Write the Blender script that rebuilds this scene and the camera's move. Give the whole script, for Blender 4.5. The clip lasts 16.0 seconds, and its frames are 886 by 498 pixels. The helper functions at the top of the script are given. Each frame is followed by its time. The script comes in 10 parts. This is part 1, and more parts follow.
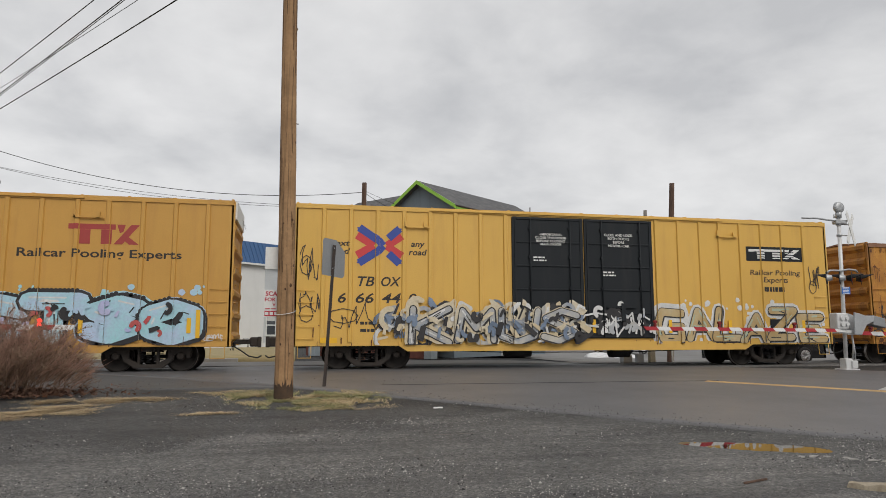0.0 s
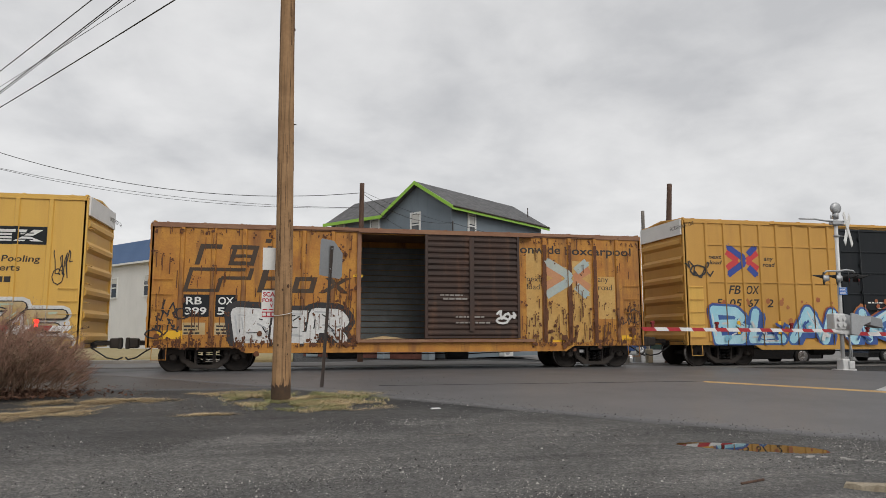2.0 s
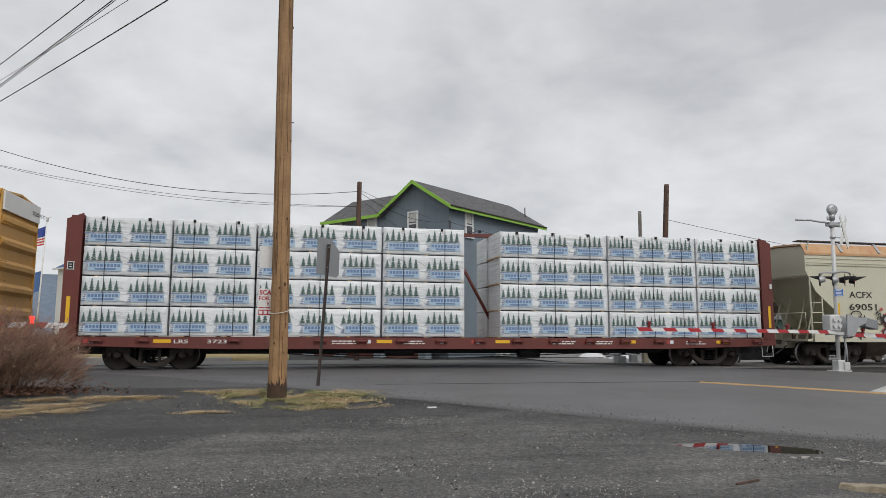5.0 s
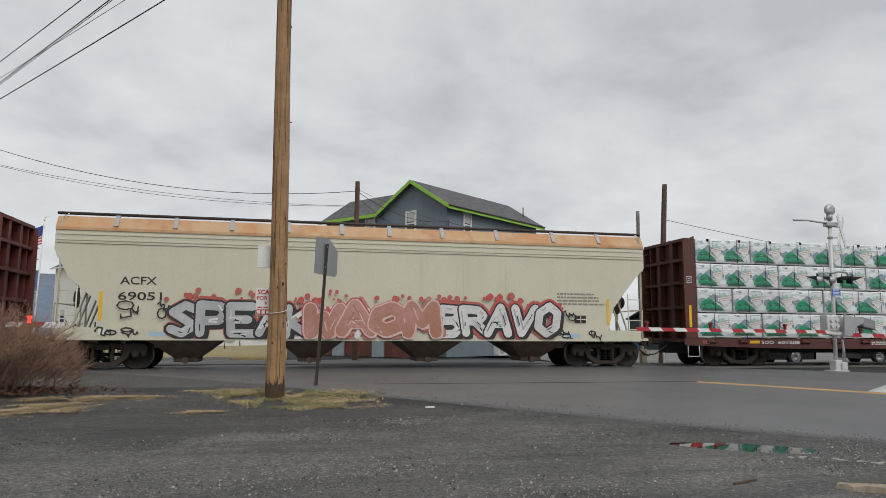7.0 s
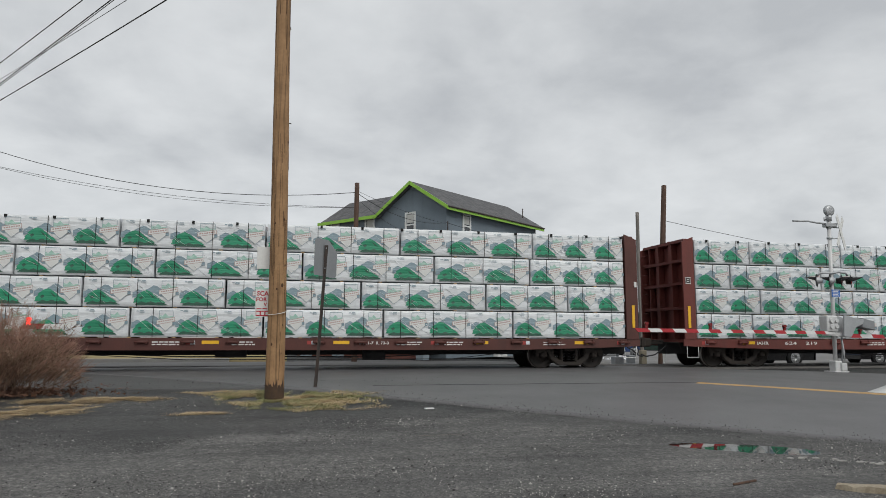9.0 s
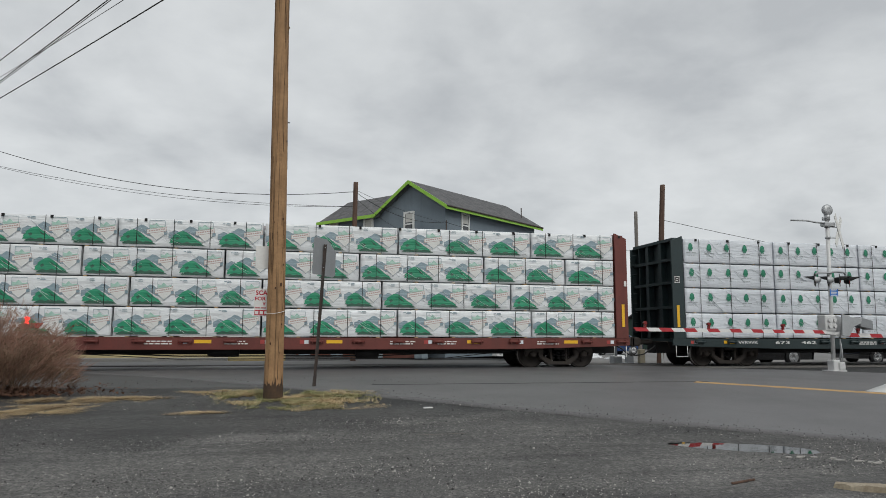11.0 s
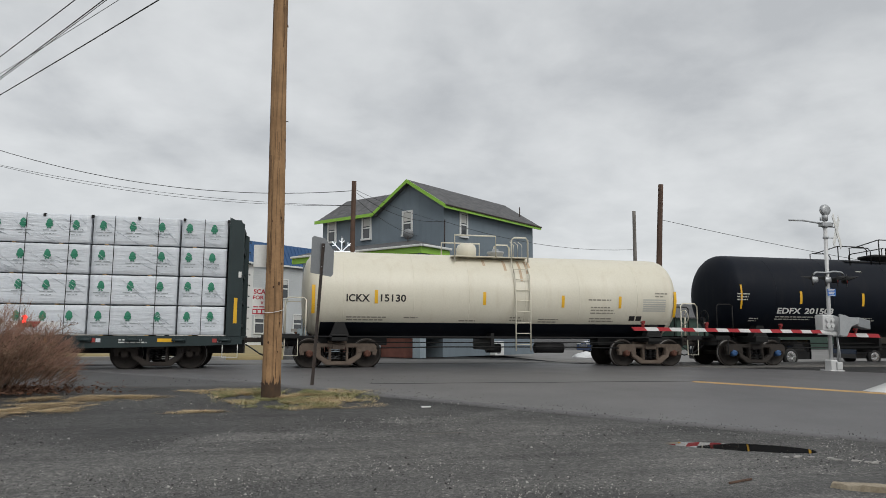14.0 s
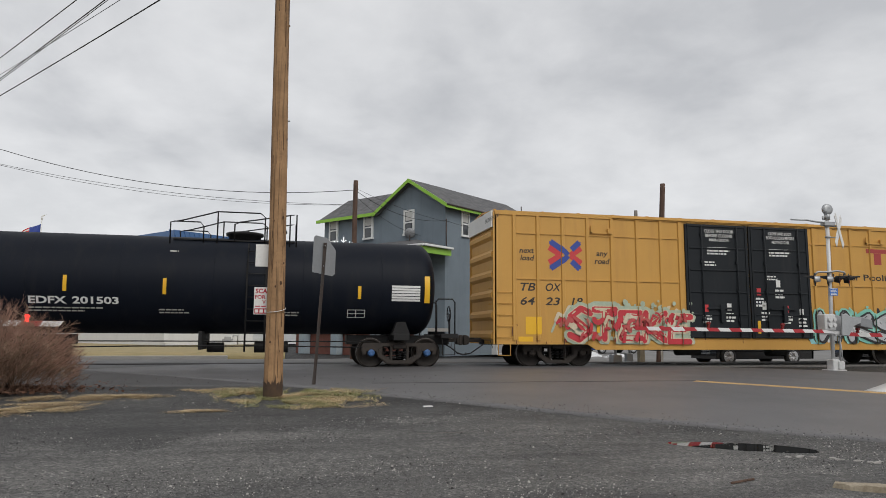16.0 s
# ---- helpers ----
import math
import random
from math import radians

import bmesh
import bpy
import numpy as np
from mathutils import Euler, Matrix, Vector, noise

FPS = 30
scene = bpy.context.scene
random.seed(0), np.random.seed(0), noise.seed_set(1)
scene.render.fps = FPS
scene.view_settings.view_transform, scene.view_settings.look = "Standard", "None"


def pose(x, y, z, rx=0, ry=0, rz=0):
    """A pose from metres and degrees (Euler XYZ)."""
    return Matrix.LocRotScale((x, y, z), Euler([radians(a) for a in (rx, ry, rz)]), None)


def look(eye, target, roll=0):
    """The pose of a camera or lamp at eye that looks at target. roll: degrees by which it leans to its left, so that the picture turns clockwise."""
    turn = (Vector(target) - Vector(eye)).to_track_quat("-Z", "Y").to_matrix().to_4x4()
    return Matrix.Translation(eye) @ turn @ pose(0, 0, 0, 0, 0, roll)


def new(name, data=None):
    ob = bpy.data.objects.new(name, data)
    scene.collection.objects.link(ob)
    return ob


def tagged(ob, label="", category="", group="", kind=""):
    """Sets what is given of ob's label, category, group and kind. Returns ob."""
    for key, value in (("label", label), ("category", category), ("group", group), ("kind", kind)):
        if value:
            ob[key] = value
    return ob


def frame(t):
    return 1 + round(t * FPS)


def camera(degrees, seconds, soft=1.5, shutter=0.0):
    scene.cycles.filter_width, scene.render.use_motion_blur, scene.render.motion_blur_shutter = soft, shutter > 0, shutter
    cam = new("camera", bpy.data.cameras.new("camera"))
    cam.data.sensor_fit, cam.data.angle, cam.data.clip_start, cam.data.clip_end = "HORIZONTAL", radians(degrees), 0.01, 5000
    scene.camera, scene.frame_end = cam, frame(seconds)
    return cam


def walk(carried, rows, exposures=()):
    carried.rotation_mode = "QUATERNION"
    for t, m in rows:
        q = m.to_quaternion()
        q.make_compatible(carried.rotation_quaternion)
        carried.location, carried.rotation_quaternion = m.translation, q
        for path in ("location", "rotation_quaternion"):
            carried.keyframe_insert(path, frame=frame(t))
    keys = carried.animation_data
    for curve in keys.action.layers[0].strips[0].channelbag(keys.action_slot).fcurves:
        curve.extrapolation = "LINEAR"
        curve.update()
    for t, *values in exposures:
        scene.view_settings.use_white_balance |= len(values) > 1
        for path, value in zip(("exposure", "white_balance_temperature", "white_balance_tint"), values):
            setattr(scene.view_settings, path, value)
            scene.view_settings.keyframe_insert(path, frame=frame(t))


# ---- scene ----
# The train's track runs along x at y = TRACK; rail top is z = 0; the camera is hand-held near the origin.
TRACK = 22.76
SPEED = 12.26
EYE_HEIGHT = 1.067
cam = camera(65.44, 16.0, soft=0.55)
# seconds, tilt up, roll, turn to the right, sideways and vertical drift
SWAY = [
    (0, 7.096, -0.052, 11.965, 0.000, 0.000),
    (0.5, 7.098, -0.061, 12.015, 0.001, 0.001),
    (1, 7.100, -0.052, 12.097, 0.001, 0.001),
    (1.5, 7.117, -0.045, 12.148, 0.001, 0.000),
    (2, 7.147, -0.081, 12.145, 0.005, 0.001),
    (2.5, 7.173, -0.080, 12.141, 0.003, 0.001),
    (3, 7.182, -0.050, 12.154, 0.001, 0.001),
    (3.5, 7.147, 0.024, 12.198, 0.003, 0.003),
    (4, 7.113, 0.101, 12.243, 0.006, 0.001),
    (6.5, 7.052, 0.311, 12.566, -0.001, 0.001),
    (7, 7.050, 0.264, 12.551, 0.003, 0.002),
    (7.5, 7.082, 0.216, 12.546, 0.006, -0.000),
    (8, 7.122, 0.210, 12.557, 0.005, -0.002),
    (8.5, 7.152, 0.195, 12.561, 0.007, -0.001),
    (9, 7.159, 0.190, 12.579, 0.009, -0.001),
    (11.5, 7.087, 0.193, 12.711, 0.004, -0.002),
    (12, 7.071, 0.205, 12.715, 0.005, 0.002),
    (12.5, 7.043, 0.234, 12.747, 0.008, 0.005),
    (13, 7.025, 0.276, 12.796, 0.011, 0.004),
    (13.5, 7.010, 0.315, 12.842, 0.009, 0.003),
    (14, 7.032, 0.286, 12.836, 0.008, -0.000),
    (14.5, 7.043, 0.267, 12.819, 0.004, -0.002),
    (15, 7.035, 0.272, 12.774, 0.002, -0.001),
    (15.5, 6.999, 0.290, 12.728, 0.005, 0.002),
    (16, 6.964, 0.303, 12.705, 0.004, 0.006),
]


def camera_rows():
    out = []
    for t, tilt, roll, turn, dx, dz in SWAY:
        a, b = radians(tilt), radians(turn)
        eye = Vector((dx, 0.0, EYE_HEIGHT + dz))
        way = Vector((math.sin(b) * math.cos(a), math.cos(b) * math.cos(a), math.sin(a)))
        out.append((t, look(eye, eye + way * 10, roll)))
    return out


walk(cam, camera_rows(), exposures=((0, 0.05, 6620, 10), (2, 0.06, 6620, 10), (4, 0.04, 6500, 10), (6.5, -0.02, 6460, 9), (9, -0.06, 6420, 8), (12.5, -0.09, 6420, 7), (14, -0.05, 6440, 8), (16, 0.02, 6500, 10)))

# ---- light: an overcast winter day ----
SUN_ELEVATION, SUN_TURN = 42.0, 166.0
world = bpy.data.worlds.new("overcast_sky")
scene.world = world
world.use_nodes = True
wn, wl = world.node_tree.nodes, world.node_tree.links
wn.clear()


def wnode(kind, **inputs):
    n = wn.new(kind)
    for k, v in inputs.items():
        n.inputs[k].default_value = v
    return n


def wmath(op, a, b=None, clamp=False):
    n = wn.new("ShaderNodeMath")
    n.operation, n.use_clamp = op, clamp
    for i, v in enumerate((a, b)):
        if v is None:
            continue
        if isinstance(v, (int, float)):
            n.inputs[i].default_value = v
        else:
            wl.new(v, n.inputs[i])
    return n.outputs[0]


sky = wn.new("ShaderNodeTexSky")
sky.sky_type, sky.sun_disc = "NISHITA", False
sky.sun_elevation, sky.sun_rotation = radians(SUN_ELEVATION), radians(SUN_TURN)
coord = wn.new("ShaderNodeTexCoord")
sep = wn.new("ShaderNodeSeparateXYZ")
wl.new(coord.outputs["Generated"], sep.inputs[0])
# the cloud layer as a flat deck over the place
deck = wmath("ADD", wmath("MAXIMUM", sep.outputs[2], 0.0), 0.3)
flat = wn.new("ShaderNodeCombineXYZ")
wl.new(wmath("DIVIDE", sep.outputs[0], deck), flat.inputs[0])
wl.new(wmath("DIVIDE", sep.outputs[1], deck), flat.inputs[1])
big = wnode("ShaderNodeTexNoise", Scale=1.35, Detail=7.0, Roughness=0.52, Distortion=0.35)
fine = wnode("ShaderNodeTexNoise", Scale=5.0, Detail=6.0, Roughness=0.55, Distortion=0.2)
for n in (big, fine):
    wl.new(flat.outputs[0], n.inputs["Vector"])
both = wmath("ADD", wmath("MULTIPLY", big.outputs["Fac"], 0.72), wmath("MULTIPLY", fine.outputs["Fac"], 0.28))
ramp = wn.new("ShaderNodeValToRGB")
wl.new(both, ramp.inputs[0])
r = ramp.color_ramp
r.elements[0].position, r.elements[0].color = 0.36, (0.535, 0.545, 0.565, 1)
r.elements[1].position, r.elements[1].color = 0.62, (0.80, 0.805, 0.815, 1)
e = r.elements.new(0.5)
e.color = (0.69, 0.697, 0.71, 1)
mixed = wn.new("ShaderNodeMixRGB")
mixed.inputs[0].default_value = 0.94
dim = wn.new("ShaderNodeMixRGB")
dim.blend_type = "MULTIPLY"
dim.inputs[0].default_value = 1.0
wl.new(sky.outputs[0], dim.inputs[1])
dim.inputs[2].default_value = (0.1, 0.1, 0.1, 1)
wl.new(dim.outputs[0], mixed.inputs[1])
wl.new(ramp.outputs[0], mixed.inputs[2])
back = wnode("ShaderNodeBackground", Strength=1.0)
wl.new(mixed.outputs[0], back.inputs[0])
wout = wn.new("ShaderNodeOutputWorld")
wl.new(back.outputs[0], wout.inputs[0])

sun = new("sun", bpy.data.lights.new("sun", "SUN"))
sun.data.energy, sun.data.angle, sun.data.color = 1.5, radians(35), (1.0, 0.97, 0.92)
# the sun stands high behind the camera, a little to its right
sun.matrix_world = look((7.5, -30, 28), (0, 0, 0))

# ---- materials ----


def surface(name, c1, c2=None, rough=0.6, metal=0.0, s1=1.2, s2=22.0, amount=0.5, bump=0.15, streak=None, streak_amount=0.5,
            streak_scale=(3.0, 3.0, 0.35), vary=0.0, coat=0.0, bump_size=0.01, gloss=0.5, wrinkle=0.0):
    """A painted, rusted or mineral surface: two scales of blotches, and streaks that run down it."""
    m = bpy.data.materials.new(name)
    m.use_nodes = True
    n, l = m.node_tree.nodes, m.node_tree.links
    bsdf = n["Principled BSDF"]
    tc = n.new("ShaderNodeTexCoord")
    c2 = c2 or tuple(v * 0.7 for v in c1)

    def noise_node(scale, detail, vector=None, rough_=0.6):
        t = n.new("ShaderNodeTexNoise")
        t.inputs["Scale"].default_value, t.inputs["Detail"].default_value, t.inputs["Roughness"].default_value = scale, detail, rough_
        l.new(vector or tc.outputs["Object"], t.inputs["Vector"])
        return t.outputs["Fac"]

    def span(fac, lo, hi):
        t = n.new("ShaderNodeMapRange")
        t.inputs["From Min"].default_value, t.inputs["From Max"].default_value = lo, hi
        l.new(fac, t.inputs["Value"])
        return t.outputs[0]

    def blend(fac, a, b, factor=1.0):
        t = n.new("ShaderNodeMixRGB")
        if factor != 1.0:
            k = n.new("ShaderNodeMath")
            k.operation = "MULTIPLY"
            l.new(fac, k.inputs[0])
            k.inputs[1].default_value = factor
            fac = k.outputs[0]
        l.new(fac, t.inputs[0])
        for i, v in ((1, a), (2, b)):
            if isinstance(v, tuple):
                t.inputs[i].default_value = (*v, 1)
            else:
                l.new(v, t.inputs[i])
        return t.outputs[0]

    coarse, grain = noise_node(s1, 5.0), noise_node(s2, 4.0)
    col = blend(span(coarse, 0.35, 0.65), tuple(c1), tuple(c2), amount)
    col = blend(span(grain, 0.4, 0.7), col, tuple(v * 0.72 for v in c2), amount * 0.45)
    if streak:
        mp = n.new("ShaderNodeMapping")
        mp.inputs["Scale"].default_value = streak_scale
        l.new(tc.outputs["Object"], mp.inputs["Vector"])
        col = blend(span(noise_node(1.0, 6.0, mp.outputs[0], 0.62), 0.52, 0.72), col, tuple(streak), streak_amount)
    if vary:
        info = n.new("ShaderNodeObjectInfo")
        hsv = n.new("ShaderNodeHueSaturation")
        l.new(col, hsv.inputs["Color"])
        t = n.new("ShaderNodeMapRange")
        t.inputs["To Min"].default_value, t.inputs["To Max"].default_value = 1 - vary, 1 + vary
        l.new(info.outputs["Random"], t.inputs["Value"])
        l.new(t.outputs[0], hsv.inputs["Value"])
        col = hsv.outputs[0]
    l.new(col, bsdf.inputs["Base Color"])
    t = n.new("ShaderNodeMapRange")
    t.inputs["To Min"].default_value, t.inputs["To Max"].default_value = max(rough - 0.12, 0.02), min(rough + 0.12, 1)
    l.new(coarse, t.inputs["Value"])
    l.new(t.outputs[0], bsdf.inputs["Roughness"])
    bsdf.inputs["Metallic"].default_value = metal
    bsdf.inputs["Coat Weight"].default_value = coat
    bsdf.inputs["Specular IOR Level"].default_value = gloss
    if bump:
        b = n.new("ShaderNodeBump")
        b.inputs["Strength"].default_value, b.inputs["Distance"].default_value = bump, bump_size
        l.new(grain, b.inputs["Height"])
        l.new(b.outputs[0], bsdf.inputs["Normal"])
    if wrinkle:
        # slanting folds of a tight plastic sheet
        mp = n.new("ShaderNodeMapping")
        mp.inputs["Rotation"].default_value = (0, radians(32), 0)
        mp.inputs["Scale"].default_value = (1.1, 1.1, 9.0)
        l.new(tc.outputs["Object"], mp.inputs["Vector"])
        b = n.new("ShaderNodeBump")
        b.inputs["Strength"].default_value, b.inputs["Distance"].default_value = wrinkle, 0.035
        l.new(noise_node(1.0, 3.0, mp.outputs[0], 0.5), b.inputs["Height"])
        if bsdf.inputs["Normal"].links:
            l.new(bsdf.inputs["Normal"].links[0].from_socket, b.inputs["Normal"])
        l.new(b.outputs[0], bsdf.inputs["Normal"])
    return m


def glow(name, colour, strength):
    m = bpy.data.materials.new(name)
    m.use_nodes = True
    b = m.node_tree.nodes["Principled BSDF"]
    b.inputs["Base Color"].default_value = (*colour, 1)
    b.inputs["Emission Color"].default_value = (*colour, 1)
    b.inputs["Emission Strength"].default_value = strength
    return m


def glass_material(name, tint, rough=0.05):
    m = bpy.data.materials.new(name)
    m.use_nodes = True
    b = m.node_tree.nodes["Principled BSDF"]
    b.inputs["Base Color"].default_value = (*tint, 1)
    b.inputs["Roughness"].default_value = rough
    b.inputs["IOR"].default_value = 1.5
    b.inputs["Specular IOR Level"].default_value = 0.9
    return m


RUST = (0.13, 0.055, 0.025)
car_yellow = surface("faded_yellow_paint", (0.555, 0.30, 0.062), (0.47, 0.25, 0.053), 0.55, s1=0.6, s2=30, amount=0.4, bump=0.05, streak=(0.36, 0.17, 0.045), streak_amount=0.3)
car_yellow_bright = surface("bright_yellow_paint", (0.66, 0.395, 0.08), (0.59, 0.345, 0.075), 0.5, s1=0.6, s2=30, amount=0.35, bump=0.05, streak=(0.42, 0.22, 0.06), streak_amount=0.25)
car_yellow_old = surface("rusting_yellow_paint", (0.53, 0.25, 0.035), (0.37, 0.14, 0.028), 0.65, s1=1.4, s2=20, amount=0.9, bump=0.1, streak=RUST, streak_amount=0.9, streak_scale=(2.2, 2.2, 0.3))
roof_rust = surface("rusted_roof_metal", (0.2, 0.09, 0.05), (0.3, 0.17, 0.1), 0.75, s1=1.5, amount=0.8)
door_black = surface("black_door_paint", (0.011, 0.014, 0.017), (0.017, 0.02, 0.024), 0.6, gloss=0.25, s1=1.0, amount=0.5, bump=0.05, streak=(0.04, 0.039, 0.038), streak_amount=0.25)
door_brown = surface("dark_brown_door_paint", (0.032, 0.019, 0.015), (0.055, 0.027, 0.018), 0.65, s1=1.5, amount=0.8, streak=(0.16, 0.07, 0.035), streak_amount=0.4)
inside_dark = surface("bare_steel_lining", (0.2, 0.21, 0.21), (0.12, 0.125, 0.125), 0.7, s1=2.0, amount=0.7)
truck_steel = surface("dusty_cast_steel", (0.022, 0.018, 0.016), (0.042, 0.032, 0.025), 0.8, s1=4, amount=0.8, bump=0.3)
truck_brown = surface("brown_cast_steel", (0.15, 0.115, 0.09), (0.10, 0.073, 0.056), 0.8, s1=4, amount=0.8, bump=0.3)
wheel_steel = surface("dark_wheel_steel", (0.018, 0.015, 0.013), (0.034, 0.026, 0.021), 0.7, metal=0.3, s1=6, amount=0.7)
wheel_tread = surface("bright_worn_steel", (0.3, 0.29, 0.28), (0.18, 0.16, 0.15), 0.4, metal=0.8, s1=8, amount=0.5)
black_iron = surface("black_iron", (0.010, 0.010, 0.011), (0.018, 0.017, 0.016), 0.65, gloss=0.3, s1=3, amount=0.6)
tank_black = surface("satin_black_tank_paint", (0.004, 0.006, 0.0115), (0.007, 0.0095, 0.016), 0.55, gloss=0.14, s1=0.8, amount=0.6, bump=0.03, streak=(0.018, 0.018, 0.019), streak_amount=0.4)
tank_cream = surface("cream_tank_paint", (0.70, 0.66, 0.55), (0.62, 0.58, 0.47), 0.42, s1=0.7, amount=0.4, bump=0.03, streak=(0.5, 0.42, 0.3), streak_amount=0.25)
hopper_cream = surface("weathered_beige_paint", (0.575, 0.555, 0.435), (0.525, 0.505, 0.395), 0.6, s1=0.6, amount=0.5, bump=0.05, streak=(0.44, 0.38, 0.28), streak_amount=0.2)
hopper_rust = surface("rust_stained_beige_paint", (0.52, 0.25, 0.1), (0.56, 0.42, 0.27), 0.7, s1=1.3, amount=0.85, streak=(0.36, 0.12, 0.04), streak_amount=0.65, streak_scale=(1.2, 1.2, 0.8))
flat_red = surface("oxide_red_paint", (0.15, 0.032, 0.024), (0.11, 0.028, 0.022), 0.6, s1=1.2, amount=0.7, streak=(0.07, 0.025, 0.02), streak_amount=0.5)
flat_brown = surface("dark_oxide_paint", (0.10, 0.03, 0.022), (0.07, 0.025, 0.02), 0.65, s1=1.2, amount=0.7, streak=(0.045, 0.02, 0.016), streak_amount=0.5)
flat_green = surface("dark_green_paint", (0.016, 0.032, 0.034), (0.012, 0.022, 0.024), 0.55, s1=1.2, amount=0.6)
wrap_white = surface("grey_white_plastic_wrap", (0.665, 0.695, 0.735), (0.575, 0.605, 0.65), 0.42, s1=2.2, s2=9.0, amount=0.5, bump=0.3, bump_size=0.02, vary=0.05, wrinkle=0.9)
wrap_bright = surface("white_plastic_wrap", (0.74, 0.76, 0.77), (0.64, 0.665, 0.69), 0.4, s1=2.2, s2=9.0, amount=0.5, bump=0.3, bump_size=0.02, vary=0.05, wrinkle=0.9)
lumber = surface("raw_lumber", (0.5, 0.36, 0.2), (0.4, 0.27, 0.14), 0.8, s1=6, amount=0.7)
ink_black = surface("black_lettering", (0.018, 0.016, 0.015), (0.035, 0.03, 0.025), 0.6, amount=0.6, bump=0)
ink_white = surface("white_lettering", (0.72, 0.72, 0.7), (0.6, 0.6, 0.58), 0.6, amount=0.5, bump=0)
ink_red = surface("red_lettering", (0.36, 0.045, 0.04), (0.3, 0.05, 0.04), 0.6, amount=0.5, bump=0)
ink_logo_red = surface("bright_red_paint", (0.56, 0.04, 0.045), (0.48, 0.05, 0.05), 0.55, amount=0.4, bump=0)
ink_blue = surface("blue_paint", (0.03, 0.06, 0.3), (0.04, 0.08, 0.28), 0.55, amount=0.4, bump=0)
ink_faint = surface("faded_brown_lettering", (0.42, 0.27, 0.25), (0.5, 0.36, 0.33), 0.6, amount=0.6, bump=0)
ink_green = surface("printed_green", (0.02, 0.22, 0.115), (0.03, 0.3, 0.16), 0.45, s1=3, amount=0.8, bump=0.3, vary=0.1, wrinkle=0.9)
ink_dark_green = surface("printed_dark_green", (0.03, 0.115, 0.075), (0.035, 0.085, 0.06), 0.45, s1=3, amount=0.7, bump=0.3, wrinkle=0.9)
ink_tree_green = surface("printed_tree_green", (0.02, 0.17, 0.095), (0.03, 0.24, 0.14), 0.45, s1=4, amount=0.9, bump=0.2, wrinkle=0.9)
ink_print_grey = surface("printed_small_grey", (0.24, 0.27, 0.27), (0.32, 0.35, 0.35), 0.5, amount=0.6, bump=0)
ink_fir = surface("printed_fir_grey", (0.05, 0.105, 0.09), (0.09, 0.15, 0.135), 0.45, s1=5, amount=0.9, bump=0.3, wrinkle=0.9)
ink_pale_green = surface("printed_pale_green", (0.28, 0.5, 0.4), (0.45, 0.6, 0.55), 0.45, s1=5, amount=0.9, bump=0.3, wrinkle=0.9)
ink_slate = surface("printed_slate_grey", (0.26, 0.34, 0.38), (0.18, 0.26, 0.3), 0.45, s1=3, amount=0.7, bump=0.3, wrinkle=0.9)
ink_navy = surface("printed_pale_navy", (0.11, 0.18, 0.34), (0.2, 0.28, 0.45), 0.5, amount=0.5, bump=0)
ink_pale_blue = surface("printed_light_blue", (0.34, 0.48, 0.62), (0.44, 0.56, 0.67), 0.5, amount=0.6, bump=0)
reflector_yellow = surface("yellow_reflective_tape", (0.78, 0.44, 0.02), (0.7, 0.4, 0.02), 0.4, amount=0.3, bump=0)
concrete = surface("grey_concrete", (0.36, 0.35, 0.33), (0.27, 0.26, 0.25), 0.85, s1=2, amount=0.6, bump=0.3)
galvanised = surface("galvanised_steel", (0.42, 0.43, 0.44), (0.34, 0.35, 0.36), 0.5, metal=0.55, s1=5, amount=0.5, bump=0.05)
silver_paint = surface("silver_paint", (0.6, 0.6, 0.6), (0.48, 0.48, 0.47), 0.5, metal=0.15, s1=3, amount=0.5, bump=0.05)
sign_back = surface("dull_aluminium_sheet", (0.27, 0.28, 0.29), (0.22, 0.23, 0.24), 0.45, metal=0.3, s1=3, amount=0.5, bump=0.05)
dark_steel = surface("dark_bronze_steel", (0.035, 0.03, 0.028), (0.07, 0.045, 0.035), 0.7, s1=6, amount=0.7)
rubber = surface("black_rubber", (0.02, 0.02, 0.021), (0.03, 0.03, 0.03), 0.8, amount=0.4, bump=0.1)
cable_black = surface("black_cable", (0.015, 0.015, 0.016), (0.02, 0.02, 0.02), 0.6, amount=0.3, bump=0)
lamp_red = glow("lit_red_lamp", (1.0, 0.03, 0.02), 3.0)
lamp_red_dark = surface("unlit_red_lens", (0.2, 0.012, 0.012), (0.15, 0.012, 0.012), 0.2, amount=0.3, bump=0)
white_paint = surface("white_paint", (0.72, 0.72, 0.7), (0.63, 0.63, 0.61), 0.6, s1=2, amount=0.5)
snow = surface("dirty_snow", (0.75, 0.76, 0.78), (0.6, 0.61, 0.62), 0.8, s1=3, amount=0.6, bump=0.4)

# ---- mesh helpers ----


def part(name, bm, material, parent=None, label="", at=None):
    """Links a bmesh as one mesh object under a thing or a part."""
    me = bpy.data.meshes.new(name)
    bm.to_mesh(me)
    bm.free()
    for m in material if isinstance(material, (list, tuple)) else (material,):
        me.materials.append(m)
    ob = new(name, me)
    ob.parent = parent
    if at is not None:
        ob.matrix_basis = at
    if label:
        tagged(ob, label)
    return ob


def again(ob, at, parent=None):
    """Another object on the same mesh."""
    o = new(ob.name.split(".")[0], ob.data)
    o.parent = parent or ob.parent
    o.matrix_basis = at
    if "label" in ob:
        tagged(o, ob["label"])
    return o


def thing(name, at, label, category, group="", kind=""):
    ob = new(name)
    ob.empty_display_size = 0.3
    ob.matrix_basis = at
    return tagged(ob, label, category, group, kind)


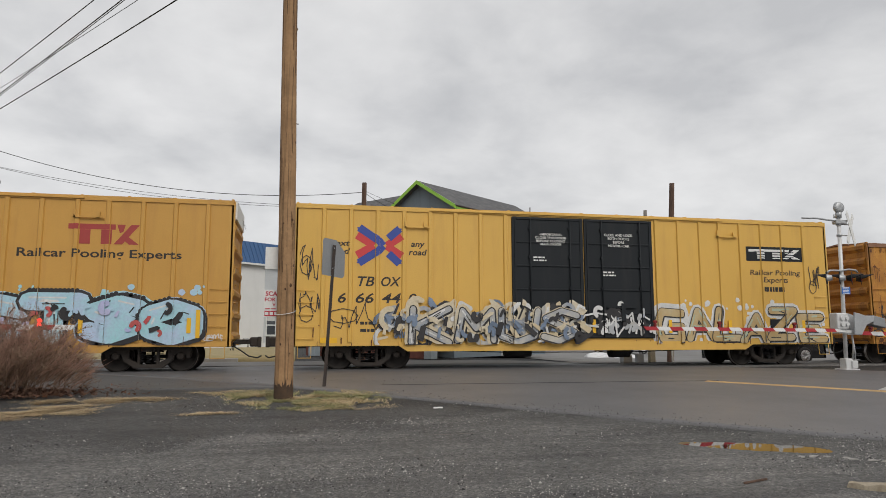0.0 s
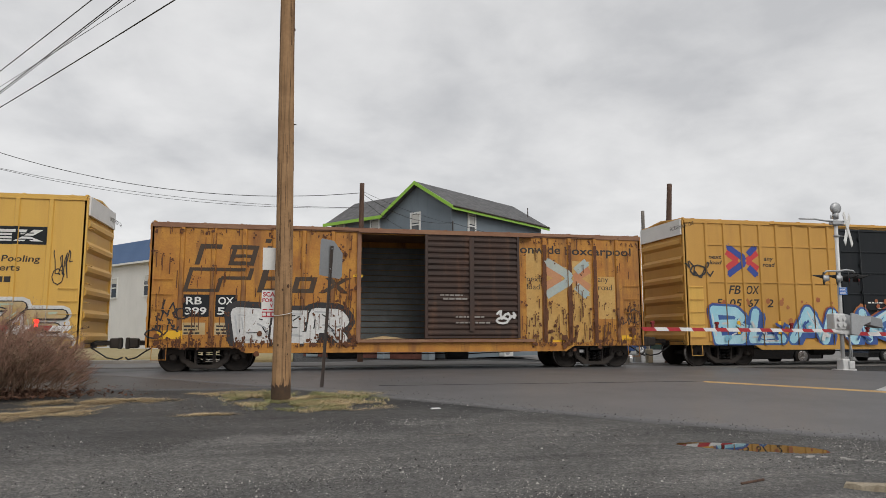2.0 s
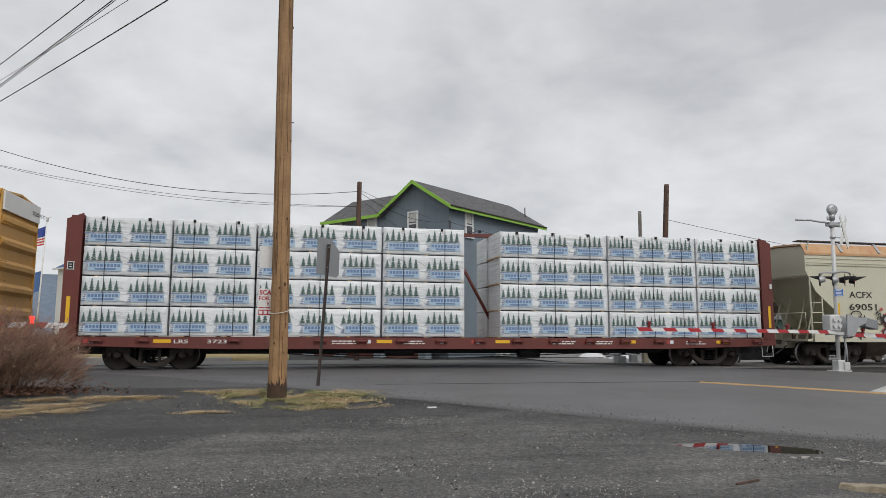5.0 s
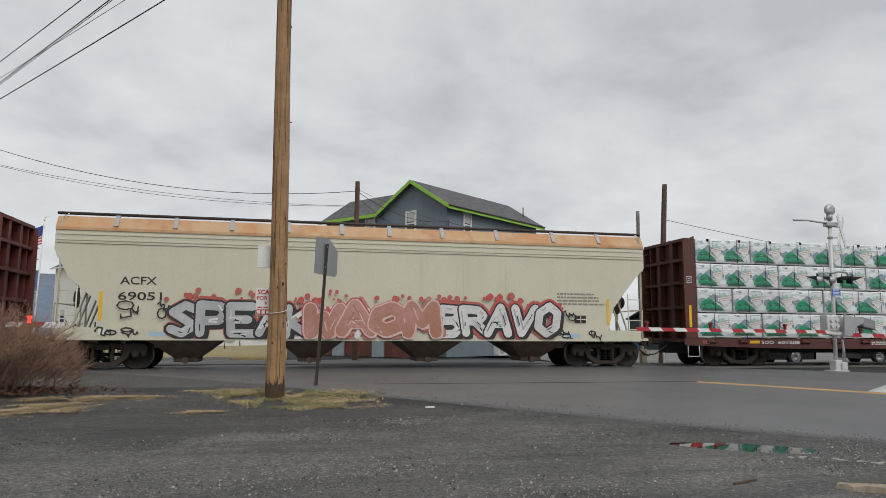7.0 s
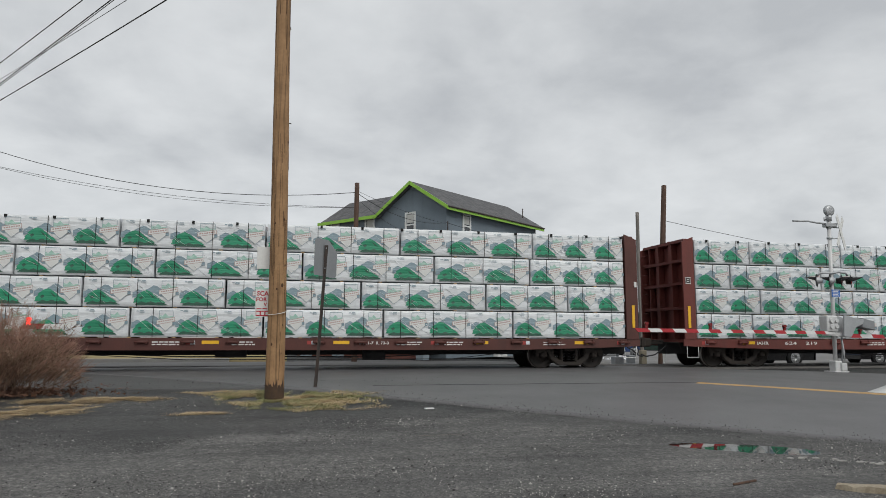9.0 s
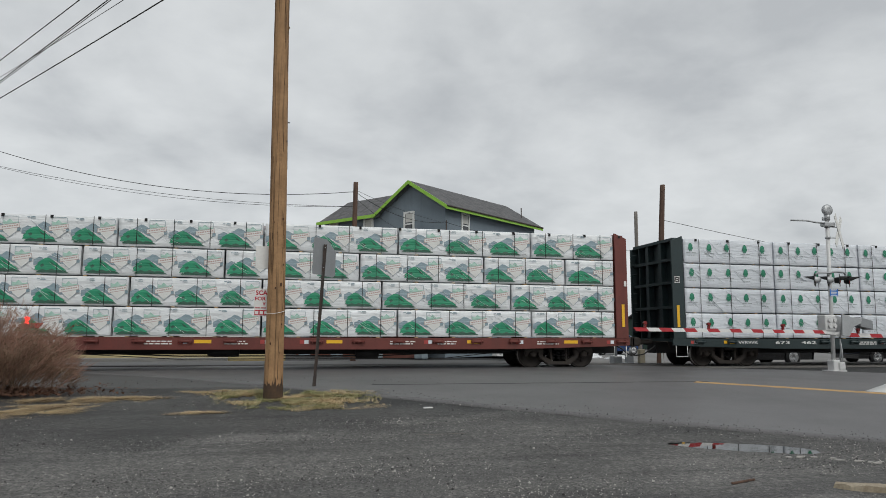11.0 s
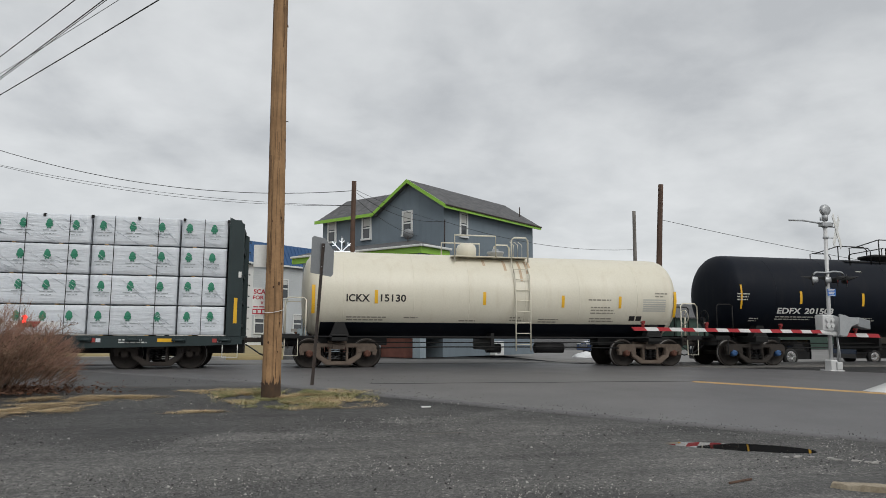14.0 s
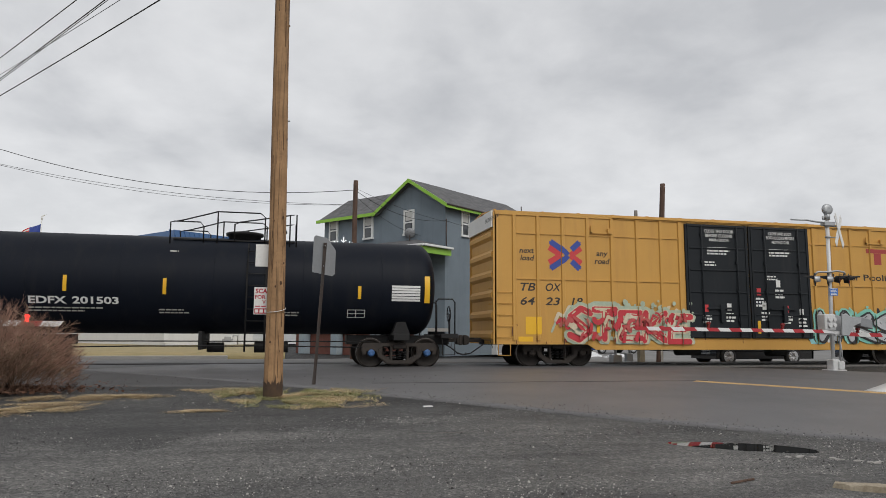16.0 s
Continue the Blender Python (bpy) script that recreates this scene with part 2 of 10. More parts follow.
def box(bm, x0, x1, y0, y1, z0, z1, mi=0, bevel=0.0):
    vs = [bm.verts.new((x, y, z)) for z in (z0, z1) for y in (y0, y1) for x in (x0, x1)]
    fs = [bm.faces.new([vs[i] for i in q]) for q in ((0, 2, 3, 1), (4, 5, 7, 6), (0, 1, 5, 4), (2, 6, 7, 3), (0, 4, 6, 2), (1, 3, 7, 5))]
    for f in fs:
        f.material_index = mi
    if bevel:
        edges = list({e for f in fs for e in f.edges})
        for f in bmesh.ops.bevel(bm, geom=edges, offset=bevel, segments=2, affect="EDGES", profile=0.5)["faces"]:
            f.material_index = mi
    return fs


def rod(bm, a, b, r0, r1=None, seg=8, mi=0, caps=True):
    """A round bar from a to b."""
    a, b = Vector(a), Vector(b)
    r1 = r0 if r1 is None else r1
    q = (b - a).to_track_quat("Z", "Y")
    rings = []
    for p, r_ in ((a, r0), (b, r1)):
        rings.append([bm.verts.new(p + q @ Vector((r_ * math.cos(2 * math.pi * i / seg), r_ * math.sin(2 * math.pi * i / seg), 0))) for i in range(seg)])
    for i in range(seg):
        j = (i + 1) % seg
        f = bm.faces.new((rings[0][i], rings[0][j], rings[1][j], rings[1][i]))
        f.smooth, f.material_index = True, mi
    if caps:
        bm.faces.new(rings[0][::-1]).material_index = mi
        bm.faces.new(rings[1]).material_index = mi


def pipe(bm, pts, r_, seg=6, mi=0):
    """A bent round bar."""
    pts = [Vector(p) for p in pts]
    rings = []
    for i, p in enumerate(pts):
        d = (pts[min(i + 1, len(pts) - 1)] - pts[max(i - 1, 0)]).normalized()
        up = Vector((0, 0, 1)) if abs(d.z) < 0.9 else Vector((0, 1, 0))
        s = d.cross(up).normalized()
        u = s.cross(d)
        rings.append([bm.verts.new(p + s * r_ * math.cos(2 * math.pi * k / seg) + u * r_ * math.sin(2 * math.pi * k / seg)) for k in range(seg)])
    for a, b in zip(rings, rings[1:]):
        for k in range(seg):
            j = (k + 1) % seg
            f = bm.faces.new((a[k], a[j], b[j], b[k]))
            f.smooth, f.material_index = True, mi
    bm.faces.new(rings[0][::-1]).material_index = mi
    bm.faces.new(rings[-1]).material_index = mi


def turned(bm, profile, axis="y", seg=24, mi=0, centre=(0, 0, 0)):
    """A turned solid: profile is (along, radius) pairs."""
    c = Vector(centre)
    rings = []
    for a, r_ in profile:
        ring = []
        for i in range(seg):
            p, q = r_ * math.cos(2 * math.pi * i / seg), r_ * math.sin(2 * math.pi * i / seg)
            ring.append(bm.verts.new(c + Vector({"x": (a, p, q), "y": (q, a, p), "z": (p, q, a)}[axis])))
        rings.append(ring)
    for a, b in zip(rings, rings[1:]):
        for k in range(seg):
            j = (k + 1) % seg
            f = bm.faces.new((a[k], a[j], b[j], b[k]))
            f.smooth, f.material_index = True, mi
    bm.faces.new(rings[0][::-1]).material_index = mi
    bm.faces.new(rings[-1]).material_index = mi


def slab(bm, outline, y0, y1, mi=0, plane="xz"):
    """A plate: an outline in the xz (or xy) plane given a thickness."""
    n = len(outline)
    put = (lambda p, d: (p[0], d, p[1])) if plane == "xz" else ((lambda p, d: (p[0], p[1], d)) if plane == "xy" else (lambda p, d: (d, p[0], p[1])))
    a = [bm.verts.new(put(p, y0)) for p in outline]
    b = [bm.verts.new(put(p, y1)) for p in outline]
    bm.faces.new(a).material_index = mi
    bm.faces.new(b[::-1]).material_index = mi
    for i in range(n):
        j = (i + 1) % n
        bm.faces.new((a[j], a[i], b[i], b[j])).material_index = mi


def mesh():
    return bmesh.new()


def tidy(bm):
    bmesh.ops.recalc_face_normals(bm, faces=bm.faces[:])
    return bm


def lettering(text, width, height, shear=0.0, bold=0.0, depth=0.0, align="LEFT"):
    """A bmesh of words in the built-in font, in the xz plane facing -y, its lower left corner at 0, stretched to width and height."""
    cu = bpy.data.curves.new("words", "FONT")
    cu.body, cu.shear, cu.offset, cu.extrude, cu.align_x = text, shear, bold, depth, align
    cu.resolution_u = 3
    ob = bpy.data.objects.new("words", cu)
    scene.collection.objects.link(ob)
    dg = bpy.context.evaluated_depsgraph_get()
    dg.update()
    me = bpy.data.meshes.new_from_object(ob.evaluated_get(dg))
    bm = bmesh.new()
    bm.from_mesh(me)
    bpy.data.objects.remove(ob)
    bpy.data.curves.remove(cu)
    bpy.data.meshes.remove(me)
    xs, ys = [v.co.x for v in bm.verts], [v.co.y for v in bm.verts]
    x0, y0 = min(xs), min(ys)
    sx, sy = width / (max(xs) - x0), height / (max(ys) - y0)
    for v in bm.verts:
        v.co = Vector(((v.co.x - x0) * sx, 0, (v.co.y - y0) * sy))
    return bm


def shifted(bm, x=0, y=0, z=0):
    for v in bm.verts:
        v.co += Vector((x, y, z))
    return bm


def joined(bm, other):
    """Adds other to bm."""
    me = bpy.data.meshes.new("join")
    other.to_mesh(me)
    other.free()
    bm.from_mesh(me)
    bpy.data.meshes.remove(me)
    return bm


def painted(bm, y, posts=(), proud=0.0):
    """Lays a flat painted shape on a car's side: it follows the posts, which stand proud of the sheet."""
    posts = [(*q, proud)[:3] for q in posts]
    for a, b, _ in posts:
        for x in (a, b):
            xs = [v.co.x for v in bm.verts]
            if xs and min(xs) < x < max(xs):
                cut = bmesh.ops.bisect_plane(bm, geom=bm.verts[:] + bm.edges[:] + bm.faces[:], dist=1e-5, plane_co=(x, 0, 0), plane_no=(1, 0, 0))
                bmesh.ops.split_edges(bm, edges=[e for e in cut["geom_cut"] if isinstance(e, bmesh.types.BMEdge) and e.is_valid])
    moved = {}
    for f in bm.faces:
        cx = f.calc_center_median().x
        moved[f] = max([q for a, b, q in posts if a < cx < b], default=0.0)
    done = set()
    for f, d in moved.items():
        for v in f.verts:
            if v not in done:
                done.add(v)
                v.co.y += y - d
    return bm

# ---- ground, roads and track ----
PUDDLE = Vector((5.45, 7.93))
PUDDLE_WAY = Vector((0.82, -0.57))


def lie(x, y):
    """Height of the ground: rail level by the track, a little lower towards the camera."""
    k = min(max((y - 6) / 13.0, 0), 1)
    fall = min(max((y - 24.4) / 4.5, 0), 1) * min(max((x - 8) / 8.0, 0), 1)
    return -0.32 * (1 - k * k * (3 - 2 * k)) - 0.33 * fall


def hollow(x, y):
    d = Vector((x, y)) - PUDDLE
    a, b = d.dot(PUDDLE_WAY), d.dot(Vector((-PUDDLE_WAY.y, PUDDLE_WAY.x)))
    return max(0.0, 0.05 - 0.016 * a) * math.exp(-((a / 0.95) ** 2 + (b / 0.27) ** 2))


def rough_ground(x, y):
    if not (-9 < x < 11 and 2 < y < 18):
        return 0.0
    return 0.012 * noise.noise((x * 0.9, y * 0.9, 0)) + 0.006 * noise.noise((x * 4, y * 4, 3)) - hollow(x, y)


def frange(a, b, s):
    return [a + s * i for i in range(int(round((b - a) / s)) + 1)]




def gravel_material():
    """Packed dark grit: cells of single stones, some pale, over patches that are drier or wetter."""
    m = surface("wet_dark_gravel_lot", (0.172, 0.166, 0.162), (0.106, 0.103, 0.101), 0.66, s1=0.55, s2=45, amount=1.0, bump=0.0, streak=(0.04, 0.039, 0.039), streak_amount=0.75, streak_scale=(0.35, 1.1, 1.0))
    n, l = m.node_tree.nodes, m.node_tree.links
    bsdf, tc = n["Principled BSDF"], next(k for k in n if k.type == "TEX_COORD")
    base = bsdf.inputs["Base Color"].links[0].from_socket
    cells = n.new("ShaderNodeTexVoronoi")
    cells.inputs["Scale"].default_value = 75
    l.new(tc.outputs["Object"], cells.inputs["Vector"])
    split = n.new("ShaderNodeSeparateColor")
    l.new(cells.outputs["Color"], split.inputs[0])
    ramp = n.new("ShaderNodeValToRGB")
    e = ramp.color_ramp.elements
    e[0].position, e[0].color = 0.0, (0.35, 0.35, 0.35, 1)
    e[1].position, e[1].color = 1.0, (2.0, 1.96, 1.88, 1)
    for p, v in ((0.45, 0.8), (0.8, 1.2), (0.95, 1.5)):
        k = ramp.color_ramp.elements.new(p)
        k.color = (v, v, v * 0.98, 1)
    l.new(split.outputs[0], ramp.inputs[0])
    wide = n.new("ShaderNodeTexVoronoi")
    wide.inputs["Scale"].default_value = 27
    l.new(tc.outputs["Object"], wide.inputs["Vector"])
    split2 = n.new("ShaderNodeSeparateColor")
    l.new(wide.outputs["Color"], split2.inputs[0])
    ramp2 = n.new("ShaderNodeValToRGB")
    e = ramp2.color_ramp.elements
    e[0].position, e[0].color = 0.0, (0.55, 0.55, 0.55, 1)
    e[1].position, e[1].color = 1.0, (1.7, 1.67, 1.6, 1)
    for p, v in ((0.5, 0.88), (0.88, 1.12), (0.97, 1.4)):
        k = ramp2.color_ramp.elements.new(p)
        k.color = (v, v, v * 0.98, 1)
    l.new(split2.outputs[1], ramp2.inputs[0])
    mul2 = n.new("ShaderNodeMixRGB")
    mul2.blend_type = "MULTIPLY"
    mul2.inputs[0].default_value = 1.0
    l.new(base, mul2.inputs[1])
    l.new(ramp2.outputs[0], mul2.inputs[2])
    base = mul2.outputs[0]
    mul = n.new("ShaderNodeMixRGB")
    mul.blend_type = "MULTIPLY"
    mul.inputs[0].default_value = 1.0
    l.new(base, mul.inputs[1])
    l.new(ramp.outputs[0], mul.inputs[2])
    # the back of the lot is black cinder grit; tyres have ground the front to a paler grey, with darker ruts along their way
    sep_ = n.new("ShaderNodeSeparateXYZ")
    l.new(tc.outputs["Object"], sep_.inputs[0])

    def calc(op, p, q):
        k = n.new("ShaderNodeMath")
        k.operation = op
        for i, v in ((0, p), (1, q)):
            if isinstance(v, (int, float)):
                k.inputs[i].default_value = v
            else:
                l.new(v, k.inputs[i])
        return k.outputs[0]

    def cloud(scale, detail, vector):
        k = n.new("ShaderNodeTexNoise")
        k.inputs["Scale"].default_value, k.inputs["Detail"].default_value, k.inputs["Roughness"].default_value = scale, detail, 0.65
        l.new(vector, k.inputs["Vector"])
        return k.outputs["Fac"]

    def tint(colour, fac, dark):
        k = n.new("ShaderNodeMixRGB")
        k.blend_type = "MULTIPLY"
        l.new(fac, k.inputs[0])
        l.new(colour, k.inputs[1])
        k.inputs[2].default_value = (dark, dark, dark * 1.02, 1)
        return k.outputs[0]

    across = calc("SUBTRACT", calc("SUBTRACT", sep_.outputs[1], calc("MULTIPLY", sep_.outputs[0], 0.4)), 9.9)
    worn = calc("ADD", across, calc("MULTIPLY", calc("SUBTRACT", cloud(0.9, 7.0, tc.outputs["Object"]), 0.5), 3.2))
    step = n.new("ShaderNodeMapRange")
    step.interpolation_type = "SMOOTHSTEP"
    step.inputs["From Min"].default_value, step.inputs["From Max"].default_value = -0.45, 0.35
    l.new(worn, step.inputs["Value"])
    col = tint(mul.outputs[0], step.outputs[0], 0.47)
    ruts = n.new("ShaderNodeMapping")
    ruts.inputs["Rotation"].default_value = (0, 0, radians(-22))
    ruts.inputs["Scale"].default_value = (0.22, 1.5, 1.0)
    l.new(tc.outputs["Object"], ruts.inputs["Vector"])
    rut = n.new("ShaderNodeMapRange")
    rut.inputs["From Min"].default_value, rut.inputs["From Max"].default_value = 0.46, 0.6
    l.new(cloud(1.0, 5.0, ruts.outputs[0]), rut.inputs["Value"])
    col = tint(col, rut.outputs[0], 0.6)
    # wet broken grit along the edge of the road
    along = calc("MULTIPLY", calc("ADD", sep_.outputs[0], sep_.outputs[1]), 0.7071)
    wet = n.new("ShaderNodeMapRange")
    wet.interpolation_type = "SMOOTHSTEP"
    wet.inputs["From Min"].default_value, wet.inputs["From Max"].default_value = 9.2, 10.75
    l.new(calc("ADD", along, calc("MULTIPLY", calc("SUBTRACT", cloud(1.6, 6.0, tc.outputs["Object"]), 0.5), 2.0)), wet.inputs["Value"])
    col = tint(col, wet.outputs[0], 0.55)
    l.new(col, bsdf.inputs["Base Color"])
    b = n.new("ShaderNodeBump")
    b.inputs["Strength"].default_value, b.inputs["Distance"].default_value = 0.8, 0.012
    l.new(cells.outputs["Distance"], b.inputs["Height"])
    b.invert = True
    l.new(b.outputs[0], bsdf.inputs["Normal"])
    return m


lot_gravel = gravel_material()
asphalt = surface("damp_asphalt", (0.118, 0.114, 0.116), (0.097, 0.094, 0.096), 0.5, s1=0.35, s2=120, amount=0.8, bump=0.3, bump_size=0.004)
asphalt_side = surface("older_asphalt", (0.075, 0.072, 0.072), (0.058, 0.056, 0.056), 0.55, s1=0.35, s2=120, amount=0.8, bump=0.3, bump_size=0.004)
lot_far = surface("pale_worn_asphalt", (0.19, 0.185, 0.18), (0.13, 0.127, 0.123), 0.75, s1=0.4, s2=60, amount=0.7)
kerb_stone = surface("pale_kerb_concrete", (0.42, 0.41, 0.39), (0.32, 0.31, 0.3), 0.8, s1=1.5, amount=0.6)
ballast = surface("crushed_ballast", (0.16, 0.15, 0.14), (0.09, 0.085, 0.08), 0.9, s1=6, s2=40, amount=1.0, bump=1.0, bump_size=0.03)
straw = surface("dead_lawn", (0.36, 0.28, 0.14), (0.26, 0.22, 0.11), 0.9, s1=1.2, s2=30, amount=0.9, bump=0.6, bump_size=0.02)
line_yellow = surface("worn_yellow_line", (0.5, 0.32, 0.13), (0.33, 0.22, 0.11), 0.6, s1=5, s2=40, amount=0.9, bump=0.1)
line_white = surface("worn_white_line", (0.72, 0.72, 0.7), (0.56, 0.56, 0.55), 0.6, s1=4, s2=40, amount=0.8, bump=0.1)
tar = surface("crack_filler_tar", (0.012, 0.012, 0.012), (0.02, 0.02, 0.02), 0.35, amount=0.5, bump=0.1)
water = glass_material("puddle_water", (0.02, 0.019, 0.017), 0.02)


def build_ground():
    xs = [-3500, -1500, -600, -250, -120, -60, -30, -15] + frange(-9, 11, 0.16) + [12, 14, 16, 20, 30, 60, 120, 250, 600, 1500, 3500]
    ys = [-3500, -1000, -300, -100, -40, -15, -5, 0] + frange(2, 18, 0.16) + [19, 24.4, 25.5, 27, 28.9, 45, 80, 160, 400, 1000, 3500]
    bm = mesh()
    grid = [[bm.verts.new((x, y, lie(x, y) + rough_ground(x, y) - 0.02 * (y > 18.5))) for x in xs] for y in ys]
    for a, b in zip(grid, grid[1:]):
        for i in range(len(xs) - 1):
            bm.faces.new((a[i], a[i + 1], b[i + 1], b[i])).smooth = True
    ob = part("ground", bm, lot_gravel)
    tagged(ob, "dark wet gravel lot with worn broken asphalt", "ground", kind="structure")


def strip(name, along, front, back, rows, lift, material, label, category="road"):
    """A paved strip between two plan lines, laid on the ground."""
    bm = mesh()
    grid = []
    for s in along:
        a, b = Vector(front(s)), Vector(back(s))
        line = [bm.verts.new((*a.lerp(b, k / rows), lie(*a.lerp(b, k / rows)) + lift)) for k in range(rows + 1)]
        # its edge is turned down into the ground
        grid.append([bm.verts.new((a.x, a.y, lie(a.x, a.y) - 0.05))] + line)
    for p, q in zip(grid, grid[1:]):
        for k in range(rows + 1):
            bm.faces.new((p[k], q[k], q[k + 1], p[k + 1])).smooth = True
    bmesh.ops.recalc_face_normals(bm, faces=bm.faces[:])
    if sum(f.normal.z for f in bm.faces) < 0:
        bmesh.ops.reverse_faces(bm, faces=bm.faces[:])
    return tagged(part(name, bm, material), label, category, kind="structure")


E1, N1 = Vector((0.7071, -0.7071)), Vector((0.7071, 0.7071))


def road_point(a, b):
    return E1 * a + N1 * b


def ragged(s, size=0.06):
    return size * noise.noise((s * 1.7, 0.3, 7)) + size * 0.6 * noise.noise((s * 6, 2.3, 1))


SIDE_EDGE = ((-90, 18.0), (-20, 16.3), (-4, 15.6), (-2, 15.35), (0.5, 15.2), (1.97, 14.71), (2.77, 13.33), (4.34, 10.86), (4.9, 10.3))


def side_front(x):
    for (x0, y0), (x1, y1) in zip(SIDE_EDGE, SIDE_EDGE[1:]):
        if x <= x1:
            return y0 + (y1 - y0) * (x - x0) / (x1 - x0)
    return SIDE_EDGE[-1][1]


def rail_profile(bm, x0, x1, y):
    out = [(-0.036, 0), (0.036, 0), (0.036, -0.03), (0.01, -0.045), (0.01, -0.13), (0.07, -0.15), (0.07, -0.165), (-0.07, -0.165), (-0.07, -0.15), (-0.01, -0.13), (-0.01, -0.045), (-0.036, -0.03)]
    slab(bm, [(y + p, z) for p, z in out], x0, x1, plane="yz")


def build_roads():
    # the main road crosses the track at 45 degrees
    strip("road", frange(-19, 60, 0.35), lambda a: road_point(a, 10.75 + ragged(a)), lambda a: road_point(a, 24.3), 34, 0.014, asphalt, "damp dark asphalt road over a level crossing")
    strip("side_street", frange(-90, -10, 4) + frange(-9, 4.9, 0.1), lambda x: (x, side_front(x) + ragged(x)), lambda x: (x, 21.3), 16, 0.008, asphalt_side, "older damp asphalt street beside the track")
    strip("crossing_apron", frange(-19.0, 9.5, 1.5), lambda x: (x, 21.25), lambda x: (x, 24.35), 4, 0.004, asphalt_side, "asphalt apron between and beside the rails", "crossing")
    strip("far_street", frange(-120, 8, 8) + frange(9, 17, 1) + frange(20, 120, 10), lambda x: (x, 24.4), lambda x: (x, 28.4), 5, 0.024, lot_far, "pale grey street behind the track")
    strip("parking_lot", frange(12, 90, 6), lambda x: (x, 28.4), lambda x: (x, 60.0), 4, 0.012, lot_far, "pale worn asphalt parking lot")
    strip("track_bed", frange(11, 101, 6), lambda x: (x, 20.9), lambda x: (x, 24.4), 3, 0.006, ballast, "grey crushed stone track bed", "track bed")
    strip("track_bed_far", frange(-119, -19, 10), lambda x: (x, 21.3), lambda x: (x, 24.4), 3, 0.006, ballast, "grey crushed stone track bed", "track bed")
    bm = mesh()
    for y in (TRACK - 0.7535, TRACK + 0.7535):
        rail_profile(bm, -400, 400, y)
    tagged(part("rails", tidy(bm), wheel_tread), "pair of worn bright steel rails", "rail track", kind="structure")
    for k, name in ((-0.085, "centre_line"), (0.085, "centre_line")):
        strip(name, frange(-3.9, 40, 0.5), lambda a: road_point(a, 17.66 + k - 0.065), lambda a: road_point(a, 17.66 + k + 0.065), 1, 0.022, line_yellow, "worn yellow centre line on asphalt", "road marking")
    strip("stop_line", frange(17.85, 24.0, 0.4), lambda b: road_point(-0.45 + 0.18 * (b - 17.56), b), lambda b: road_point(0.25 + 0.18 * (b - 17.56), b), 2, 0.022, line_white, "worn white stop line on asphalt", "road marking")
    strip("tar_seam", frange(1.9, 10.2, 0.25), lambda x: (x, 15.62 - 0.03 * x + ragged(x, 0.05)), lambda x: (x, 15.66 - 0.03 * x + ragged(x, 0.05)), 1, 0.020, tar, "black tar seam in the asphalt", "road marking")
    bm = mesh()
    box(bm, -120, -2.2, 28.4, 28.62, -0.02, 0.16, bevel=0.02)
    tagged(part("kerb", bm, kerb_stone), "pale concrete kerb along the lawn", "kerb", kind="structure")
    strip("lawn", frange(-120, -2, 8), lambda x: (x, 28.62), lambda x: (x, 75.0), 6, 0.12, straw, "dead straw-coloured lawn", "lawn")
    bm = mesh()
    n = 48
    ring = [bm.verts.new((*(PUDDLE + PUDDLE_WAY * 1.6 * math.cos(2 * math.pi * i / n) + Vector((-PUDDLE_WAY.y, PUDDLE_WAY.x)) * 0.5 * math.sin(2 * math.pi * i / n)), -0.318)) for i in range(n)]
    bm.faces.new(ring)
    tagged(part("puddle", bm, water), "still rain puddle in the gravel", "puddle", kind="structure")


STONE_CORNERS = ((1, 0, 0), (0, 1, 0), (-1, 0, 0), (0, -1, 0), (0, 0, 1), (0, 0, -1))


def pebble(verts, faces, mats, p, s, mi):
    """One chip of stone, added to the lists of a mesh."""
    q = Euler((random.random() * 6, random.random() * 6, random.random() * 6)).to_matrix()
    o = len(verts)
    for a, b, c in STONE_CORNERS:
        v = q @ Vector((a * s * random.uniform(0.6, 1.1), b * s * random.uniform(0.6, 1.1), c * s * random.uniform(0.4, 0.8)))
        verts.append((p[0] + v.x, p[1] + v.y, p[2] + v.z))
    for i in range(4):
        j = (i + 1) % 4
        faces.extend(((o + i, o + j, o + 4), (o + j, o + i, o + 5)))
        mats.extend((mi, mi))


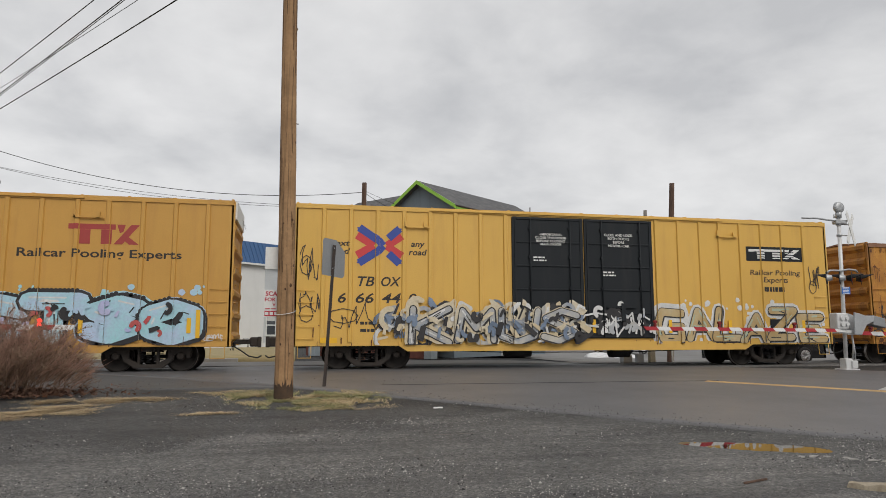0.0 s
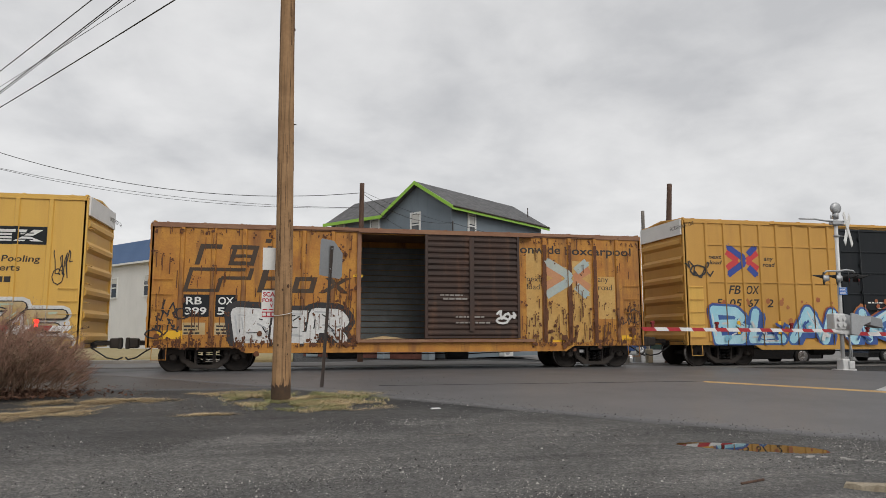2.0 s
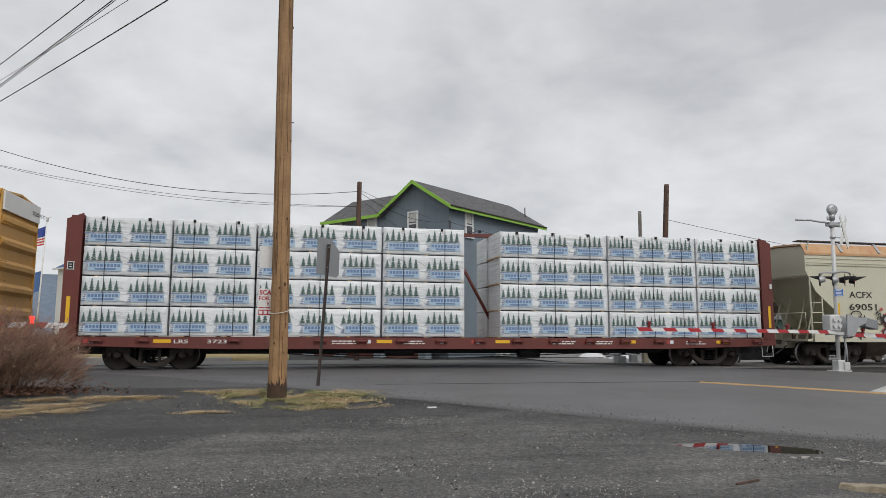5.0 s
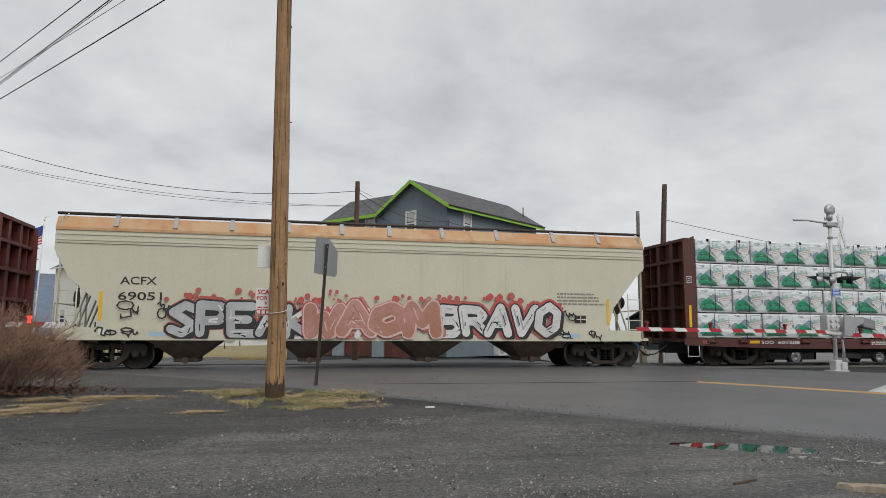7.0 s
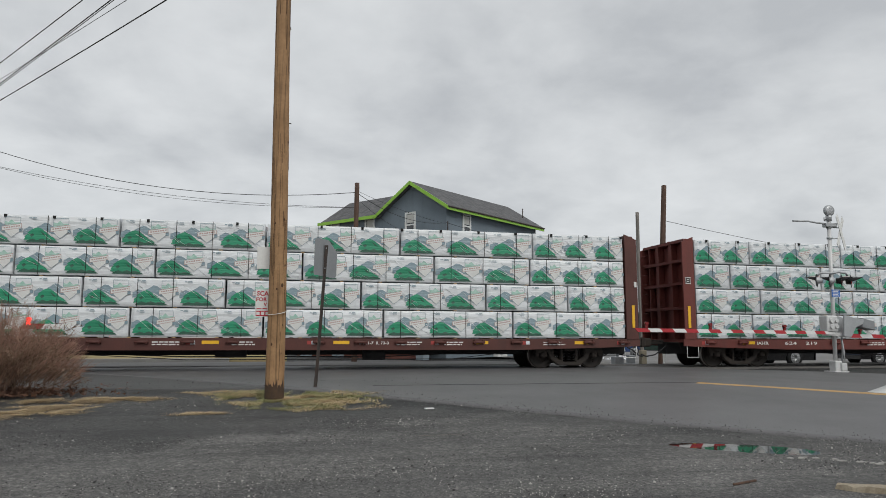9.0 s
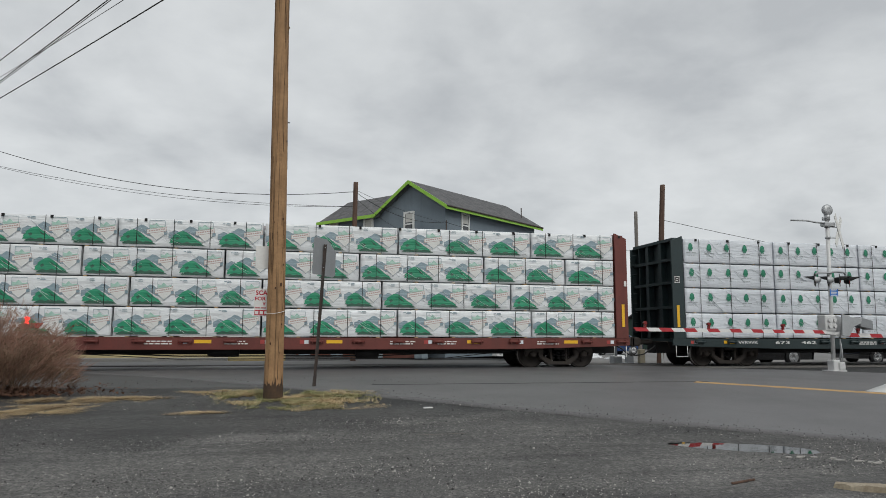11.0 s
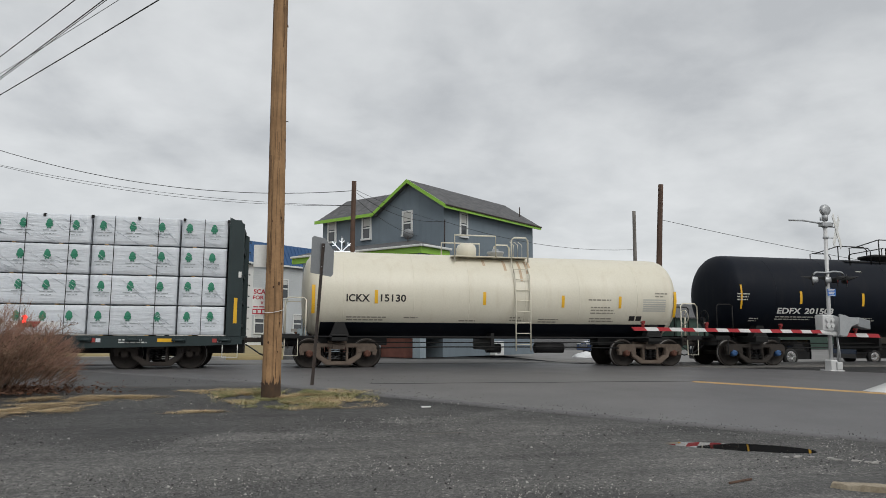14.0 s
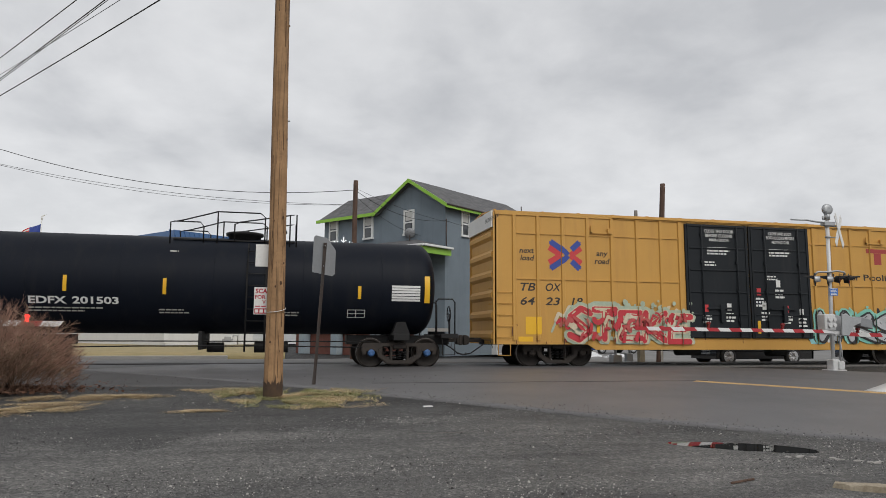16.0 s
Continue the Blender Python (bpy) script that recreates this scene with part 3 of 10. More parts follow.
def build_stones():
    random.seed(11)
    pale = surface("pale_limestone_chips", (0.5, 0.485, 0.45), (0.36, 0.345, 0.32), 0.8, s1=9, amount=0.8, bump=0.2)
    grey = surface("grey_stone_chips", (0.25, 0.245, 0.24), (0.13, 0.128, 0.125), 0.75, s1=9, amount=0.8, bump=0.2)
    dark = surface("black_cinder_chips", (0.05, 0.048, 0.047), (0.028, 0.027, 0.027), 0.8, s1=9, amount=0.8, bump=0.2)
    verts, faces, mats = [], [], []
    count = 0
    while count < 30000:
        y = 4.6 + 10.6 * random.random() ** 1.7
        x = random.uniform(-6.5, 8.5)
        if x * 0.7071 + y * 0.7071 > 10.9 or (x < 1.9 and y > 15):
            continue
        if random.random() > 0.42 + 1.3 * noise.noise((x * 0.35, y * 0.8, 5.0)):
            continue
        if hollow(x, y) > 0.008:
            continue
        # pale chips lie in drifts near the front, cinders at the back
        drift = noise.noise((x * 0.6 + 3.1, y * 0.9, 1.0)) + 0.22 * (x > 0.5) - 0.05 * (y - 6)
        k = random.random()
        mi = 0 if k < 0.085 + 0.6 * max(0.0, drift) else (1 if k < (0.75 if y - 0.4 * x < 9.9 else 0.5) else 2)
        s = random.uniform(0.0045, 0.0115) * (2.0 if random.random() < 0.05 else 1)
        pebble(verts, faces, mats, (x, y, lie(x, y) + rough_ground(x, y) + s * 0.2), s, mi)
        count += 1
    # grit thrown out on the asphalt, thickest along its edge
    for i in range(1500):
        a, b = random.uniform(-9, 5), 10.7 + abs(random.gauss(0, 0.5)) * (1.0 + 0.6 * noise.noise((i * 0.01, 0, 0)))
        x, y = road_point(a, b)
        s = random.uniform(0.004, 0.014) * (1.7 if random.random() < 0.06 else 1)
        pebble(verts, faces, mats, (x, y, lie(x, y) + 0.014 + s * 0.3), s, 2 if random.random() < 0.6 else 1)
    for i in range(260):
        x, y = random.uniform(-6, 4), random.uniform(15.1, 17.5)
        s = random.uniform(0.006, 0.016)
        pebble(verts, faces, mats, (x, y, lie(x, y) + 0.012 + s * 0.3), s, 2 if random.random() < 0.7 else 1)
    me = bpy.data.meshes.new("gravel")
    me.from_pydata(verts, [], faces)
    for m in (pale, grey, dark):
        me.materials.append(m)
    me.polygons.foreach_set("material_index", mats)
    tagged(new("gravel", me), "loose pale, grey and black stone chips on the lot", "gravel", kind="stuff")


def grass_patch(name, label, spots, count, materials, hmin, hmax, seed, lean=(0.03, 0.11), greener=0.0):
    """Single bent blades, thickest in the middle of each spot. spots: (x, y, half width, half depth, weight)."""
    random.seed(seed)
    verts, faces, mats = [], [], []
    total = sum(s[4] for s in spots)
    for cx, cy, rx, ry, w in spots:
        for i in range(int(count * w / total)):
            u, v = random.gauss(0, 0.5), random.gauss(0, 0.5)
            x, y = cx + rx * u, cy + ry * v
            bare = noise.noise((x * 2.2, y * 2.2, 9)) + 0.6 * noise.noise((x * 7, y * 7, 2))
            if u * u + v * v > 1.4 or bare < -0.22 + 0.35 * (u * u + v * v):
                continue
            z, h = lie(x, y) + rough_ground(x, y) - 0.005, random.uniform(hmin, hmax)
            a, bend, wide = random.random() * 6.283, random.uniform(*lean), random.uniform(0.003, 0.006)
            sx, sy = math.cos(a) * wide, math.sin(a) * wide
            tx, ty = math.cos(a + 1.6) * bend, math.sin(a + 1.6) * bend
            o = len(verts)
            mx, my, mz = x + tx * 0.55, y + ty * 0.55, z + h * 0.55
            verts += [(x - sx, y - sy, z), (x + sx, y + sy, z), (mx + sx * 0.7, my + sy * 0.7, mz), (mx - sx * 0.7, my - sy * 0.7, mz), (x + tx * 1.35, y + ty * 1.35, z + h * 0.96)]
            faces += [(o, o + 1, o + 2, o + 3), (o + 3, o + 2, o + 4)]
            k = 0 if noise.noise((x * 1.6, y * 1.6, 4)) + random.uniform(-0.4, 0.4) + greener > 0.0 else 1
            mats += [k, k]
    me = bpy.data.meshes.new(name)
    me.from_pydata(verts, [], faces)
    for m in materials:
        me.materials.append(m)
    me.polygons.foreach_set("material_index", mats)
    tagged(new(name, me), label, "grass", kind="stuff")


def build_grass():
    green = surface("thin_green_grass", (0.23, 0.24, 0.10), (0.33, 0.30, 0.15), 0.85, s1=3, amount=0.8, bump=0)
    dry = surface("straw_grass", (0.62, 0.485, 0.295), (0.48, 0.365, 0.21), 0.9, s1=3, amount=0.8, bump=0)
    brown = surface("rotted_grass", (0.33, 0.245, 0.155), (0.42, 0.32, 0.2), 0.9, s1=3, amount=0.8, bump=0)
    grass_patch("verge_grass", "thin green and straw grass round the pole", ((0.3, 13.25, 1.3, 1.3, 6), (1.15, 13.8, 0.8, 0.75, 2), (-0.75, 14.2, 0.75, 0.75, 2)), 52000, (green, dry), 0.015, 0.06, 3, greener=0.16)
    grass_patch("dry_grass", "flattened straw-coloured dead grass", ((-4.4, 12.1, 0.8, 0.55, 3), (-3.7, 12.7, 0.8, 0.8, 3.6), (-3.0, 13.7, 0.9, 0.45, 2.8), (-4.1, 13.6, 0.7, 0.45, 1.6), (-1.25, 11.85, 0.65, 0.16, 0.5), (-1.5, 14.75, 0.55, 0.3, 0.7), (1.7, 14.3, 0.55, 0.5, 1.0), (0.9, 12.2, 1.0, 0.35, 0.6)), 46000, (dry, brown), 0.006, 0.03, 4, (0.06, 0.17), 0.2)


def build_bush():
    random.seed(21)
    bark = surface("reddish_brown_twigs", (0.19, 0.115, 0.076), (0.115, 0.07, 0.048), 0.85, s1=4, amount=0.8, bump=0.1)
    pale = surface("pale_dry_twigs", (0.33, 0.22, 0.15), (0.2, 0.135, 0.09), 0.85, s1=4, amount=0.8, bump=0.1)
    shoot = surface("reddish_tan_shoots", (0.42, 0.25, 0.185), (0.29, 0.165, 0.12), 0.85, s1=4, amount=0.8, bump=0)
    leaf = surface("withered_brown_leaves", (0.13, 0.06, 0.035), (0.08, 0.045, 0.03), 0.85, s1=4, amount=0.8, bump=0.1)
    root = thing("bare_shrub", pose(-5.5, 14.7, lie(0, 14.7)), "leafless reddish-brown shrub with dense fine twigs", "shrub")
    stems, twigs, leaves = mesh(), mesh(), mesh()

    def grow(p, d, length, r_, level, bm):
        pts, q = [p], p.copy()
        for i in range(3):
            d = (d + Vector((random.gauss(0, 0.2), random.gauss(0, 0.2), random.gauss(0.03, 0.14)))).normalized()
            q = q + d * length / 3
            q.z = max(q.z, 0.01)
            pts.append(q.copy())
        pipe(bm, pts, r_, seg=3)
        if level < 3:
            for i in range((5, 5, 5)[level]):
                k = random.choice(pts[1:])
                grow(k, (d + Vector((random.gauss(0, 0.6), random.gauss(0, 0.6), random.gauss(0.1, 0.4)))).normalized(), length * random.uniform(0.35, 0.62), max(r_ * 0.55, 0.003), level + 1, twigs)
        elif random.random() < 0.5:
            k = pts[-1]
            s = 0.02
            v = [leaves.verts.new(k + Vector((random.uniform(-s, s), random.uniform(-s, s), random.uniform(-s, s)))) for _ in range(4)]
            leaves.faces.new(v)

    for i in range(60):
        a, lean = random.random() * 6.283, random.uniform(0.15, 1.0)
        base = Vector((random.gauss(0.0, 0.5), random.gauss(0, 0.3), 0))
        d = Vector((math.cos(a) * lean, math.sin(a) * lean * 0.7, 1)).normalized()
        grow(base, d, random.uniform(0.6, 0.95), random.uniform(0.006, 0.012), 0, stems)
    # feathery sprays: a thin shoot with short side twigs, fanning up and out of the crown
    brush, tips = mesh(), mesh()
    for i in range(2000):
        a, r_ = random.random() * 6.283, random.random() ** 0.5
        x, y = 1.5 * r_ * math.cos(a), 0.95 * r_ * math.sin(a)
        top = 1.48 * math.sqrt(max(0.0, 1 - r_ * r_ * 0.86)) + 0.1 * noise.noise((x * 1.5, y * 1.5, 3))
        h = top * random.uniform(0.12, 1.0) ** 0.7
        p = Vector((x, y, max(0.06, h - 0.12)))
        d = Vector((x * 0.55 + random.gauss(0.08, 0.25), y * 0.5 + random.gauss(0, 0.25), 0.75 + random.gauss(0, 0.22))).normalized()
        run = random.uniform(0.26, 0.52)
        bm = tips if h > top * 0.62 or random.random() < 0.25 else brush
        rod(bm, p, p + d * run, 0.0036, 0.0012, seg=3, caps=False)
        for k in range(8):
            q = p + d * run * random.uniform(0.15, 0.95)
            e_ = (d + Vector((random.gauss(0, 0.55), random.gauss(0, 0.55), random.gauss(0.1, 0.4)))).normalized()
            rod(bm, q, q + e_ * random.uniform(0.07, 0.2), 0.0026, 0.001, seg=3, caps=False)
    part("fine_twig", brush, bark, root, "dense dark inner twigs")
    part("feathery_shoot", tips, shoot, root, "feathery reddish-tan dry shoots")
    part("stem", stems, bark, root)
    part("twig", twigs, pale, root)
    part("withered_leaf", leaves, leaf, root)
    bm = mesh()
    random.seed(5)
    for i in range(2600):
        x, y = random.gauss(0, 0.85), random.gauss(-0.1, 0.4)
        z = 0.03 + abs(random.gauss(0, 0.06))
        s = 0.05
        bm.faces.new([bm.verts.new((x + random.uniform(-s, s), y + random.uniform(-s, s), z + random.uniform(-0.04, 0.04))) for _ in range(3)])
    part("leaf_litter", bm, leaf, root)

# ---- the train ----
SIDE = -1.47


def wheelset(parent, x, tread, hub=None):
    """An axle with its two wheels; it turns."""
    bm = mesh()
    rod(bm, (0, -0.72, 0), (0, 0.72, 0), 0.085, seg=10)
    for s in (-1, 1):
        prof = [(s * 0.685, 0.06), (s * 0.685, 0.485), (s * 0.715, 0.483), (s * 0.722, 0.46), (s * 0.815, 0.45), (s * 0.82, 0.40), (s * 0.79, 0.38), (s * 0.775, 0.2), (s * 0.83, 0.13), (s * 0.83, 0.05)]
        turned(bm, prof, "y", 28, 0)
    for f in bm.faces:
        c = f.calc_center_median()
        if 0.425 < math.hypot(c.x, c.z) < 0.47 and 0.72 < abs(c.y) < 0.825:
            f.material_index = 1
    # casting marks that show the turning
    for s in (-1, 1):
        for k in range(3):
            a = k * 2.094
            box(bm, 0.24 * math.cos(a) - 0.025, 0.24 * math.cos(a) + 0.025, s * 0.79 - 0.012, s * 0.79 + 0.012, 0.24 * math.sin(a) - 0.025, 0.24 * math.sin(a) + 0.025)
    tidy(bm)
    return part("wheelset", bm, (wheel_steel, wheel_tread), parent, "steel axle with two worn wheels", pose(x, 0, 0.4525))


def truck_parts(frame_mat, cap_mat):
    """The meshes of a two-axle truck: side frame, spring group, bolster, bearing cap."""
    side = mesh()
    # one casting: top chord, end lobes over the bearings, columns, slanting lower arms; windows between them
    half_side = (((0.54, 0.76), (0.54, 0.64), (0.54, 0.40), (0.68, 0.33), (0.74, 0.50), (1.04, 0.50), (1.06, 0.40), (1.16, 0.40), (1.2, 0.55), (1.18, 0.68), (1.1, 0.76)),
                 ((0.22, 0.10), (0.38, 0.10), (0.68, 0.33), (0.54, 0.40), (0.30, 0.27), (0.22, 0.22)),
                 ((0.22, 0.22), (0.30, 0.27), (0.30, 0.64), (0.22, 0.64)))
    flat_faces = [[(s_ * x, z) for x, z in pts] for pts in half_side for s_ in (-1, 1)]
    flat_faces.append([(-0.54, 0.64), (-0.30, 0.64), (-0.22, 0.64), (0.22, 0.64), (0.30, 0.64), (0.54, 0.64), (0.54, 0.76), (-0.54, 0.76)])
    flat_faces.append([(-0.22, 0.10), (0.22, 0.10), (0.22, 0.22), (-0.22, 0.22)])
    for pts in flat_faces:
        side.faces.new([side.verts.new((x, -0.085, z)) for x, z in pts])
    bmesh.ops.remove_doubles(side, verts=side.verts[:], dist=1e-4)
    bmesh.ops.recalc_face_normals(side, faces=side.faces[:])
    rim = [e for e in side.edges if e.is_boundary]
    pushed = bmesh.ops.extrude_face_region(side, geom=side.faces[:], use_keep_orig=True)
    bmesh.ops.translate(side, verts=[v for v in pushed["geom"] if isinstance(v, bmesh.types.BMVert)], vec=(0, 0.17, 0))
    tidy(side)
    bmesh.ops.bevel(side, geom=[e for e in rim if e.is_valid], offset=0.022, segments=2, affect="EDGES")
    for s_ in (-1, 1):
        box(side, s_ * 0.62 - 0.05, s_ * 0.62 + 0.05, -0.1, -0.085, 0.48, 0.6, bevel=0.01)
    springs = mesh()
    for i in range(3):
        x = -0.19 + 0.19 * i
        for k in range(6):
            turned(springs, [(0.27 + 0.052 * k, 0.05), (0.285 + 0.052 * k, 0.085), (0.30 + 0.052 * k, 0.05)], "z", 10, 0, (x, 0, 0))
    tidy(springs)
    bolster = mesh()
    box(bolster, -0.2, 0.2, -1.12, 1.12, 0.58, 0.74, bevel=0.03)
    box(bolster, -0.3, 0.3, -0.4, 0.4, 0.7, 0.84, bevel=0.03)
    cap = mesh()
    turned(cap, [(-0.14, 0.03), (-0.14, 0.075), (-0.12, 0.1), (-0.06, 0.115), (0.06, 0.125)], "y", 14)
    for k in range(3):
        a = k * 2.094 + 0.5
        rod(cap, (0.06 * math.cos(a), -0.165, 0.06 * math.sin(a)), (0.06 * math.cos(a), -0.13, 0.06 * math.sin(a)), 0.018, seg=6)
    tidy(cap)
    brake = mesh()
    box(brake, -0.9, 0.9, -0.62, 0.62, 0.38, 0.46, bevel=0.02)
    return side, springs, bolster, cap, brake


TRUCK_CACHE = {}
SPINNING = []


def trucks(car, half, frame_mat, cap_mat, key):
    """Two trucks at +-half, each with frames, springs and two turning wheelsets."""
    if key not in TRUCK_CACHE:
        TRUCK_CACHE[key] = True
        meshes = []
        for name, bm, m in zip(("side_frame", "spring_group", "bolster", "bearing_cap", "brake_beam"), truck_parts(frame_mat, cap_mat), (frame_mat, black_iron, frame_mat, cap_mat, black_iron)):
            me = bpy.data.meshes.new(name)
            bm.to_mesh(me)
            bm.free()
            me.materials.append(m)
            meshes.append(me)
        TRUCK_CACHE[key] = meshes
    side, springs, bolster, cap, brake = TRUCK_CACHE[key]

    def put(name, me, at, parent):
        o = new(name, me)
        o.parent, o.matrix_basis = parent, at
        return o

    first = None
    for sx in (-1, 1):
        cx = sx * half
        truck = put("truck", bolster, pose(cx, 0, 0), car)
        tagged(truck, "two-axle freight truck of dusty cast steel")
        put("brake_beam", brake, pose(0, 0, 0), truck)
        for sy in (-1, 1):
            put("side_frame", side, pose(0, sy * 1.0, 0, 0, 0, 0), truck)
            put("spring_group", springs, pose(0, sy * 1.0, 0), truck)
            for wx in (-0.889, 0.889):
                put("bearing_cap", cap, pose(wx, sy * 1.0, 0.4525, 0, 0, 0 if sy < 0 else 180), truck)
        for wx in (-0.889, 0.889):
            if first is None:
                first = wheelset(car, cx + wx, None)
                SPINNING.append(first)
            else:
                SPINNING.append(again(first, pose(cx + wx, 0, 0.4525), car))


def coupler(car, x, sx, material=truck_steel):
    """Draft gear, coupler head, hose and lever at one end of a car; x is the end of the body."""
    bm = mesh()
    a = lambda d: x + sx * d
    lo, hi = sorted((a(-0.1), a(0.55)))
    box(bm, lo, hi, -0.09, 0.09, 0.78, 0.93, bevel=0.02)
    lo, hi = sorted((a(0.5), a(0.84)))
    box(bm, lo, hi, -0.17, 0.13, 0.70, 1.0, bevel=0.05)
    lo, hi = sorted((a(0.74), a(0.86)))
    box(bm, lo, hi, -0.2, -0.06, 0.68, 1.02, bevel=0.03)
    part("coupler", tidy(bm), material, car, "cast steel knuckle coupler")
    bm = mesh()
    pipe(bm, [(a(0.05), -0.35, 0.72), (a(0.25), -0.4, 0.6), (a(0.5), -0.35, 0.42), (a(0.75), -0.2, 0.36), (a(0.86), -0.05, 0.42)], 0.024)
    part("air_hose", bm, rubber, car, "black rubber brake hose")
    bm = mesh()
    pipe(bm, [(a(0.03), -1.3, 0.62), (a(0.1), -1.25, 0.86), (a(0.12), -0.6, 0.86), (a(0.45), -0.1, 0.92)], 0.014)
    part("uncoupling_lever", bm, material, car)


def ladder(car, x, y, z0, z1, width, n, material, r_=0.012, along="x", stiles=False):
    """Grab rungs on a side (along x) or an end (along y); each rung is a piece."""
    proto = None
    for i in range(n):
        z = z0 + (z1 - z0) * i / max(n - 1, 1)
        if proto is None:
            bm = mesh()
            w = width / 2
            if along == "x":
                pipe(bm, [(-w, 0.06, 0), (-w, -0.02, 0), (w, -0.02, 0), (w, 0.06, 0)], r_)
            else:
                pipe(bm, [(0, -w, 0), (0.05, -w, 0), (0.05, w, 0), (0, w, 0)], r_)
            proto = part("ladder_rung", bm, material, car, "", pose(x, y, z))
        else:
            again(proto, pose(x, y, z), car)
    if stiles:
        for s in (-1, 1):
            bm = mesh()
            box(bm, x + s * width / 2 - 0.02, x + s * width / 2 + 0.02, y - 0.02, y + 0.03, z0 - 0.15, z1 + 0.15)
            part("ladder_stile", bm, material, car)


def bars(bm, x, z, w, rows, pitch, thick, y, seed=1, mi=0):
    """Writing too small to be read: rows of short bars."""
    rnd = random.Random(seed)
    for i in range(rows):
        p, end = x, x + w * rnd.uniform(0.7, 1.0)
        while p < end:
            q = min(p + rnd.uniform(0.06, 0.2), end)
            zz = z - i * pitch
            bm.faces.new([bm.verts.new(v) for v in ((p, y, zz), (q, y, zz), (q, y, zz + thick), (p, y, zz + thick))]).material_index = mi
            p = q + 0.03


def patch(bm, pts, mi=0, y=0.0):
    d0 = y - 0.0002 * len(bm.faces)
    bm.faces.new([bm.verts.new((p[0], d0, p[1])) for p in pts]).material_index = mi


def quad(bm, x0, x1, z0, z1, mi=0, y=0.0):
    patch(bm, ((x0, z0), (x1, z0), (x1, z1), (x0, z1)), mi, y)


def stroke(bm, pts, w, mi=0, lift=None):
    """A painted stroke with round ends, in the xz plane."""
    pts = [Vector(p) for p in pts]
    for a, b in zip(pts, pts[1:]):
        d = (b - a)
        if d.length < 1e-4:
            continue
        d.normalize()
        k = Vector((-d.y, d.x))
        ang = math.atan2(d.y, d.x)
        ring = [b + Vector((math.cos(ang + t), math.sin(ang + t))) * w for t in (-1.571, -0.785, 0, 0.785, 1.571)]
        ring += [a + Vector((math.cos(ang + t), math.sin(ang + t))) * w for t in (1.571, 2.356, 3.1416, 3.927, 4.712)]
        d0 = (lift or 0.0) - 0.0002 * (len(bm.faces) % 12 if lift is not None else len(bm.faces))
        bm.faces.new([bm.verts.new((p.x, d0, p.y)) for p in ring]).material_index = mi


SIGN = {
    "A": (((0, 0), (0.5, 1), (1, 0)), ((0.22, 0.38), (0.78, 0.38))),
    "B": (((0, 0), (0, 1), (0.7, 0.95), (0.85, 0.75), (0.65, 0.54), (0, 0.52)), ((0.65, 0.54), (1, 0.3), (0.75, 0.02), (0, 0))),
    "C": (((1, 0.85), (0.55, 1), (0.08, 0.7), (0.05, 0.3), (0.5, 0), (1, 0.15)),),
    "D": (((0, 0), (0, 1), (0.6, 0.95), (1, 0.5), (0.6, 0.04), (0, 0)),),
    "E": (((1, 0.95), (0.05, 0.95), (0, 0.03), (1, 0.03)), ((0, 0.5), (0.75, 0.5))),
    "G": (((1, 0.9), (0.2, 0.95), (0, 0.5), (0.15, 0.05), (0.95, 0.05), (0.95, 0.45), (0.55, 0.45)),),
    "K": (((0, 0), (0, 1)), ((0.95, 1), (0.1, 0.48), (1, 0))),
    "L": (((0, 1), (0, 0.03), (1, 0.03)),),
    "M": (((0, 0), (0.1, 1), (0.5, 0.4), (0.9, 1), (1, 0)),),
    "N": (((0, 0), (0.05, 1), (0.95, 0), (1, 1)),),
    "O": (((0.5, 1), (0.05, 0.75), (0.05, 0.25), (0.5, 0), (0.95, 0.25), (0.95, 0.75), (0.5, 1)),),
    "P": (((0, 0), (0, 1), (0.8, 0.95), (1, 0.7), (0.75, 0.45), (0, 0.42)),),
    "R": (((0, 0), (0, 1), (0.75, 0.95), (0.95, 0.72), (0.7, 0.5), (0, 0.48)), ((0.45, 0.5), (1, 0))),
    "S": (((0.95, 0.85), (0.5, 1), (0.05, 0.75), (0.5, 0.52), (0.95, 0.27), (0.5, 0), (0.05, 0.15)),),
    "T": (((0, 0.97), (1, 0.97)), ((0.5, 0.95), (0.5, 0))),
    "U": (((0, 1), (0.05, 0.2), (0.5, 0), (0.95, 0.2), (1, 1)),),
    "V": (((0, 1), (0.45, 0), (1, 1)),),
    "W": (((0, 1), (0.2, 0), (0.5, 0.65), (0.8, 0), (1, 1)),),
    "X": (((0, 0), (1, 1)), ((0, 1), (1, 0))),
    "Z": (((0, 0.97), (1, 0.97), (0, 0.03), (1, 0.03)),),
    "I": (((0.5, 0), (0.5, 1)),),
}


def blob(bm, x, z, r_, mi=0, n=9):
    d0 = -0.0002 * len(bm.faces)
    bm.faces.new([bm.verts.new((x + r_ * math.cos(6.2832 * i / n) * random.uniform(0.85, 1.15), d0, z + r_ * math.sin(6.2832 * i / n) * random.uniform(0.85, 1.15))) for i in range(n)]).material_index = mi


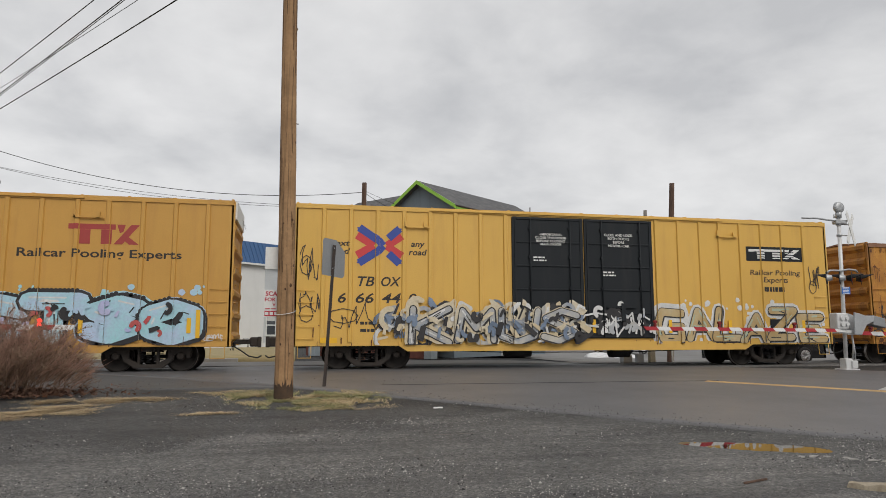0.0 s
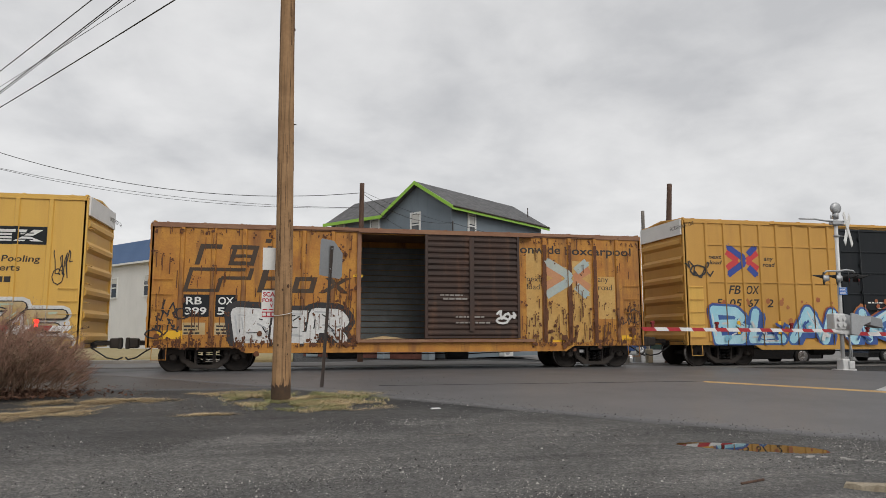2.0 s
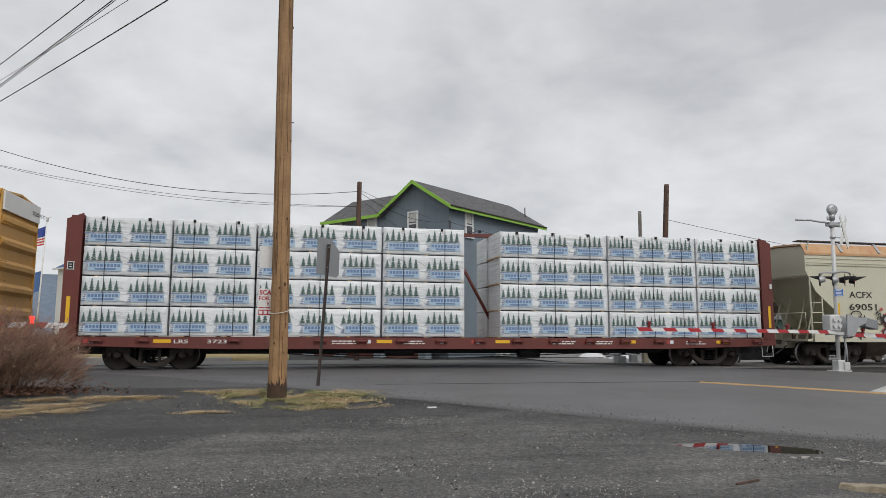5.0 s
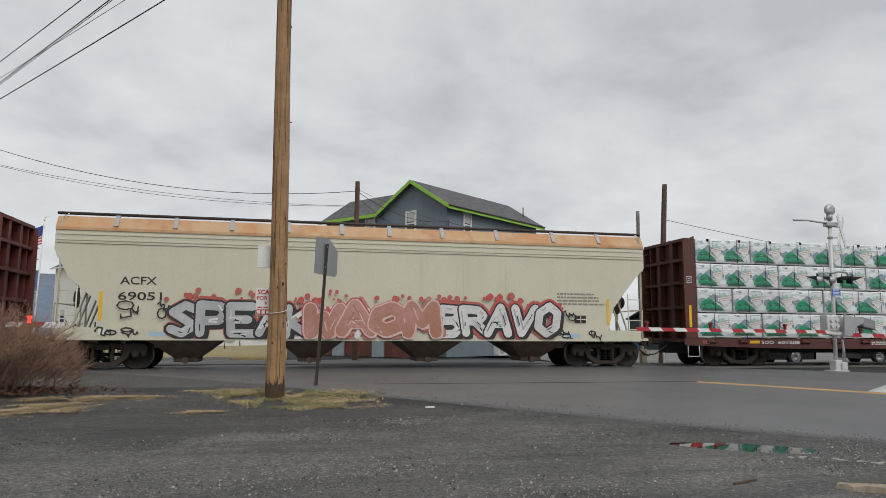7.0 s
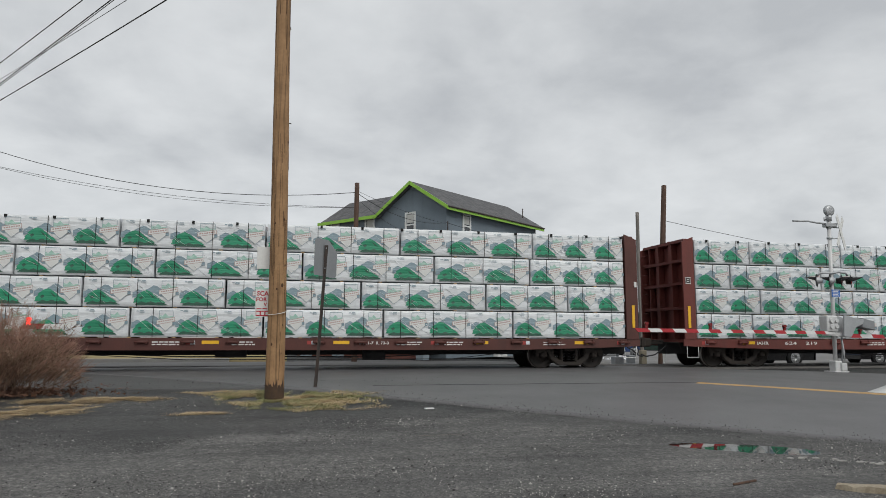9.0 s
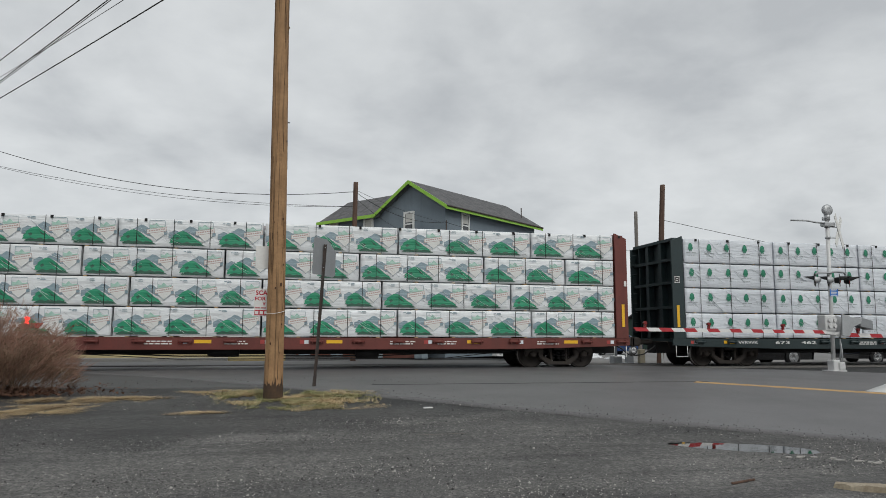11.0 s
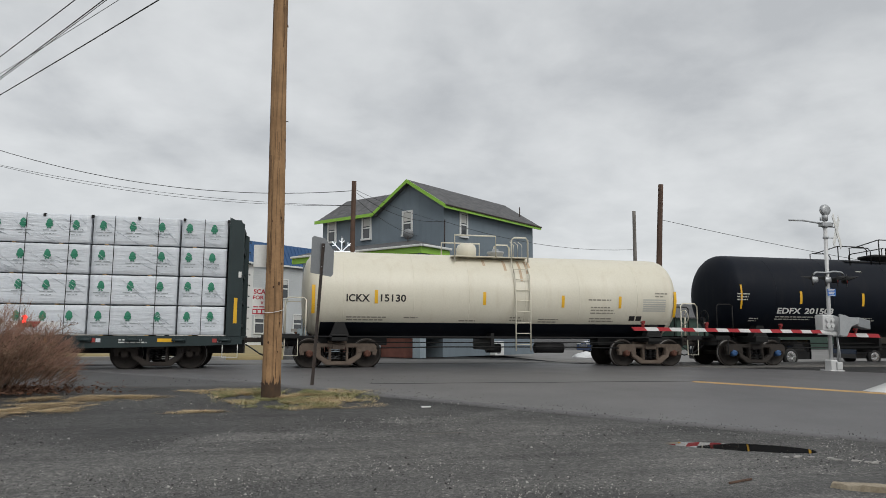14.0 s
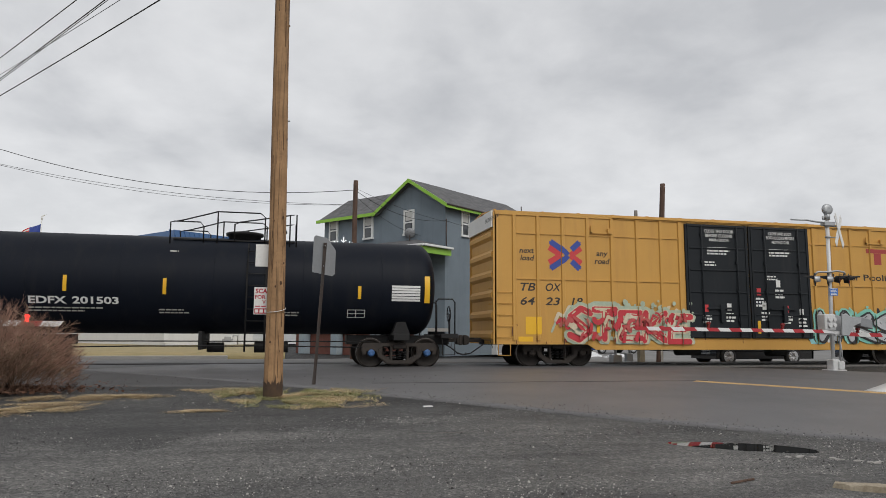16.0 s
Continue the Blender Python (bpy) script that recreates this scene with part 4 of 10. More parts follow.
def graffiti(car, forms, x0, x1, z0, z1, halo, outline, fill, glint, posts, y, seed, fat=0.16, dots=True, halo_size=0.12, trim=0.06, bumpy=False, deep=1.0):
    """A sprayed mural: fat letter forms in layers, from the haze of colour behind to the glints on top."""
    random.seed(seed)
    n = len(forms)
    step = (x1 - x0) / n
    h = z1 - z0
    letters = []
    for i, ch in enumerate(forms):
        dx, dz = random.uniform(-0.05, 0.05), random.uniform(-0.06, 0.06)
        tilt, grow = random.uniform(-0.2, 0.2), random.uniform(0.8, 1.0)
        letters.append([[(x0 + step * (i + 0.08 + 0.84 * (p + tilt * (q - 0.5)) + dx), z0 + fat + (h - 2 * fat) * (q * grow + dz)) for p, q in run] for run in SIGN[ch]])
    back = mesh()
    for run in sum(letters, []):
        stroke(back, run, fat + halo_size + random.uniform(0, 0.08))
    if dots:
        for i in range(n * 7):
            blob(back, random.uniform(x0 - 0.1, x1 + 0.1), random.choice((random.uniform(z1 - 0.1, z1 + 0.22), random.uniform(z0, z1))), random.uniform(0.02, 0.12))
    reach = -0.0002 * len(back.faces)
    edge, body, shine = mesh(), mesh(), mesh()
    for runs in letters:
        # a drop shadow, the outline and the fill of each letter lie over the letter before it
        for run in runs:
            stroke(edge, [(p + trim * 1.1 * deep, q - trim * 1.0 * deep) for p, q in run], fat + trim * 0.6, 0, reach - 0.002)
        for run in runs:
            stroke(edge, run, fat + trim, 0, reach - 0.005)
        if bumpy:
            for run in runs:
                for p, q in zip(run, run[1:]):
                    p, q = Vector(p), Vector(q)
                    k = Vector((p.y - q.y, q.x - p.x))
                    if k.length < 1e-4:
                        continue
                    k.normalize()
                    for m in range(max(2, int((q - p).length / 0.11))):
                        c = p.lerp(q, m / max(2, int((q - p).length / 0.11)))
                        for sg in (-1, 1):
                            o = c + k * sg * (fat + trim * 0.75)
                            stroke(edge, [o, o + Vector((0.004, 0))], 0.062, 0, reach - 0.005)
        for run in runs:
            stroke(body, run, fat * random.uniform(0.9, 1.05), 0, reach - 0.008)
        for run in runs:
            a = [(p - fat * 0.45, q + fat * 0.4) for p, q in run]
            k = random.randrange(len(a) - 1)
            p, q = Vector(a[k]), Vector(a[k + 1])
            stroke(shine, [p.lerp(q, 0.1), p.lerp(q, 0.8)], 0.024, 0, reach - 0.011)
            p, q = Vector(run[k]), Vector(run[k + 1])
            stroke(edge, [p.lerp(q, 0.3), p.lerp(q, 0.55) + Vector((0.03, -fat * 0.7))], 0.018, 0, reach - 0.011)
            # inner lines, cracks and shines that follow the limb
            for m in range(3):
                k = random.randrange(len(run) - 1)
                p, q = Vector(run[k]), Vector(run[k + 1])
                side = Vector((p.y - q.y, q.x - p.x))
                if side.length < 1e-4:
                    continue
                side.normalize()
                f0 = random.uniform(0.0, 0.5)
                off = side * fat * random.uniform(-0.6, 0.6)
                line = [p.lerp(q, f0) + off, p.lerp(q, f0 + random.uniform(0.2, 0.45)) + off * random.uniform(0.4, 1.2)]
                stroke(shine if m != 1 else edge, line, random.uniform(0.012, 0.035 if m != 1 else 0.018), 0, reach - 0.0115 - 0.0003 * m)
        reach -= 0.0045
    layers = [("sprayed_halo", back, halo), ("sprayed_outline", edge, outline), ("sprayed_fill", body, fill)]
    if glint:
        layers.append(("sprayed_glint", shine, glint))
    for name, bm, m in layers:
        keep_below(bm, z0 - 0.02)
        part(name, painted(bm, y - 0.003, posts, PROUD), m, car)


def wildstyle(car, x0, x1, z0, z1, palette, posts, y, seed, count=46, size=(0.25, 0.75)):
    """An overlapping tangle of sprayed wedges, bars and curls that cannot be read."""
    random.seed(seed)
    meshes = [mesh() for _ in palette]
    h = z1 - z0
    for i in range(count):
        k = i % len(palette)
        x = x0 + (x1 - x0) * ((i * 0.618) % 1.0)
        z = z0 + h * random.uniform(0.12, 0.85)
        s = random.uniform(*size)
        lift = -0.0007 * i
        style = random.random()
        if style < 0.45:
            a = random.choice((0.3, 0.9, 1.25, 1.9, 2.4)) + random.uniform(-0.2, 0.2)
            d = Vector((math.cos(a), math.sin(a))) * s
            n = Vector((-d.y, d.x)) * random.uniform(0.12, 0.32)
            c = Vector((x, z))
            pts = [c - d * 0.5 - n, c + d * 0.5 - n * 0.4, c + d * 0.62 + n * 0.2, c + d * 0.4 + n, c - d * 0.5 + n * 0.7]
            if k == 0:
                pts = [c + (p - c) * 1.25 for p in pts]
            meshes[k].faces.new([meshes[k].verts.new((p.x, lift, p.y)) for p in pts])
        elif style < 0.8:
            a0 = random.random() * 6.28
            pts = [(x + 0.4 * s * math.cos(a0 + t * 0.55), z + 0.45 * s * math.sin(a0 + t * 0.55)) for t in range(random.randint(4, 8))]
            stroke(meshes[k], pts, random.uniform(0.025, 0.09), 0, lift)
        else:
            stroke(meshes[k], [(x - s * 0.4, z - s * 0.3), (x - s * 0.1, z + s * 0.35), (x + s * 0.35, z + s * 0.1)], random.uniform(0.03, 0.08), 0, lift)
    for bm, m in zip(meshes, palette):
        keep_below(bm, z0 - 0.02)
        part("sprayed_shape", painted(bm, y - 0.004, posts, PROUD), m, car)


def rust_spots(car, x0, x1, z0, z1, count, posts, y, seed, material, big=0.07):
    """Rust blooms and the thin runs that hang from them."""
    random.seed(seed)
    bm = mesh()
    for i in range(count):
        x, z = random.uniform(x0, x1), z0 + (z1 - z0) * random.random() ** 1.7
        r_ = random.uniform(0.01, big) * random.random()
        for k in range(3):
            blob(bm, x + random.gauss(0, r_), z + random.gauss(0, r_ * 1.2), r_ * random.uniform(0.3, 0.8), n=7)
        if random.random() < 0.6:
            ln = random.uniform(0.05, 0.5)
            stroke(bm, [(x, z), (x + random.uniform(-0.01, 0.01), max(z - ln, z0 - 0.03))], random.uniform(0.006, 0.016), 0, -0.0002 * len(bm.faces))
    tagged(part("rust_bloom", painted(bm, y - 0.0025, posts, PROUD), material, car), kind="stuff")


def keep_below(bm, z):
    """Cuts a painted shape off at the side's lower edge."""
    bmesh.ops.bisect_plane(bm, geom=bm.verts[:] + bm.edges[:] + bm.faces[:], dist=1e-5, plane_co=(0, 0, z), plane_no=(0, 0, -1), clear_outer=True)


def scrawl(car, x, z, w, h, material, posts, y, seed, n=14, thick=0.012):
    """A thin looping tag that cannot be read."""
    random.seed(seed)
    bm = mesh()
    pts = [(x + w * i / n + random.uniform(-0.3, 0.3) * w / 3, z + random.random() * h) for i in range(n)]
    loop = []
    for a, b in zip(pts, pts[1:]):
        m = ((a[0] + b[0]) / 2 + random.uniform(-0.06, 0.06), (a[1] + b[1]) / 2 + random.uniform(-0.1, 0.1))
        loop += [a, m]
    stroke(bm, loop, thick)
    c = (x + w * random.random(), z + h * random.random())
    stroke(bm, [(c[0] + 0.3 * w * math.cos(t * 0.8), c[1] + 0.25 * h * math.sin(t * 0.8)) for t in range(9)], thick)
    part("sprayed_tag", painted(bm, y - 0.014, posts, PROUD), material, car)


PROUD = 0.05


def words(car, text, x0, x1, z0, z1, material, posts=(), y=SIDE, shear=0.0, bold=0.0, name="lettering", lift=0.004, align="LEFT"):
    bm = lettering(text, x1 - x0, z1 - z0, shear, bold, 0.0, align)
    return part(name, painted(shifted(bm, x0, 0, z0), y - lift, posts, PROUD), material, car)


def cross_logo(car, x, z, w, h, posts, y=SIDE, inks=None):
    """Two crossing arrows, blue over red."""
    red, blue = mesh(), mesh()
    cx, cz = x + w / 2, z + h / 2
    hw, hh = w / 2, h / 2
    t = 0.085 * w

    def bar(bm, p, q, r_=t):
        d = (Vector(q) - Vector(p)).normalized()
        k = Vector((-d.y, d.x)) * r_
        a, b = Vector(p), Vector(q)
        patch(bm, (a - k, b - k, b + k, a + k))

    for s in (-1, 1):
        # red chevron arms, each side of the blue crossing
        bar(red, (cx - hw, cz + s * hh * 0.55), (cx - 0.12 * w, cz))
        bar(red, (cx + hw, cz + s * hh * 0.55), (cx + 0.16 * w, cz))
        bar(blue, (cx - hw * 0.9, cz + s * hh * 0.97), (cx - 0.02 * w, cz + s * hh * 0.28))
        bar(blue, (cx + hw * 0.9, cz + s * hh * 0.97), (cx + 0.2 * w, cz + s * hh * 0.42))
        for e in (-1, 1):
            patch(blue, [(cx + e * hw * 0.78, cz + s * hh), (cx + e * hw * 1.0, cz + s * hh * 0.98), (cx + e * hw * 0.86, cz + s * hh * 0.66)][:: e * s])
    bar(blue, (cx - 0.03 * w, cz + hh * 0.32), (cx + 0.08 * w, cz), t)
    bar(blue, (cx - 0.03 * w, cz - hh * 0.32), (cx + 0.08 * w, cz), t)
    for bm, m, d in zip((red, blue), inks or (ink_logo_red, ink_blue), (0.004, 0.007)):
        bmesh.ops.recalc_face_normals(bm, faces=bm.faces[:])
        part("emblem", painted(bm, y - d, posts, PROUD), m, car)


def letter_block_logo(car, x0, x1, z0, z1, material, posts, y=SIDE, ground=None):
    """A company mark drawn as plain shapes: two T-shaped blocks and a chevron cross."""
    w, h = x1 - x0, z1 - z0
    bm = mesh()
    if ground:
        b2 = mesh()
        quad(b2, x0 - 0.1, x1 + 0.1, z0 - 0.09, z1 + 0.09)
        part("emblem_panel", painted(b2, y - 0.003, posts, PROUD), ground, car)
    quad(bm, x0, x0 + w * 0.66, z1 - h * 0.27, z1)
    for k in (0.16, 0.46):
        quad(bm, x0 + w * k, x0 + w * (k + 0.15), z0, z1 - h * 0.28)
    for a, b in ((0.66, 0.86), ):
        patch(bm, ((x0 + w * 0.64, z0), (x0 + w * 0.76, z0), (x0 + w, z1), (x0 + w * 0.88, z1)))
        patch(bm, ((x0 + w * 0.86, z0), (x0 + w, z0), (x0 + w * 0.80, z0 + h * 0.5), (x0 + w * 0.73, z0 + h * 0.36)))
        patch(bm, ((x0 + w * 0.68, z1), (x0 + w * 0.8, z1), (x0 + w * 0.77, z0 + h * 0.62), (x0 + w * 0.72, z0 + h * 0.58)))
    part("emblem", painted(bm, y - 0.006, posts, PROUD), material, car)


def new_car(name, u, label):
    car = thing(name, pose(u, TRACK, 0), label, "railcar", "cars of the freight train")
    CARS.append((car, u))
    return car


CARS = []


def boxcar_shell(car, half, eave, paint, posts, door, open_door=None, waist=(), roof_mat=None, sill_drop=0.56, truck_half=None):
    """Side sheets, ends, roof, posts, sills; door is the (x0, x1) of the doorway."""
    zb = 0.73
    d0, d1 = door
    bm = mesh()
    t = 0.06
    for s in (-1, 1):
        y0, y1 = sorted((s * 1.47, s * (1.47 - t)))
        if s == -1 and open_door:
            box(bm, -half, open_door[0], y0, y1, zb, eave)
            box(bm, open_door[1], half, y0, y1, zb, eave)
            box(bm, open_door[0], open_door[1], y0, y1, zb, 0.95)
            box(bm, open_door[0], open_door[1], y0, y1, eave - 0.16, eave)
        else:
            box(bm, -half, half, y0, y1, zb, eave)
    part("side_sheet", bm, paint, car)
    for s in (-1, 1):
        bm = mesh()
        x0, x1 = sorted((s * half, s * (half - 0.07)))
        box(bm, x0, x1, -1.41, 1.41, zb, eave + 0.08)
        # horizontal pressings on the end
        n = 7
        wall = part("end_wall", tidy(bm), paint, car, "ribbed end of the car")
        rib = None
        for i in range(n):
            z = 1.0 + (eave - 1.1) * i / (n - 1)
            if rib is None:
                bm = mesh()
                slab(bm, [(s * half, -0.17), (s * (half + 0.09), -0.06), (s * (half + 0.09), 0.06), (s * half, 0.17)], -1.34, 1.34)
                rib = part("end_pressing", tidy(bm), paint, wall, "", pose(0, 0, z))
            else:
                again(rib, pose(0, 0, z), wall)
        if eave > 4.8:
            bm = mesh()
            xa, xb = sorted((s * (half + 0.02), s * (half + 0.1)))
            box(bm, xa, xb, -1.4, 1.4, eave - 0.52, eave + 0.02)
            board = part("height_board", bm, white_paint, wall, "white painted board across the end")
            words_bm = lettering("EXCESS HEIGHT CAR", 1.5, 0.13, 0, 0.01)
            part("lettering", words_bm, ink_black, wall, "", pose(s * (half + 0.104), -s * -0.75, eave - 0.32, 0, 0, 90 * s))
        for y in (-1.47, 1.41):
            bm = mesh()
            xa, xb = sorted((s * (half - 0.05), s * (half + 0.05)))
            box(bm, xa, xb, y, y + 0.06, zb, eave)
            part("corner_post", bm, paint, wall)
        ladder(car, s * (half + 0.06), -1.15, 0.95, eave - 0.9, 0.42, 7, paint, along="y")
    bm = mesh()
    box(bm, -half + 0.03, half - 0.03, -1.41, 1.41, 0.86, 0.93)
    part("floor", bm, inside_dark, car)
    # roof: low peak with cross ribs
    bm = mesh()
    slab(bm, [(-1.50, eave - 0.02), (-1.50, eave + 0.03), (0, eave + 0.17), (1.50, eave + 0.03), (1.50, eave - 0.02), (0, eave + 0.11)], -half - 0.02, half + 0.02, plane="yz")
    for i in range(15):
        x = -half + 0.4 + (2 * half - 0.8) * i / 14
        slab(bm, [(-1.46, eave + 0.03), (-1.46, eave + 0.055), (0, eave + 0.195), (1.46, eave + 0.055), (1.46, eave + 0.03), (0, eave + 0.165)], x - 0.03, x + 0.03, plane="yz")
    part("roof", tidy(bm), roof_mat or paint, car, "low peaked ribbed roof")
    bm = mesh()
    box(bm, -half, half, -1.505, -1.472, eave - 0.11, eave - 0.015)
    box(bm, d0 - 2.7, d1 + 2.7, -1.545, -1.506, eave - 0.075, eave - 0.02, bevel=0.008)
    part("top_rail", bm, roof_mat or paint, car)
    # posts
    proto = None
    bm = mesh()
    slab(bm, [(-0.075, -1.47), (-0.05, -1.47 - PROUD), (0.05, -1.47 - PROUD), (0.075, -1.47)], 0.86, eave - 0.11, plane="xy")
    proto = part("side_post", tidy(bm), paint, car, "", pose(posts[0], 0, 0))
    for x in posts[1:]:
        again(proto, pose(x, 0, 0), car)
    for x in posts:
        again(proto, pose(x, 0, 0, 0, 0, 180) @ pose(0, 0, 0), car)
    for z in waist:
        for a, b in ((-half + 0.75, d0 - 0.08), (d1 + 0.08, half - 0.7)):
            bm = mesh()
            box(bm, a, b, -1.503, -1.471, z - 0.02, z + 0.02)
            part("waist_rib", bm, paint, car)
    # deep centre sill between the trucks
    th = truck_half or half - 2.28
    bm = mesh()
    a = th - 0.9
    slab(bm, [(-a, 0.73), (-a + 0.28, sill_drop), (a - 0.28, sill_drop), (a, 0.73), (a, 0.85), (-a, 0.85)], -1.50, -1.44)
    slab(bm, [(-a, 0.73), (-a + 0.28, sill_drop), (a - 0.28, sill_drop), (a, 0.73), (a, 0.85), (-a, 0.85)], 1.44, 1.50)
    part("side_sill", tidy(bm), paint, car)
    bm = mesh()
    box(bm, -half - 0.05, half + 0.05, -0.25, 0.25, 0.7, 0.95)
    rod(bm, (-2.6, -0.9, 0.52), (-1.7, -0.9, 0.52), 0.17, seg=12)
    rod(bm, (1.2, -0.7, 0.5), (1.9, -0.7, 0.5), 0.2, seg=12)
    pipe(bm, [(-a, -0.7, 0.62), (-2.6, -0.7, 0.5), (2.0, -0.7, 0.48), (a, -0.7, 0.62)], 0.018)
    part("underframe", bm, black_iron, car, "dark underframe with brake gear")
    for s in (-1, 1):
        coupler(car, s * half, s)
    trucks(car, th, truck_steel, truck_steel, "dusty")
    bm = mesh()
    for s in (-1, 1):
        for z in (0.34, 0.52):
            pass
        pipe(bm, [(s * (half - 0.12), -1.44, 0.73), (s * (half - 0.12), -1.46, 0.38), (s * (half - 0.52), -1.46, 0.38), (s * (half - 0.52), -1.44, 0.73)], 0.016)
    part("sill_step", bm, paint, car)


def plug_door(car, x0, x1, eave, material, hinge_right=False):
    """A plug door: pressed panels, locking bars and rollers."""
    z0, z1 = 0.95, eave - 0.15
    bm = mesh()
    box(bm, x0 + 0.02, x1 - 0.02, -1.53, -1.42, z0, z1, bevel=0.012)
    d = part("door", bm, material, car, "black plug door with pressed ribs")
    for k in range(6):
        bm = mesh()
        z = z0 + (z1 - z0) * (k + 0.03) / 5.15
        box(bm, x0 + 0.17, x1 - 0.15, -1.56, -1.528, z, z + 0.05, bevel=0.01)
        part("door_rib", bm, material, d)
    for x in (x0 + 0.1, x1 - 0.14):
        bm = mesh()
        box(bm, x, x + 0.06, -1.555, -1.528, z0, z1)
        part("door_edge", bm, material, d)
    w = x1 - x0
    for k in (0.25, 0.8):
        bm = mesh()
        rod(bm, (x0 + w * k, -1.585, z0 + 0.05), (x0 + w * k, -1.585, z1 - 0.05), 0.022, seg=8)
        for z in (z0 + 0.6, z0 + 1.6, z0 + 2.6, z1 - 0.4):
            box(bm, x0 + w * k - 0.06, x0 + w * k + 0.06, -1.6, -1.555, z, z + 0.08)
        part("locking_bar", bm, material, d)
    bm = mesh()
    box(bm, x0 + 0.3 * w, x0 + 0.72 * w, -1.61, -1.58, z0 + 1.0, z0 + 1.06)
    box(bm, x0 + 0.5 * w, x0 + 0.56 * w, -1.63, -1.59, z0 + 0.55, z0 + 1.15, bevel=0.01)
    part("door_handle", bm, material, d)


def reflector(car, x, z0, z1, w=0.12, y=SIDE, material=None):
    bm = mesh()
    box(bm, x - w / 2, x + w / 2, y - 0.062, y - 0.055, z0, z1)
    part("reflector", bm, material or reflector_yellow, car)


def rows_of_bars(car, x, z, w, rows, pitch, thick, material, seed, y=SIDE, posts=()):
    bm = mesh()
    bars(bm, x, z, w, rows, pitch, thick, 0, seed)
    part("stencilled_data", painted(bm, y - 0.004, posts, PROUD), material, car)


def span_posts(posts):
    return [(x - 0.06, x + 0.06) for x in posts]


# spray paints
def spray(name, a, b, s=1.2):
    return surface(name, a, b, 0.5, s1=s, s2=14, amount=1.0, bump=0)


sp_black = spray("black_spray", (0.015, 0.014, 0.016), (0.03, 0.028, 0.03))
sp_white = spray("white_spray", (0.7, 0.7, 0.69), (0.55, 0.55, 0.54))
sp_cream = spray("cream_white_spray", (0.62, 0.56, 0.44), (0.55, 0.45, 0.28))
sp_cyan = spray("pale_cyan_spray", (0.33, 0.62, 0.66), (0.45, 0.55, 0.72))
sp_aqua = spray("light_aqua_spray", (0.26, 0.56, 0.68), (0.46, 0.7, 0.78), 0.8)
sp_sky = spray("sky_blue_spray", (0.16, 0.42, 0.58), (0.32, 0.56, 0.66))
sp_navy = spray("dark_blue_spray", (0.03, 0.07, 0.27), (0.05, 0.13, 0.35))
sp_teal = spray("turquoise_spray", (0.14, 0.46, 0.5), (0.3, 0.6, 0.62))
sp_rust = spray("rust_red_spray", (0.33, 0.08, 0.035), (0.42, 0.16, 0.05))
sp_gold = spray("tan_gold_spray", (0.42, 0.27, 0.09), (0.52, 0.42, 0.25))
sp_steel = spray("steel_blue_spray", (0.22, 0.27, 0.36), (0.5, 0.47, 0.4), 2.0)
sp_grey = spray("grey_spray", (0.32, 0.33, 0.34), (0.48, 0.49, 0.5))
sp_pink = spray("dusty_pink_spray", (0.52, 0.27, 0.25), (0.36, 0.16, 0.1), 0.5)
sp_palepink = spray("pale_pink_spray", (0.68, 0.5, 0.47), (0.6, 0.4, 0.37))
sp_rosebrown = spray("rose_brown_spray", (0.36, 0.15, 0.1), (0.42, 0.2, 0.15))
sp_pinkgrey = spray("pink_grey_spray", (0.45, 0.38, 0.37), (0.42, 0.2, 0.19), 0.9)
sp_crimson = spray("crimson_spray", (0.5, 0.06, 0.07), (0.42, 0.12, 0.09))
sp_green = spray("mint_green_spray", (0.16, 0.48, 0.38), (0.3, 0.6, 0.5))
sp_red = spray("red_spray", (0.55, 0.035, 0.05), (0.46, 0.03, 0.04))
sp_palegreen = spray("pale_green_spray", (0.42, 0.5, 0.38), (0.36, 0.42, 0.32))


